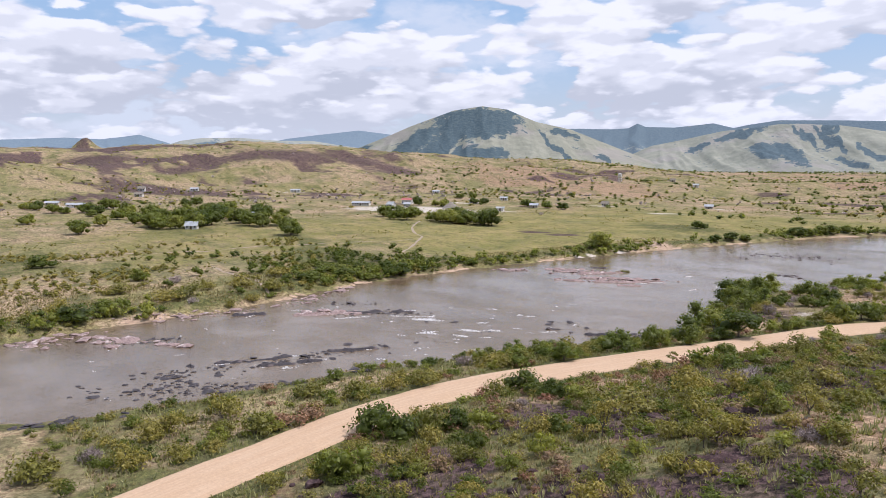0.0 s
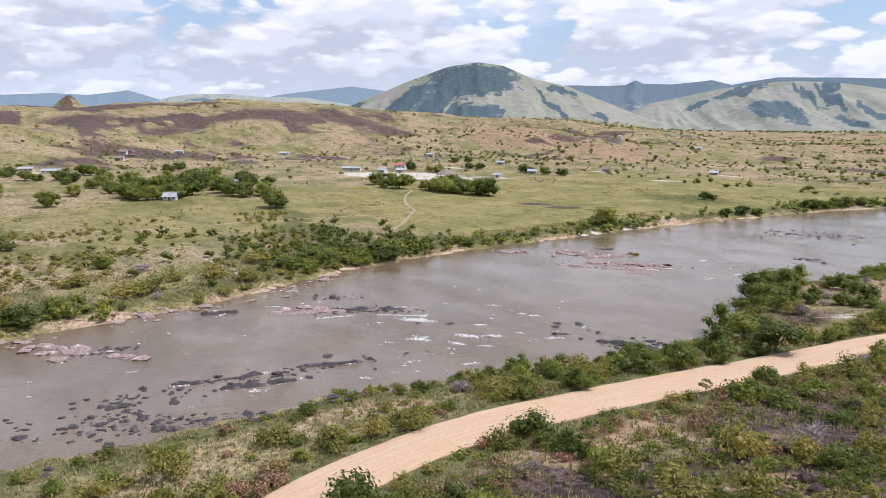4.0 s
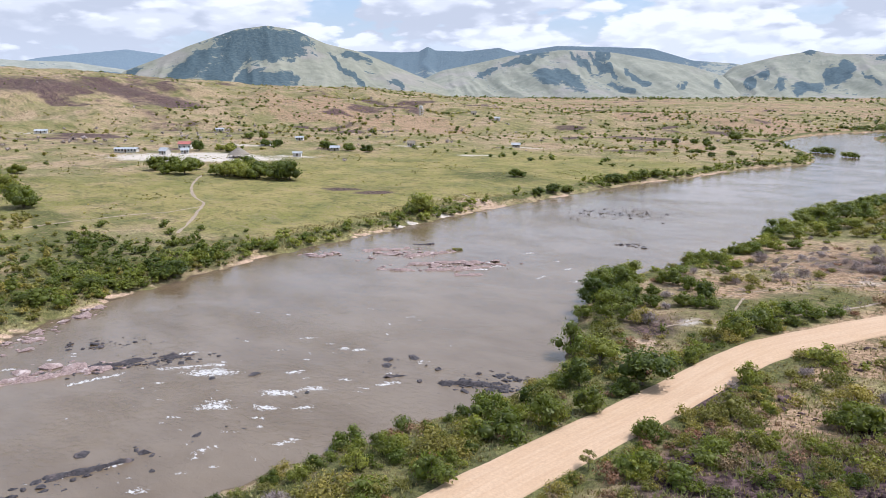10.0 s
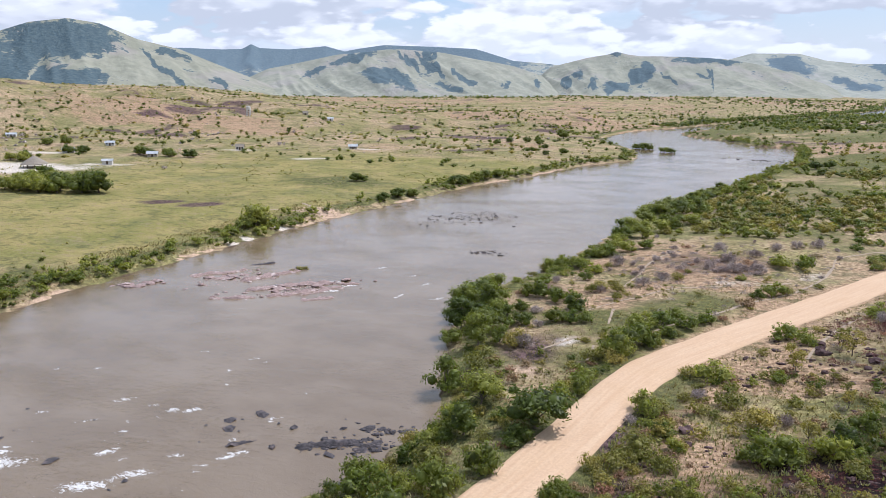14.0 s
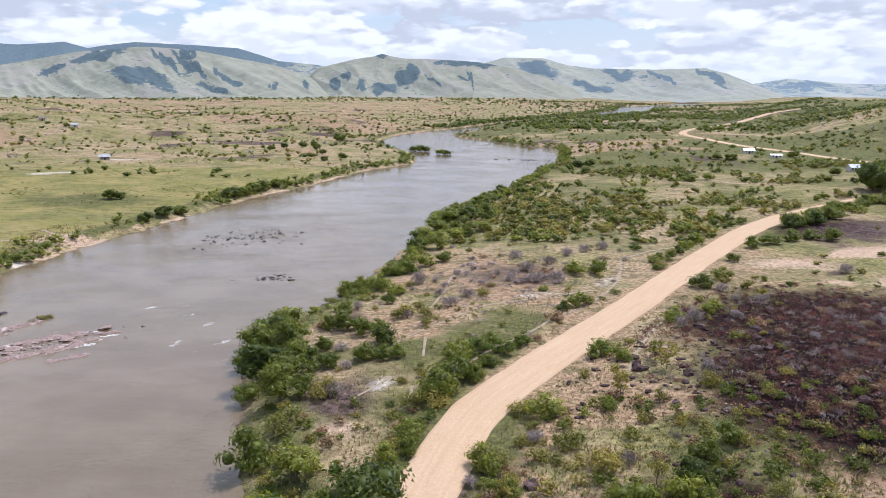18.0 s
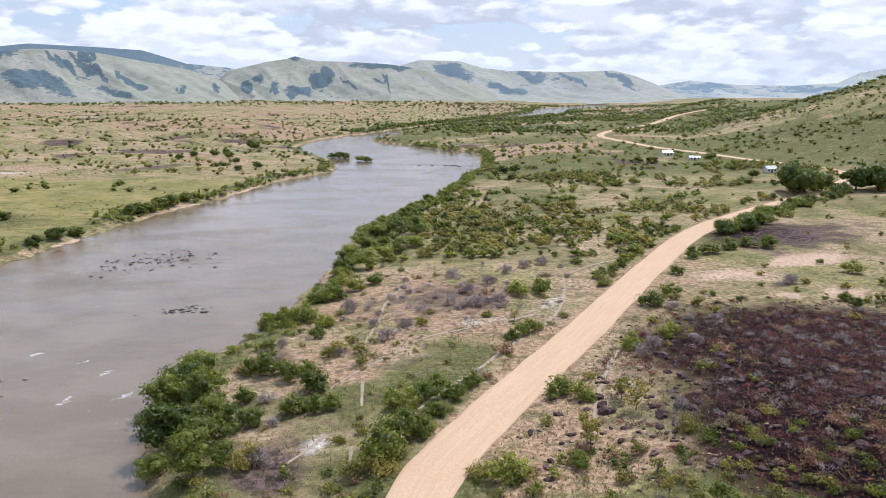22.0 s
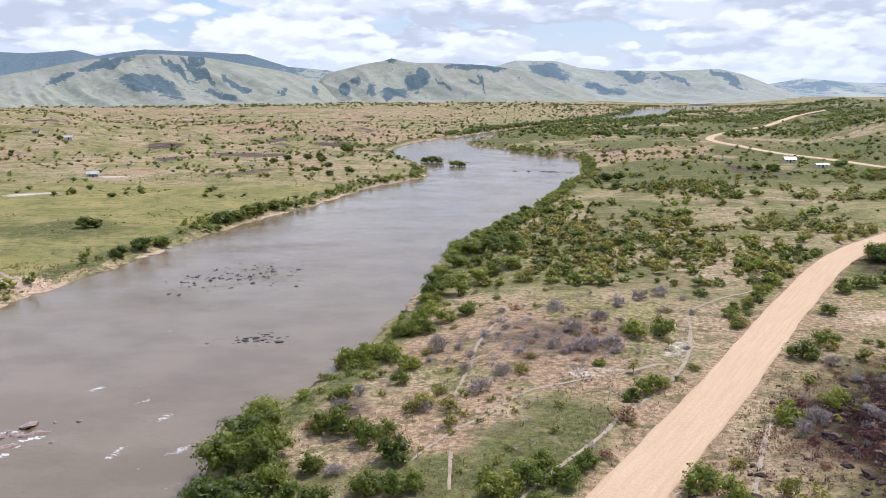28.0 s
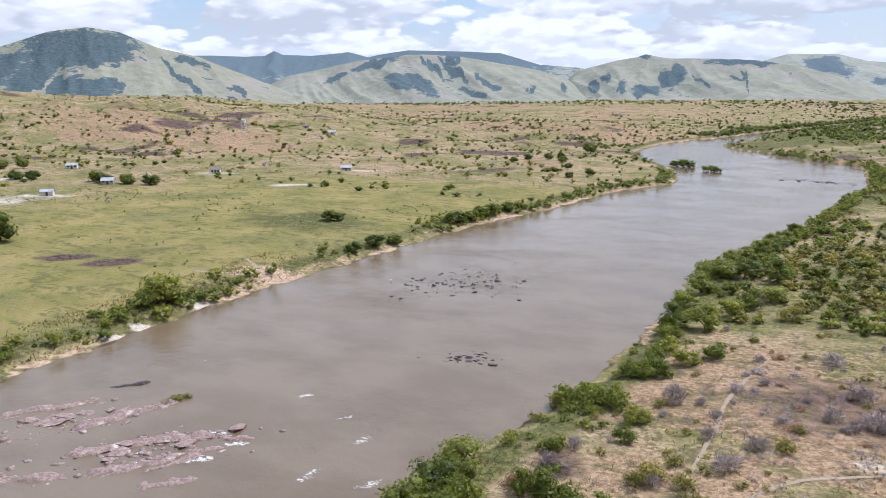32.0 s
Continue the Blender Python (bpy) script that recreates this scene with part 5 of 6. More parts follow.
set_out(["shrub_green", "shrub_olive", "shrub_dark"], xs, ys, 0.5, 1.0, rng)
side_w = lambda x, y: np.exp(-((off_line(x, y, ROAD_PTS) + 8.2) / 2.2) ** 2)
side_e = lambda x, y: np.exp(-((off_line(x, y, ROAD_PTS) - 8.5) / 3.2) ** 2)
xs, ys = scatter(rng, 40, (-40, 20, -66, 74), lambda x, y: side_w(x, y) * off_road(x, y, 5.6) * (0.35 + 0.65 * (y > -30)), 1.9)
set_out(["shrub_green", "shrub_dark", "shrub_olive", "shrub_olive", "shrub_rust"], xs, ys, 0.4, 0.9, rng)
xs, ys = scatter(rng, 40, (-20, 70, -58, 70), lambda x, y: side_e(x, y) * off_road(x, y, 5.4), 2.0)
set_out(["shrub_dark", "shrub_olive", "shrub_olive", "shrub_rust"], xs, ys, 0.4, 1.0, rng)
xs, ys = scatter(rng, 70, (-4, 75, -64, 62), lambda x, y: 0.8 * (off_line(x, y, ROAD_PTS) > 11) * (0.25 + 0.75 * (fbm(x, y, 14, 402) > 0.46)), 2.2)
set_out(["shrub_olive", "shrub_green", "shrub_olive", "shrub_olive", "shrub_dark", "bare"], xs, ys, 0.4, 1.0, rng)
xs, ys = scatter(rng, 16, (0, 80, -50, 70), lambda x, y: 0.5 * (off_line(x, y, ROAD_PTS) > 8), 6)
set_out(["slim"], xs, ys, 0.7, 1.2, rng)
# the field between river and road
xs, ys = scatter(rng, 16, (-30, 42, 122, 190), lambda x, y: 0.7 * ((x - east(y)) > 8) * (off_line(x, y, ROAD_PTS) < -7) * (0.15 + 0.85 * (fbm(x, y, 16, 404) > 0.52)), 2.0)
set_out(["bare", "shrub_olive", "bare", "shrub_green"], xs, ys, 0.4, 0.9, rng)
xs, ys = scatter(rng, 28, (-16, 28, 120, 172), lambda x, y: blob(x, y, 3, 150, 16, 16) * (0.1 + 0.9 * (fbm(x, y, 9, 406) > 0.5)), 1.6)
set_out(["bare", "bare", "shrub_rust"], xs, ys, 0.5, 1.3, rng, (0.45, 0.8))
# along the road, and in the burn
xs, ys = scatter(rng, 44, (38, 150, 150, 290), lambda x, y: np.exp(-((off_line(x, y, ROAD_PTS) + 7.6) / 2.0) ** 2) * off_road(x, y, 5.4) * (0.15 + 0.85 * (fbm(x, y, 20, 408) > 0.47)), 2.2)
set_out(["shrub_green", "shrub_dark", "shrub_olive"], xs, ys, 0.5, 1.25, rng)
xs, ys = scatter(rng, 60, (90, 210, 190, 300), lambda x, y: np.exp(-((off_line(x, y, ROAD_PTS) - 10) / 3.5) ** 2) * off_road(x, y, 6), 2.4)
set_out(["shrub_dark", "shrub_green", "shrub_dark"], xs, ys, 0.9, 1.9, rng)
xs, ys = scatter(rng, 190, (26, 112, 58, 146), lambda x, y: np.minimum(1, 1.7 * blob(x, y, 70, 102, 34, 36)) * off_road(x, y, 9), 1.9)
set_out(["burnt", "burnt", "bare", "burnt", "burnt", "shrub_rust"], xs, ys, 0.4, 1.1, rng, (0.5, 0.9))
# tall trees where the road turns, and lone trees of the far bank
for x, y, s in ((155, 306, 1.45), (163, 311, 1.35), (171, 315, 1.1), (181, 303, 1.2), (189, 300, 1.45), (197, 308, 1.1), (161, 361, 0.6), (125.9, 450, 0.6), (132, 440, 0.7), (175.4, 458, 0.65), (36, 407, 0.7), (37.5, 367, 0.5), (43, 405, 0.6)):
    plant("mango", x, y, s, 1.12 if y < 330 else 0.9, label="broad dark green tree beside the dirt road")
for x, y, s in ((-137, 147, 1.12), (-161, 248, 0.6), (-158, 250, 0.42), (-127.5, 214, 0.5), (-126, 224, 0.6), (-124, 233, 0.5), (-119.5, 274, 0.6), (-122, 271, 0.5), (-118, 281, 0.5), (-151, 570, 1.05), (-179, 482, 0.55), (-176, 501, 0.55), (-162, 503, 0.6), (-146, 485, 0.65), (-117, 288, 0.6), (-115.5, 295, 0.65), (-112, 305, 0.6), (-158, 520, 0.5), (-132, 452, 0.5), (-112, 430, 0.55), (-120, 415, 0.45)):
    plant("mango_green" if y < 150 else "mango", x, y, s, 0.95, label="round green tree near the far river bank")

# ---- plants beyond: counted by nobody ----


def low_plant(seed, radius, height, lobes, count, size, core=0.72):
    V, Q, T, _, _ = crown_arrays(seed, radius, height, height * 0.12, lobes, count, size, low=True, core=core)
    return V, Q, T


def stand(name, label, mat, forms, xs, ys, scales, rng, category="scrub", sink=0.0):
    """Many plants in one mesh."""
    zs = ground_z(xs, ys) - sink
    vs, qs, ts, tint, at = [], [], [], [], 0
    for i in range(len(xs)):
        V, Q, T = forms[rng.randint(len(forms))]
        a, s = rng.uniform(0, 2 * math.pi), scales[i]
        c, d = math.cos(a) * s, math.sin(a) * s
        W = np.empty_like(V)
        W[:, 0], W[:, 1], W[:, 2] = xs[i] + V[:, 0] * c - V[:, 1] * d, ys[i] + V[:, 0] * d + V[:, 1] * c, zs[i] + V[:, 2] * s * rng.uniform(0.75, 1.15)
        vs.append(W)
        qs.append(Q + at)
        ts.append(T + at)
        tint.append(np.full(len(V), rng.rand()))
        at += len(V)
    if not vs:
        return
    me = mesh_of(name, np.vstack(vs), np.vstack(qs), np.vstack(ts), mat)
    floats(me, "tint", np.concatenate(tint))
    tagged(new(name, me), label, category, kind="stuff")


UNDER = [low_plant(2900 + i, 1.7, 1.9, 8, 190, 0.47, 0.5) for i in range(4)]
MID = [low_plant(3000 + i, 1.9, 2.5, 6, 120, 0.80, 0.72) for i in range(5)]
FAR = [low_plant(3100 + i, 2.1, 2.4, 2, 26, 1.7, 0.85) for i in range(5)]
DOT = [low_plant(3300 + i, 2.0, 2.2, 1, 16, 1.8, 0.95) for i in range(6)]
TALL = [low_plant(3200 + i, 2.6, 4.6, 8, 220, 0.86, 0.7) for i in range(3)]
rng = np.random.RandomState(23)
on_east = lambda x, y: (x - east(y)) > 2.5
on_far = lambda x, y: (west(y) - x) > 2.0
# undergrowth on the near slopes
for mat, key, n, pick in ((LEAF_OLIVE, "olive", 620, 710), (LEAF_GREEN, "green", 260, 720), (LEAF_DARK, "dark", 620, 725), (LEAF_RUST, "withered", 380, 730)):
    xs, ys = scatter(rng, n, (-40, 82, -70, 78), lambda x, y: on_east(x, y) * off_road(x, y, 5.0) * (0.2 + 0.8 * (fbm(x, y, 11, pick) > 0.50)) * (0.6 + 0.4 * (off_line(x, y, ROAD_PTS) > 0)))
    stand("undergrowth", f"low {key} undergrowth on the rocky slope", mat, UNDER, xs, ys, rng.uniform(0.35, 1.0, len(xs)), rng)
xs, ys = scatter(rng, 130, (-44, 30, 60, 190), lambda x, y: ((x - east(y)) > 2) * (off_line(x, y, ROAD_PTS) < -5) * (0.06 + 0.94 * (fbm(x, y, 11, 740) > 0.54)))
stand("undergrowth", "low olive undergrowth between river and road", LEAF_OLIVE, UNDER, xs, ys, rng.uniform(0.2, 0.65, len(xs)), rng)
xs, ys = scatter(rng, 120, (-44, 60, 120, 300), lambda x, y: np.exp(-(((x - east(y)) - 5) / 5) ** 2) * ((x - east(y)) > 0.6))
stand("undergrowth", "green bushes at the foot of the bank trees", LEAF_GREEN, UNDER, xs, ys, rng.uniform(0.5, 1.1, len(xs)), rng)
BURNT = []
for v in range(4):
    tv, tt = twig_arrays(2300 + v, 1.5, 1.3, 90)
    BURNT.append((tv, np.zeros((0, 4), int), tt))
for mat, key, n in ((TWIG_BURNT, "charred reddish", 1900), (TWIG_GREY, "ash-grey leafless", 420), (LEAF_RUST, "singed rust-red", 260)):
    xs, ys = scatter(rng, n, (24, 112, 52, 142), lambda x, y: np.minimum(1, 1.8 * blob(x, y, 68, 98, 32, 36)) * off_road(x, y, 8))
    stand("burnt_scrub", f"{key} twigs over the burnt ground", mat, BURNT, xs, ys, rng.uniform(0.4, 1.1, len(xs)), rng)
xs, ys = scatter(rng, 200, (-30, 40, 100, 190), lambda x, y: ((x - east(y)) > 6) * (off_line(x, y, ROAD_PTS) < -6) * np.maximum(blob(x, y, 3, 146, 20, 20), 0.25 * (fbm(x, y, 12, 750) > 0.52)))
stand("dry_scrub", "grey leafless twigs in the dry field", TWIG_GREY, BURNT, xs, ys, rng.uniform(0.4, 1.1, len(xs)), rng)
# north part of the east bank
xs, ys = scatter(rng, 150, (-35, 60, 296, 640), lambda x, y: np.exp(-(((x - east(y)) - 4) / 3.5) ** 2) * on_east(x, y), 2.2)
stand("bank_wood", "dense green trees along the river edge", LEAF_GREEN, TALL, xs, ys, rng.uniform(0.6, 1.0, len(xs)), rng)
green_zone = lambda x, y: on_east(x, y) * off_road(x, y, 6) * (0.12 + 0.88 * (fbm(x, y, 34, 410) > 0.50)) * (y > 186)
for mat, key, n, pick in ((LEAF_OLIVE, "olive", 640, 430), (LEAF_GREEN, "green", 430, 440), (LEAF_DARK, "dark", 230, 450)):
    xs, ys = scatter(rng, n, (-25, 230, 180, 430), lambda x, y: green_zone(x, y) * (off_line(x, y, ROAD_PTS, 300) < 6) * (0.12 + 0.88 * (fbm(x, y, 26, pick) > 0.52)), 1.6)
    stand(f"{key}_scrub", f"scattered {key} shrubs on the savanna", mat, MID, xs, ys, 0.35 + 1.35 * rng.rand(len(xs)) ** 1.5, rng)
xs, ys = scatter(rng, 170, (40, 260, 90, 330), lambda x, y: (off_line(x, y, ROAD_PTS, 300) > 7) * (0.2 + 0.8 * (fbm(x, y, 24, 460) > 0.52)), 3)
stand("olive_scrub", "scattered olive shrubs east of the road", LEAF_OLIVE, MID, xs, ys, rng.uniform(0.4, 1.0, len(xs)), rng)
# west bank: the strip along the water, the thicket, the rough pasture
xs, ys = scatter(rng, 360, (-160, -60, -75, 500), lambda x, y: np.exp(-(((west(y) - x) - 5) / 4.2) ** 2) * on_far(x, y) * (0.12 + 0.88 * (fbm(x, y, 24, 475) > 0.46)) * (0.12 + 0.88 * (smooth(8, 30, y) * (1 - smooth(168, 176, y)) + (fbm(x, y, 30, 470) > 0.52))), 2.2)
stand("bank_scrub", "green bushes along the far river bank", LEAF_GREEN, MID, xs, ys, 0.35 + 1.2 * rng.rand(len(xs)) ** 1.6, rng)
xs, ys = scatter(rng, 190, (-215, -122, -30, 90), lambda x, y: on_far(x, y) * np.maximum(blob(x, y, -150, 40, 22, 30, -20), 0.12 * blob(x, y, -175, 20, 30, 40, 10)), 1.9)
stand("thicket", "dense green thicket behind the far bank", LEAF_DARK, MID, xs, ys, 0.5 + 1.1 * rng.rand(len(xs)) ** 1.5, rng)
xs, ys = scatter(rng, 560, (-240, -105, -110, 60), lambda x, y: on_far(x, y) * (0.04 + 0.96 * (fbm(x, y, 22, 480) > 0.53)), 2.2)
stand("pasture_scrub", "low olive shrubs on the far bank", LEAF_OLIVE, MID, xs, ys, rng.uniform(0.35, 1.0, len(xs)), rng)
xs, ys = scatter(rng, 2600, (-420, -118, -100, 420), lambda x, y: on_far(x, y) * (0.03 + 0.97 * (fbm(x, y, 24, 490, 5, 0.6) > 0.57)))
stand("pasture_tufts", "small green tussocks in the pasture", LEAF_OLIVE, DOT, xs, ys, rng.uniform(0.12, 0.45, len(xs)), rng)
# scrub at the foot of the hills and round the village
for mat, key, n, pick in ((LEAF_OLIVE, "olive", 420, 540), (LEAF_DARK, "dark", 260, 545), (TWIG_GREY, "grey leafless", 260, 550)):
    xs, ys = scatter(rng, n, (-760, -180, -120, 620), lambda x, y: (0.04 + 0.96 * (fbm(x, y, 60, pick, 4, 0.6) > 0.56)) * np.exp(-((np.hypot(x, y) - 560) / 95) ** 2))
    stand("foothill_scrub", f"{key} bushes at the foot of the hills", mat, FAR, xs, ys, 0.3 + 1.3 * rng.rand(len(xs)) ** 2, rng)
# woods and bushes of the eastern plain
for mat, key, n, pick in ((LEAF_DARK, "dark", 700, 560), (LEAF_GREEN, "green", 420, 565), (LEAF_OLIVE, "olive", 420, 570)):
    xs, ys = scatter(rng, n, (0, 460, 400, 1350), lambda x, y: ((x - east(y)) > 6) * off_road(x, y, 9) * (0.04 + 0.96 * (fbm(x * 0.7, y, 90, pick, 4, 0.6) > 0.54)))
    stand("plain_wood", f"{key} bushes and low trees of the eastern plain", mat, FAR, xs, ys, 0.4 + 1.5 * rng.rand(len(xs)) ** 2, rng)
# plain and hills far off
far_zone = lambda x, y: (np.maximum(west(y) - x, x - east(y)) > 4) * off_road(x, y, 8) * (0.02 + 0.98 * (fbm(x * 0.8 + y * 0.2, y * 2.0, 90, 500, 5, 0.65) > 0.555))
for mat, key, n, low, high in ((LEAF_DARK, "dark", 1500, 0.35, 1.1), (LEAF_OLIVE, "olive", 3200, 0.25, 0.8), (TWIG_GREY, "grey leafless", 900, 0.25, 0.7)):
    xs, ys = scatter(rng, n, (-1000, 700, 240, 1250), lambda x, y: far_zone(x, y) * ((y > 430) | (x < -330)))
    stand("far_scrub", f"{key} bushes dotted over the distant plain", mat, DOT, xs, ys, low + (2.0 * high - low) * rng.rand(len(xs)) ** 3, rng)
for mat, key, n in ((LEAF_OLIVE, "olive", 2600), (LEAF_DARK, "dark", 900)):
    xs, ys = scatter(rng, n, (-1500, -430, -250, 700), lambda x, y: 0.03 + 0.97 * (fbm(x, y, 70, 510, 5, 0.65) > 0.555))
    stand("hill_scrub", f"{key} bushes dotted over the western hills", mat, DOT, xs, ys, rng.uniform(0.3, 1.1, len(xs)) ** 1.2, rng)
for mat, key, n in ((LEAF_DARK, "dark", 4200), (LEAF_OLIVE, "olive", 2600)):
    xs, ys = scatter(rng, n, (220, 760, 300, 1150), lambda x, y: off_road(x, y, 9) * (0.10 + 0.90 * (fbm(x, y, 60, 520, 5, 0.65) > 0.52)))
    stand("hill_scrub", f"{key} bushes over the eastern hill", mat, DOT, xs, ys, 0.4 + 1.5 * rng.rand(len(xs)) ** 2, rng)
xs, ys = scatter(rng, 2800, (-1500, 1300, 900, 2300), lambda x, y: (np.maximum(west(y) - x, x - east(y)) > 8) * np.maximum(0.012 + 0.7 * (fbm(x * 0.6, y * 1.3, 240, 530, 5, 0.6) > 0.55), blob(x, y, 420, 1350, 330, 380)))
stand("far_wood", "dark woods on the plain before the mountains", LEAF_DARK, DOT, xs, ys, 0.7 + 2.0 * rng.rand(len(xs)) ** 2, rng)
xs, ys = scatter(rng, 1500, (-1900, 1500, 1700, 2350), lambda x, y: (np.maximum(west(y) - x, x - east(y)) > 8) * smooth(1700, 2000, np.hypot(x, y)))
stand("far_wood", "belt of woods at the foot of the mountains", LEAF_DARK, DOT, xs, ys, rng.uniform(2.0, 4.0, len(xs)), rng)
xs, ys = scatter(rng, 3200, (40, 1500, 1150, 2350), lambda x, y: (np.maximum(west(y) - x, x - east(y)) > 8) * off_road(x, y, 10) * (0.08 + 0.92 * (fbm(x * 0.5, y, 200, 580, 4, 0.6) > 0.46)))
stand("far_wood", "dense dark woods along the valley floor", LEAF_DARK, DOT, xs, ys, 1.2 + 2.2 * rng.rand(len(xs)) ** 2, rng)
xs, ys = scatter(rng, 420, (-160, 420, 480, 1900), lambda x, y: np.maximum(np.exp(-(((west(y) - x) - 9) / 8) ** 2), np.exp(-(((x - east(y)) - 9) / 8) ** 2)) * (np.maximum(west(y) - x, x - east(y)) > 3))
stand("bank_wood", "dark trees along the far reaches of the river", LEAF_DARK, FAR, xs, ys, rng.uniform(0.6, 1.5, len(xs)), rng)

xs, ys = scatter(rng, 2600, (-20, 620, 700, 1750), lambda x, y: ((x - east(y)) > 5) * off_road(x, y, 10) * np.maximum(0.9 * (fbm(x * 0.45, y, 120, 590, 4, 0.6) > 0.5), np.exp(-(((x - east(y)) - 14) / 14) ** 2) * (fbm(x, y, 90, 592) > 0.40)))
stand("valley_wood", "dark bushy woods on the valley floor", LEAF_DARK, DOT, xs, ys, 1.0 + 2.2 * rng.rand(len(xs)) ** 1.5, rng)
xs, ys = scatter(rng, 900, (-200, 420, 820, 2000), lambda x, y: np.exp(-(((west(y) - x) - 14) / 12) ** 2) * ((west(y) - x) > 3))
stand("valley_wood", "dark trees beyond the far reaches of the river", LEAF_DARK, DOT, xs, ys, 1.4 + 1.8 * rng.rand(len(xs)), rng)
xs, ys = scatter(rng, 260, (20, 330, 1130, 1760), lambda x, y: np.exp(-(((x - east(y)) - 12) / 9) ** 2) * ((x - east(y)) > 3) * np.maximum(1 - smooth(1370, 1400, y), smooth(1560, 1580, y)))
stand("valley_wood", "tall dark trees before the far reach of the river", LEAF_DARK, DOT, xs, ys, rng.uniform(3.0, 4.6, len(xs)), rng)
# hedge-like rows and clumps of bushes over the western plain
for mat, key, n, pick in ((LEAF_DARK, "dark", 900, 594), (LEAF_GREEN, "green", 500, 596), (LEAF_OLIVE, "olive", 800, 598)):
    xs, ys = scatter(rng, n, (-700, 20, 320, 1000), lambda x, y: ((west(y) - x) > 8) * (0.02 + 0.98 * (fbm(x * 0.35 + y * 0.12, y * 1.3, 60, pick, 4, 0.6) > 0.60)))
    stand("plain_scrub", f"clumps of {key} bushes on the western plain", mat, DOT, xs, ys, 0.5 + 1.5 * rng.rand(len(xs)) ** 2, rng)

# ---- grass tufts ----


def tufts(name, label, mat, xs, ys, rng, size):
    n, blades = len(xs), 4
    zs = ground_z(xs, ys)
    a = rng.uniform(0, 2 * np.pi, (n, blades))
    lean = rng.uniform(0.15, 0.7, (n, blades)) * size
    h = rng.uniform(0.5, 1.2, (n, blades)) * size
    base = np.stack([xs, ys, zs - 0.05], -1)[:, None, :] + np.stack([np.cos(a) * 0.15 * size, np.sin(a) * 0.15 * size, 0 * a], -1)
    side = np.stack([-np.sin(a), np.cos(a), 0 * a], -1) * 0.16 * size
    tip = base + np.stack([np.cos(a) * lean, np.sin(a) * lean, h], -1)
    V = np.stack([base - side, base + side, tip], 2).reshape(-1, 3)
    me = mesh_of(name, V, None, np.arange(len(V)).reshape(-1, 3), mat)
    floats(me, "tint", np.repeat(rng.rand(n), blades * 3))
    tagged(new(name, me), label, "grass", kind="stuff")


rng = np.random.RandomState(31)
near = lambda x, y: ((x - east(y)) > 1.5) * off_road(x, y, 4.4)
xs, ys = scatter(rng, 22000, (-46, 80, -66, 135), lambda x, y: near(x, y) * (1 - 0.7 * (off_line(x, y, ROAD_PTS) < 0) * smooth(66, 80, y)) * (0.25 + 0.75 * (fbm(x, y, 7, 610) > 0.47)) * (1 - 0.8 * blob(x, y, 68, 106, 30, 28)))
tufts("grass", "dry yellow-green bunch grass", GRASS, xs, ys, rng, 0.42)
xs, ys = scatter(rng, 6000, (-150, -100, -75, 200), lambda x, y: on_far(x, y) * (0.3 + 0.7 * (fbm(x, y, 9, 620) > 0.5)))
tufts("grass", "dry grass on the far bank", GRASS, xs, ys, rng, 0.6)
xs, ys = scatter(rng, 10000, (-40, 70, -66, 60), lambda x, y: near(x, y) * (0.1 + 0.9 * (fbm(x, y, 6, 630) > 0.48)))
tufts("tussock", "pale green grass tussocks among boulders", GRASS_PALE, xs, ys, rng, 0.62)

# ---- rocks ----


def rock_mesh(name, seed, mat, flat, sharp=0.35):
    bm = bmesh.new()
    bmesh.ops.create_icosphere(bm, subdivisions=2 if flat > 0.7 else 1, radius=1.0)
    off = Vector((seed * 7.1, seed * 3.3, seed))
    for v in bm.verts:
        k = 1 + sharp * noise.noise(v.co * 1.1 + off) + 0.22 * noise.noise(v.co * 2.7 + off)
        step = 0.2 * round(k / 0.2)
        v.co = v.co * (0.5 * k + 0.5 * step)
        v.co.z = max(v.co.z, -0.35) * flat
        v.co.x *= 1.25
    me = bpy.data.meshes.new(name)
    bm.to_mesh(me)
    bm.free()
    me.materials.append(mat)
    return me


BLACKS = [rock_mesh("river_rock", 1 + i, ROCK_BLACK, 0.20 + 0.04 * i, 0.9) for i in range(5)]
PINKS = [rock_mesh("slab_rock", 11 + i, ROCK_PINK, 0.34) for i in range(5)]
BROWNS = [rock_mesh("boulder", 21 + i, ROCK_BROWN, 0.75, 0.9) for i in range(5)]


def rocks(name, forms, places, label, group, rng, low, high, on_ground=False, turn=None):
    for x, y in places:
        s = low + (high - low) * rng.rand() ** 2
        z = float(ground_z(np.array([x]), np.array([y]))[0]) if on_ground else rng.uniform(-0.08, 0.10)
        ob = new(name, forms[rng.randint(len(forms))])
        ob.matrix_world = Matrix.LocRotScale((x, y, z + 0.12 * s * on_ground), Euler((rng.uniform(-0.15, 0.15), rng.uniform(-0.15, 0.15), rng.uniform(0, 6.28) if turn is None else radians(turn) + rng.normal() * 0.4)), (s * rng.uniform(0.8, 1.3), s, s * rng.uniform(0.7, 1.2)))
        tagged(ob, label, "rock", group)


def heap(rng, count, cx, cy, rx, ry, turn=0.0):
    c, s = math.cos(radians(turn)), math.sin(radians(turn))
    out = []
    for _ in range(count):
        u, v = rng.normal() * rx * 0.6, rng.normal() * ry * 0.6
        out.append((cx + u * c - v * s, cy + u * s + v * c))
    return out


rng = np.random.RandomState(41)
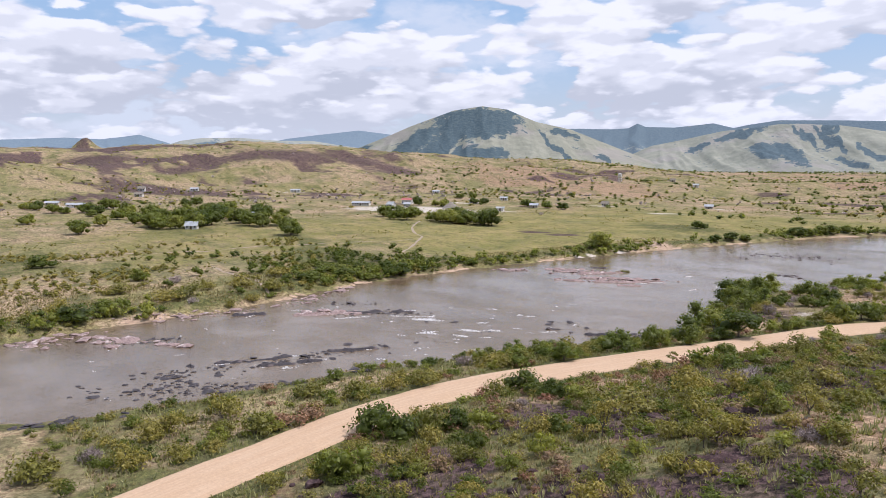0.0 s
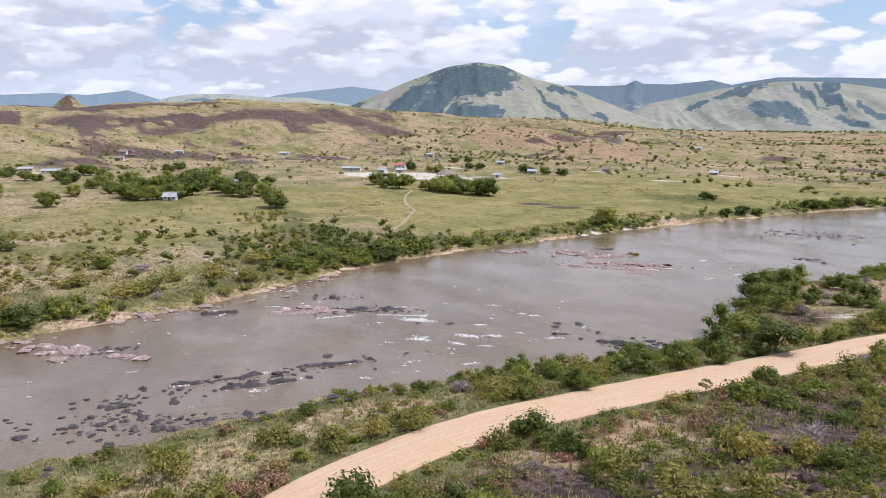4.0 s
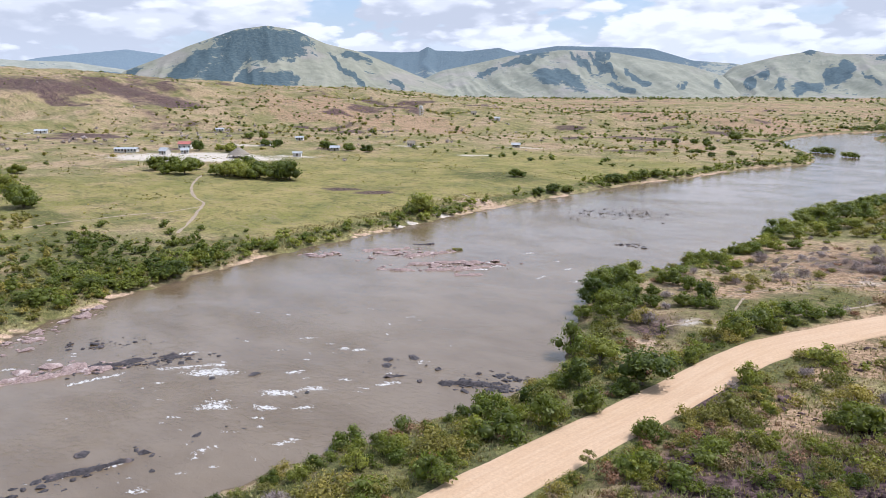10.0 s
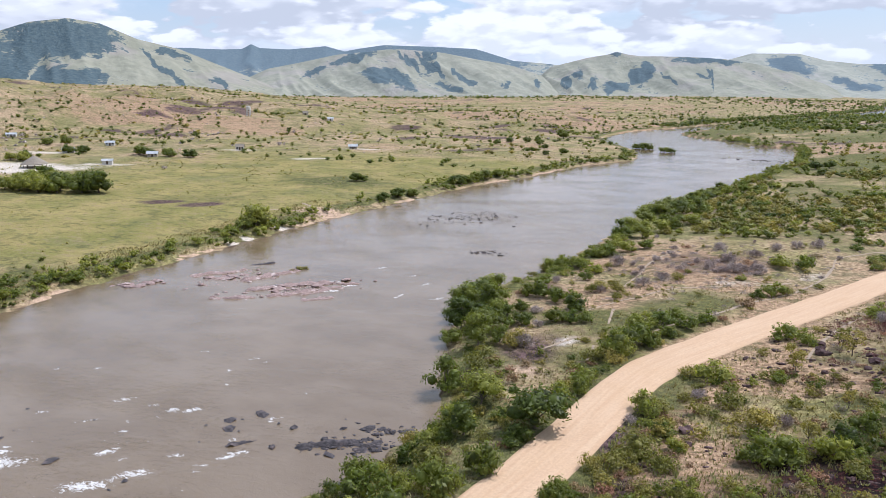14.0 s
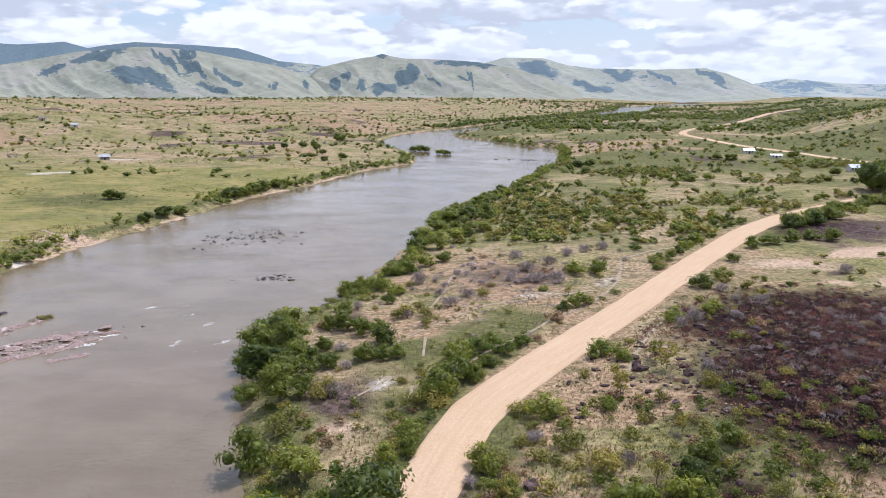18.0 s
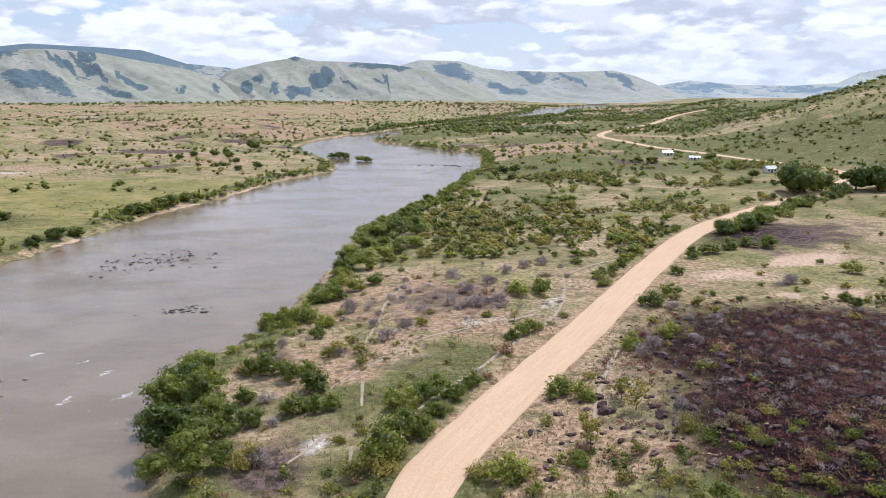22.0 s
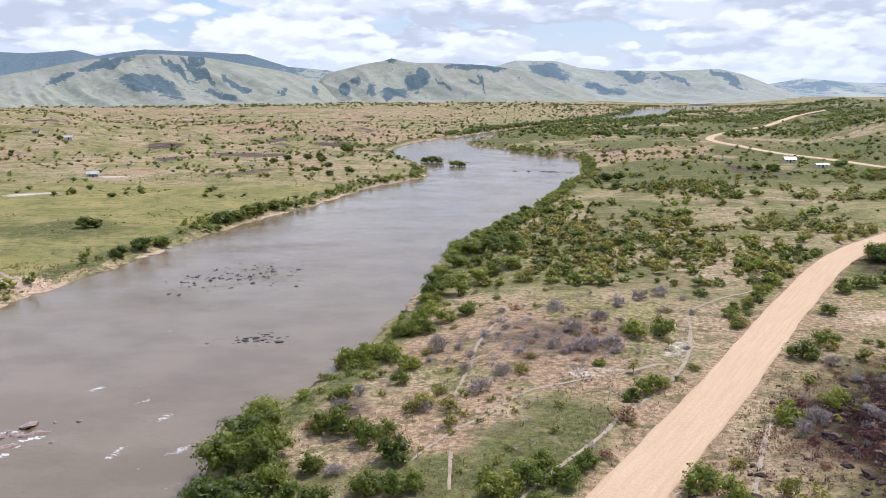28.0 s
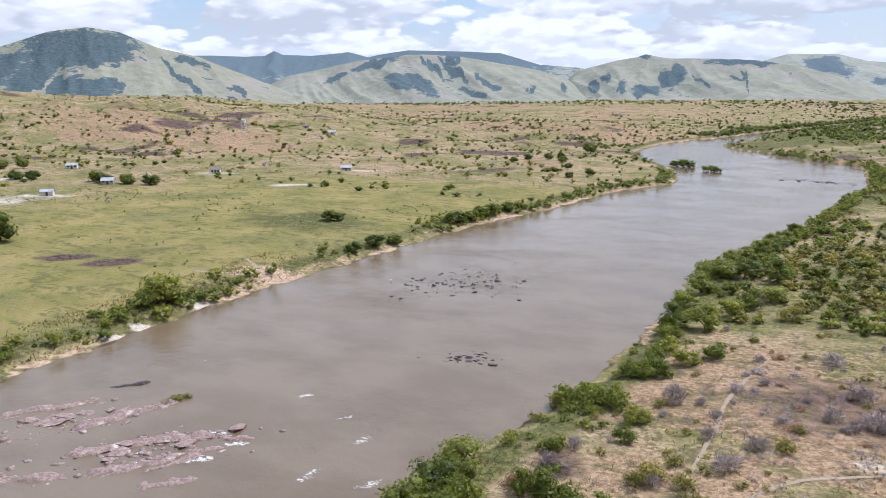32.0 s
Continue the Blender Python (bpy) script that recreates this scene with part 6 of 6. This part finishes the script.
black = heap(rng, 40, -51, -44, 14, 4.0, 60) + heap(rng, 30, -59, -26, 20, 4.0, 80) + heap(rng, 20, -61, -46, 4, 3) + heap(rng, 14, -35, 39, 7, 1.8, 25) + heap(rng, 16, -31, 46, 5, 1.4, 25) + heap(rng, 10, -45, 40, 10, 4, 25) + heap(rng, 26, -86, 200, 14, 8, 40) + heap(rng, 8, -86, 10, 9, 2, 55) + heap(rng, 10, -100, 11, 7, 2, 40) + heap(rng, 6, -60, 151, 4, 2) + heap(rng, 12, -66, 20, 16, 14) + heap(rng, 14, -88, -43, 6, 1.5, 85)
rocks("river_rock", BLACKS, heap(rng, 44, -39.5, -25, 2.0, 13, -8) + heap(rng, 26, -40.5, -65, 1.6, 6, -8), "black rock on the near shore of the river", "rocks in the river", rng, 0.3, 0.9, True)
rocks("river_rock", BLACKS, black, "wet black rock breaking the surface of the river", "rocks in the river", rng, 0.2, 0.95)
rocks("slab_rock", PINKS, heap(rng, 44, -109.5, -22, 1.8, 24, -8), "pinkish rock along the far shore", "granite slabs", rng, 0.3, 1.3, True)
pink = heap(rng, 12, -107, 99, 10, 2.2, 55) + heap(rng, 18, -86, 100, 10, 3.2, 45) + heap(rng, 16, -122, 86, 6, 2, 50) + heap(rng, 16, -93, 2, 7, 2.2, 50) + heap(rng, 20, -103, -62, 5, 6) + heap(rng, 18, -96, -52, 8, 3, 30) + heap(rng, 18, -108, -30, 2.5, 14, -5) + heap(rng, 16, -113, 2, 3, 8, 35) + heap(rng, 16, -88, -44, 8, 1.6, 40) + heap(rng, 14, -120, 16, 3, 7, 30)
rocks("slab_rock", PINKS, pink, "low pinkish granite slab at the water's edge", "granite slabs", rng, 0.35, 1.6, turn=48)
north = heap(rng, 26, 8, 470, 16, 4, -10) + heap(rng, 14, -60, 520, 16, 6, 30)
rocks("river_rock", BLACKS, north, "dark rock bar in the far reach of the river", "rocks in the far reach", rng, 0.5, 1.5)
bx, by = scatter(rng, 230, (0, 72, -60, 112), lambda x, y: (off_line(x, y, ROAD_PTS) > 7) * np.maximum.reduce([0.9 * (fbm(x, y, 12, 700) > 0.5) * blob(x, y, 32, 0, 34, 60), blob(x, y, 38, 84, 18, 18)]))
rocks("boulder", BROWNS, zip(bx, by), "dark brown boulder on the rocky slope", "boulders of the slope", rng, 0.25, 0.95, True)


def ledge(x0, y0, x1, y1, width, mat, seed, label, on_ground=False):
    """A low bar of bedrock in the water or on the slope: layered, cracked along its length."""
    long = math.hypot(x1 - x0, y1 - y0)
    u, v = np.meshgrid(np.arange(-1.5, long + 1.5, 0.28), np.arange(-width, width + 0.01, 0.24))
    off = 1.2 * (fbm(u, 0 * u, 4.0, seed + 3, 3) - 0.5) * width
    body = 1 - ((v - off) / (width * (0.45 + 0.75 * fbm(u, 9 + 0 * u, 3.0, seed + 5, 3)))) ** 2 - 2.2 * smooth(0.6, -1.5, u) - 2.2 * smooth(long - 0.6, long + 1.5, u)
    grain = fbm(u * 0.45 + 50, v * 1.5 + 50, 1.0, seed, 4, 0.6) + 0.45 * fbm(u * 0.2 + 50, v + 80, 1.0, seed + 8, 3, 0.6)
    z = (0.36 * np.clip(body, -1.4, 1) + 1.5 * (grain - 0.83)).clip(-0.7, 0.7)
    z = 0.6 * z + 0.4 * np.round(z / 0.16) * 0.16
    c, s = (x1 - x0) / long, (y1 - y0) / long
    gx_, gy_ = x0 + u * c - v * s, y0 + u * s + v * c
    z = z + ground_z(gx_, gy_) if on_ground else z
    me = mesh_of("rock_ledge", np.stack([gx_, gy_, z], -1).reshape(-1, 3), grid_faces(*u.shape), mat=mat)
    tagged(new("rock_ledge", me), label, "rock", "bedrock ledges of the slope" if on_ground else "bedrock ledges in the river")


PINK_LEDGE = "low pinkish granite ledge breaking the brown water"
BLACK_LEDGE = "low black ledge of wet bedrock in the rapids"
for k, spot in enumerate(((-116, 96, -108, 107, 1.7), (-102, 99, -95, 112, 1.8), (-95, 93, -86, 104, 1.8), (-86, 103, -75, 108, 1.3), (-87, 90, -77, 104, 2.2), (-99, 84, -90, 88, 1.6), (-79, 91, -74, 96, 1.2), (-95, -8, -90.5, 4, 1.8))):
    ledge(*spot, ROCK_PINK, 700 + 20 * k, PINK_LEDGE)
for k, spot in enumerate(((-64, -38, -60.5, -23, 1.1), (-60, -16, -56, -7, 0.9), (-57.5, -31, -54.5, -20, 1.0), (-91, 4, -83, 19, 1.4), (-40, 36.5, -31, 42, 1.3), (-104, -20, -101, -13, 1.2), (-49, 33, -46, 36, 0.7), (-110, 111, -106, 116, 0.8))):
    ledge(*spot, ROCK_BLACK, 900 + 20 * k, BLACK_LEDGE)


for k, spot in enumerate(((4.5, -19.5, 11, -16, 1.6), (10, -17.5, 17.5, -13.6, 1.5), (14, -22, 20.5, -19.5, 1.5), (20, -20, 24, -17.6, 1.2), (28, -22, 33.5, -18.6, 1.6), (1, -25, 4.5, -23, 1.2), (30, -28, 34.5, -25.5, 1.4), (24.5, -26.5, 27.5, -25, 0.9), (8, 22, 12, 27, 1.6), (16, 30, 21, 33, 1.6))):
    ledge(*spot, ROCK_BROWN, 1300 + 20 * k, "maroon-brown bedrock outcrop on the slope", True)


def rubble(name, label, mat, xs, ys, low, high, rng, on_ground):
    """Small stones in one mesh."""
    bm = bmesh.new()
    bmesh.ops.create_icosphere(bm, subdivisions=1, radius=1.0)
    V0 = np.array([v.co[:] for v in bm.verts])
    T0 = np.array([[v.index for v in f.verts] for f in bm.faces])
    bm.free()
    n = len(xs)
    s = low + (high - low) * rng.rand(n) ** 2.5
    z = ground_z(xs, ys) + 0.05 * s if on_ground else rng.uniform(-0.15, 0.02, n)
    a = rng.uniform(0, 6.28, n)
    V = V0[None] * (1 + rng.uniform(-0.3, 0.3, (n, len(V0), 1))) * np.stack([s * rng.uniform(0.8, 1.8, n), s, s * rng.uniform(0.2, 0.5, n)], -1)[:, None]
    W = np.stack([V[..., 0] * np.cos(a)[:, None] - V[..., 1] * np.sin(a)[:, None] + xs[:, None], V[..., 0] * np.sin(a)[:, None] + V[..., 1] * np.cos(a)[:, None] + ys[:, None], V[..., 2] + z[:, None]], -1)
    T = T0[None] + (np.arange(n) * len(V0))[:, None, None]
    tagged(new(name, mesh_of(name, W.reshape(-1, 3), None, T.reshape(-1, 3), mat)), label, "rocks", kind="stuff")


def many(rng, heaps):
    p = np.array([q for h in heaps for q in heap(rng, *h)])
    return p[:, 0], p[:, 1]


xs, ys = many(rng, [(120, -104, 98, 12, 3.0, 55), (200, -85, 100, 11, 4.2, 45), (50, -122, 86, 6, 2, 50), (50, -93, 2, 7, 2.2, 50), (60, -103, -62, 5, 6), (60, -108, -30, 2.5, 16, -5), (50, -114, 4, 3, 9, 35), (40, -122, 18, 3, 8, 30)])
rubble("rock_rubble", "broken pink granite in the shallows", ROCK_PINK, xs, ys, 0.15, 0.75, rng, False)
xs, ys = many(rng, [(380, -51, -44, 15, 4.2, 60), (300, -59, -26, 22, 3.0, 80), (60, -88, -43, 7, 2, 85), (260, -34, 40, 7, 2.2, 25), (60, -31, 46, 5, 1.6, 25), (220, -87, 9, 11, 2.6, 62), (420, -84, 202, 20, 12, 40), (60, -60, 151, 5, 3, 20), (60, -101, 11, 8, 2.4, 40), (80, 8, 470, 18, 4, -10)])
rubble("rock_rubble", "small black stones breaking the river surface", ROCK_BLACK, xs, ys, 0.10, 0.55, rng, False)
xs, ys = scatter(rng, 3000, (0, 108, -62, 140), lambda x, y: (off_line(x, y, ROAD_PTS) > 6) * np.maximum.reduce([0.9 * (fbm(x, y, 12, 700) > 0.48) * blob(x, y, 32, 0, 36, 60), blob(x, y, 38, 84, 20, 20), 1.2 * blob(x, y, 72, 102, 34, 34)]))
rubble("rock_rubble", "dark stones strewn over the rocky slope", ROCK_BROWN, xs, ys, 0.12, 0.62, rng, True)
for x, y, s in ((-76, 524, 3.0), (-71, 522, 2.4), (-81, 527, 2.2), (-57, 501, 2.4), (-52, 500, 1.9), (17, 411, 1.5), (20, 413, 1.2), (-95.6, 112.8, 0.75), (-94.6, 114.2, 0.6), (-96.6, 111.4, 0.6)):
    plant("shrub_dark" if y > 200 else "shrub_olive", x, y, s, 0.8, None, -0.2, "bush growing on rocks in the middle of the river")

# ---- buildings ----
WHITE, CREAM = plain("white_wash", (0.58, 0.55, 0.50), 0.8, 0.8, 0.2), plain("cream_wall", (0.46, 0.39, 0.30), 0.85, 0.8, 0.3)
SHEET, RED_SHEET = plain("zinc_roof", (0.50, 0.50, 0.49), 0.4, 0.5, 0.25, 0.3), plain("red_roof", (0.48, 0.16, 0.13), 0.55, 0.5, 0.25)
THATCH, DARK_WOOD = plain("thatch", (0.26, 0.22, 0.17), 0.95, 2.0, 0.35), plain("dark_door", (0.10, 0.07, 0.05), 0.7, 3.0, 0.3)
GLASS = plain("window_dark", (0.05, 0.06, 0.07), 0.15, 2.0, 0.3)
CONCRETE = plain("concrete", (0.58, 0.56, 0.53), 0.9, 1.5, 0.25)


def box(bm, x0, y0, z0, x1, y1, z1):
    v = [bm.verts.new(p) for p in ((x0, y0, z0), (x1, y0, z0), (x1, y1, z0), (x0, y1, z0), (x0, y0, z1), (x1, y0, z1), (x1, y1, z1), (x0, y1, z1))]
    for f in ((3, 2, 1, 0), (4, 5, 6, 7), (0, 1, 5, 4), (1, 2, 6, 5), (2, 3, 7, 6), (3, 0, 4, 7)):
        bm.faces.new([v[i] for i in f])


def solid(name, build, mat, parent, label=""):
    bm = bmesh.new()
    build(bm)
    me = bpy.data.meshes.new(name)
    bm.to_mesh(me)
    bm.free()
    me.materials.append(mat)
    return part(name, me, parent, label)


def house(x, y, turn, length, depth, height, wall, roof, label, pitch=0.28, windows=3):
    """A single-storey house: walls, gabled roof with eaves, doors and windows."""
    z = float(ground_z(np.array([x]), np.array([y]))[0])
    root = tagged(empty_at("house", pose(x, y, z, 0, 0, turn)), label, "house", "village houses")
    L, D, H, rise = length * 0.36, depth * 0.38, height * 0.8, depth * 0.76 * pitch

    def walls(bm):
        t = 0.18
        box(bm, -L, -D, -0.4, L, -D + t, H)
        box(bm, -L, D - t, -0.4, L, D, H)
        for s in (-1, 1):
            a, b = (s * L - t, s * L) if s > 0 else (-L, -L + t)
            box(bm, a, -D + t, -0.4, b, D - t, H)
            v = [bm.verts.new(p) for p in ((a, -D + t, H), (b, -D + t, H), (b, D - t, H), (a, D - t, H), (a, 0, H + rise - 0.05), (b, 0, H + rise - 0.05))]
            for f in ((0, 1, 5, 4), (2, 3, 4, 5), (0, 4, 3), (1, 2, 5)):
                bm.faces.new([v[i] for i in f])

    solid("wall", walls, wall, root)

    def cover(bm):
        e, t = 0.5, 0.12
        for s in (-1, 1):
            y1, z1 = s * (D + e), H - e * rise / D
            v = [bm.verts.new(p) for p in ((-L - e, 0, H + rise), (L + e, 0, H + rise), (L + e, y1, z1), (-L - e, y1, z1), (-L - e, 0, H + rise + t), (L + e, 0, H + rise + t), (L + e, y1, z1 + t), (-L - e, y1, z1 + t))]
            for f in ((3, 2, 1, 0), (4, 5, 6, 7), (0, 1, 5, 4), (1, 2, 6, 5), (2, 3, 7, 6), (3, 0, 4, 7)):
                bm.faces.new([v[i] for i in f])

    solid("roof", cover, roof, root)
    solid("door", lambda bm: box(bm, -0.5, -D - 0.05, 0, 0.5, -D + 0.02, 2.0), DARK_WOOD, root)
    for k in range(windows):
        cx = -L + (k + 0.5) * 2 * L / windows
        if abs(cx) > 1.3:
            for s in (-1, 1):
                solid("window", lambda bm: box(bm, cx - 0.5, s * D - 0.04, 0.95, cx + 0.5, s * D + 0.04, 1.9), GLASS, root)
    return root


house(-406.5, 181, 39, 19, 6, 2.6, WHITE, SHEET, "long low white building with a bright sheet-metal roof", 0.18, 7)
house(-395, 215, 39, 11, 7, 4.2, WHITE, RED_SHEET, "white village building with a red roof", 0.25, 4)
house(-378, 190, 20, 7, 6, 3.0, WHITE, SHEET, "small white house with a bright roof", 0.35, 3)
house(-372, 200, 55, 6, 5, 2.8, WHITE, SHEET, "small white house by the sandy yard", 0.3, 3)
house(-315, 241, 38, 7, 4, 2.6, WHITE, SHEET, "small white house beside bare ground", 0.25, 2)
house(-322, 279, 38, 8, 5, 2.6, CREAM, SHEET, "cream house half hidden under trees", 0.3, 3)
house(-308, 340, 35, 7, 5, 3.0, WHITE, THATCH, "lone white house with a grey roof", 0.4, 3)
house(-398, 314, 40, 8, 5, 2.8, WHITE, SHEET, "white house on the edge of the village", 0.25, 3)
house(-380, 268, 40, 9, 5, 2.8, WHITE, SHEET, "white house behind the sandy yard", 0.25, 3)
house(-503, 316, 45, 9, 5, 2.6, WHITE, SHEET, "far white house on bare sand", 0.25, 3)
house(-302, 26, 60, 8, 6, 2.6, WHITE, SHEET, "white-roofed house under shade trees", 0.4, 3)
house(-349, 77, 55, 6, 5, 2.6, CREAM, SHEET, "small house among shade trees", 0.3, 2)
house(-595, 66, 60, 8, 6, 3.2, WHITE, THATCH, "thatched house on the hill foot", 0.4, 3)
house(-546, 53, 60, 9, 5, 2.6, WHITE, THATCH, "white house with a grey roof on bare ground", 0.35, 3)
house(-618, 118, 55, 10, 5, 3.0, WHITE, SHEET, "white house below the western hill", 0.25, 3)
house(-570, 199, 55, 12, 5, 2.8, WHITE, SHEET, "far white house with bright roof", 0.25, 3)
house(-467, -4, 60, 16, 5, 2.6, WHITE, SHEET, "long white house on pale sand", 0.25, 4)
house(-484, -16, 60, 12, 5, 2.6, CREAM, SHEET, "cream house on pale sand", 0.25, 3)
house(-414, 563, 30, 7, 5, 3.0, CREAM, THATCH, "far house on the open plain", 0.4, 2)
house(-371, 543, 30, 7, 5, 3.0, WHITE, SHEET, "far white house on the open plain", 0.3, 2)
house(-250, 388, 30, 8, 5, 2.6, CREAM, SHEET, "small house among bushes on the plain", 0.3, 2)
house(177, 377, 15, 8, 5, 2.8, WHITE, SHEET, "white roadside house with a bright metal roof", 0.35, 3)
house(154, 481, 5, 9, 5, 2.8, WHITE, SHEET, "small white roadside house with a metal roof", 0.3, 3)
house(163, 454, 5, 9, 4, 2.4, WHITE, SHEET, "low roadside shelter with a metal roof", 0.2, 3)


def round_hut(x, y, radius, label):
    z = float(ground_z(np.array([x]), np.array([y]))[0])
    root = tagged(empty_at("round_hut", pose(x, y, z)), label, "hut")

    def cone(bm):
        tip = bm.verts.new((0, 0, 6.4))
        rings = [[bm.verts.new((math.cos(a) * r, math.sin(a) * r, h)) for a in (2 * math.pi * k / 20 for k in range(20))] for r, h in ((radius * 0.45, 4.6), (radius, 2.1), (radius * 0.97, 1.85))]
        for k in range(20):
            j = (k + 1) % 20
            bm.faces.new((rings[0][k], rings[0][j], tip))
            bm.faces.new((rings[1][k], rings[1][j], rings[0][j], rings[0][k]))
            bm.faces.new((rings[2][k], rings[2][j], rings[1][j], rings[1][k]))

    solid("roof", cone, THATCH, root)
    for k in range(10):
        a = 2 * math.pi * k / 10
        px, py = math.cos(a) * radius * 0.85, math.sin(a) * radius * 0.85
        solid("post", lambda bm: box(bm, px - 0.1, py - 0.1, -0.3, px + 0.1, py + 0.1, 2.4), DARK_WOOD, root)


round_hut(-334, 212, 6.5, "round open hut with a conical thatched roof")


def water_tower(x, y):
    z = float(ground_z(np.array([x]), np.array([y]))[0])
    root = tagged(empty_at("water_tower", pose(x, y, z, 0, 0, 20)), "pale concrete water tower on open grassland", "water tower")
    for sx in (-1, 1):
        for sy in (-1, 1):
            solid("leg", lambda bm: box(bm, sx * 1.5 - 0.2, sy * 1.5 - 0.2, -0.5, sx * 1.5 + 0.2, sy * 1.5 + 0.2, 6.5), CONCRETE, root)
    for h in (2.2, 4.4):
        for s in (-1, 1):
            solid("brace", lambda bm: box(bm, -1.3, s * 1.5 - 0.12, h - 0.15, 1.3, s * 1.5 + 0.12, h + 0.15), CONCRETE, root)
            solid("brace", lambda bm: box(bm, s * 1.5 - 0.12, -1.3, h - 0.15, s * 1.5 + 0.12, 1.3, h + 0.15), CONCRETE, root)

    def tank(bm):
        bmesh.ops.create_cone(bm, cap_ends=True, segments=20, radius1=2.1, radius2=2.0, depth=2.8, matrix=Matrix.Translation((0, 0, 8.05)))

    solid("tank", tank, WHITE, root)
    solid("platform", lambda bm: box(bm, -2.2, -2.2, 6.4, 2.2, 2.2, 6.66), CONCRETE, root)
    solid("lid", lambda bm: bmesh.ops.create_cone(bm, cap_ends=True, segments=20, radius1=2.15, radius2=0.4, depth=0.6, matrix=Matrix.Translation((0, 0, 9.75))), CONCRETE, root)


water_tower(-453, 524)

# ---- shade trees of the village ----
rng = np.random.RandomState(51)
spots = [(-296, 143), (-290, 148), (-308, 152), (-302, 160), (-313, 148)]
spots += [(-279, 158), (-270, 158), (-262, 160), (-254, 163), (-246, 168), (-240, 173), (-268, 166), (-258, 170), (-250, 175), (-278, 168), (-272, 174), (-262, 178), (-285, 176), (-289, 184)]
spots += [(-378, 214), (-368, 222), (-362, 227), (-358, 222), (-429, 290), (-420, 296), (-379, 267), (-372, 272), (-338, 283), (-332, 282), (-326, 282), (-318, 284), (-313, 282), (-303, 290)]
spots += [(-316, 8), (-308, 12), (-304, 18), (-309, 29), (-314, 40), (-322, 15), (-325, 26), (-330, 36), (-340, 20), (-338, 46), (-350, 30), (-360, 42), (-369, 4), (-384, 26), (-390, 44), (-372, 56), (-350, 58), (-302, 56), (-296, 60), (-330, 60), (-318, 54), (-404, 0), (-398, 64), (-382, 70), (-395, 97), (-253, 57), (-258, 60), (-420, 20), (-460, 75), (-440, 60), (-410, 84)]
gx2, gy2 = scatter(rng, 36, (-470, -290, -50, 110), lambda x, y: np.maximum(blob(x, y, -350, 35, 50, 45), 0.5 * blob(x, y, -420, -5, 50, 25)), 7)
spots += list(zip(gx2, gy2))
for x, y in spots:
    small = y > 200 or x < -380
    plant("mango" if rng.rand() < 0.62 else "mango_green", x + rng.normal(), y + rng.normal(), rng.uniform(0.6, 0.9) if small else rng.uniform(0.85, 1.15), rng.uniform(0.9, 1.2))
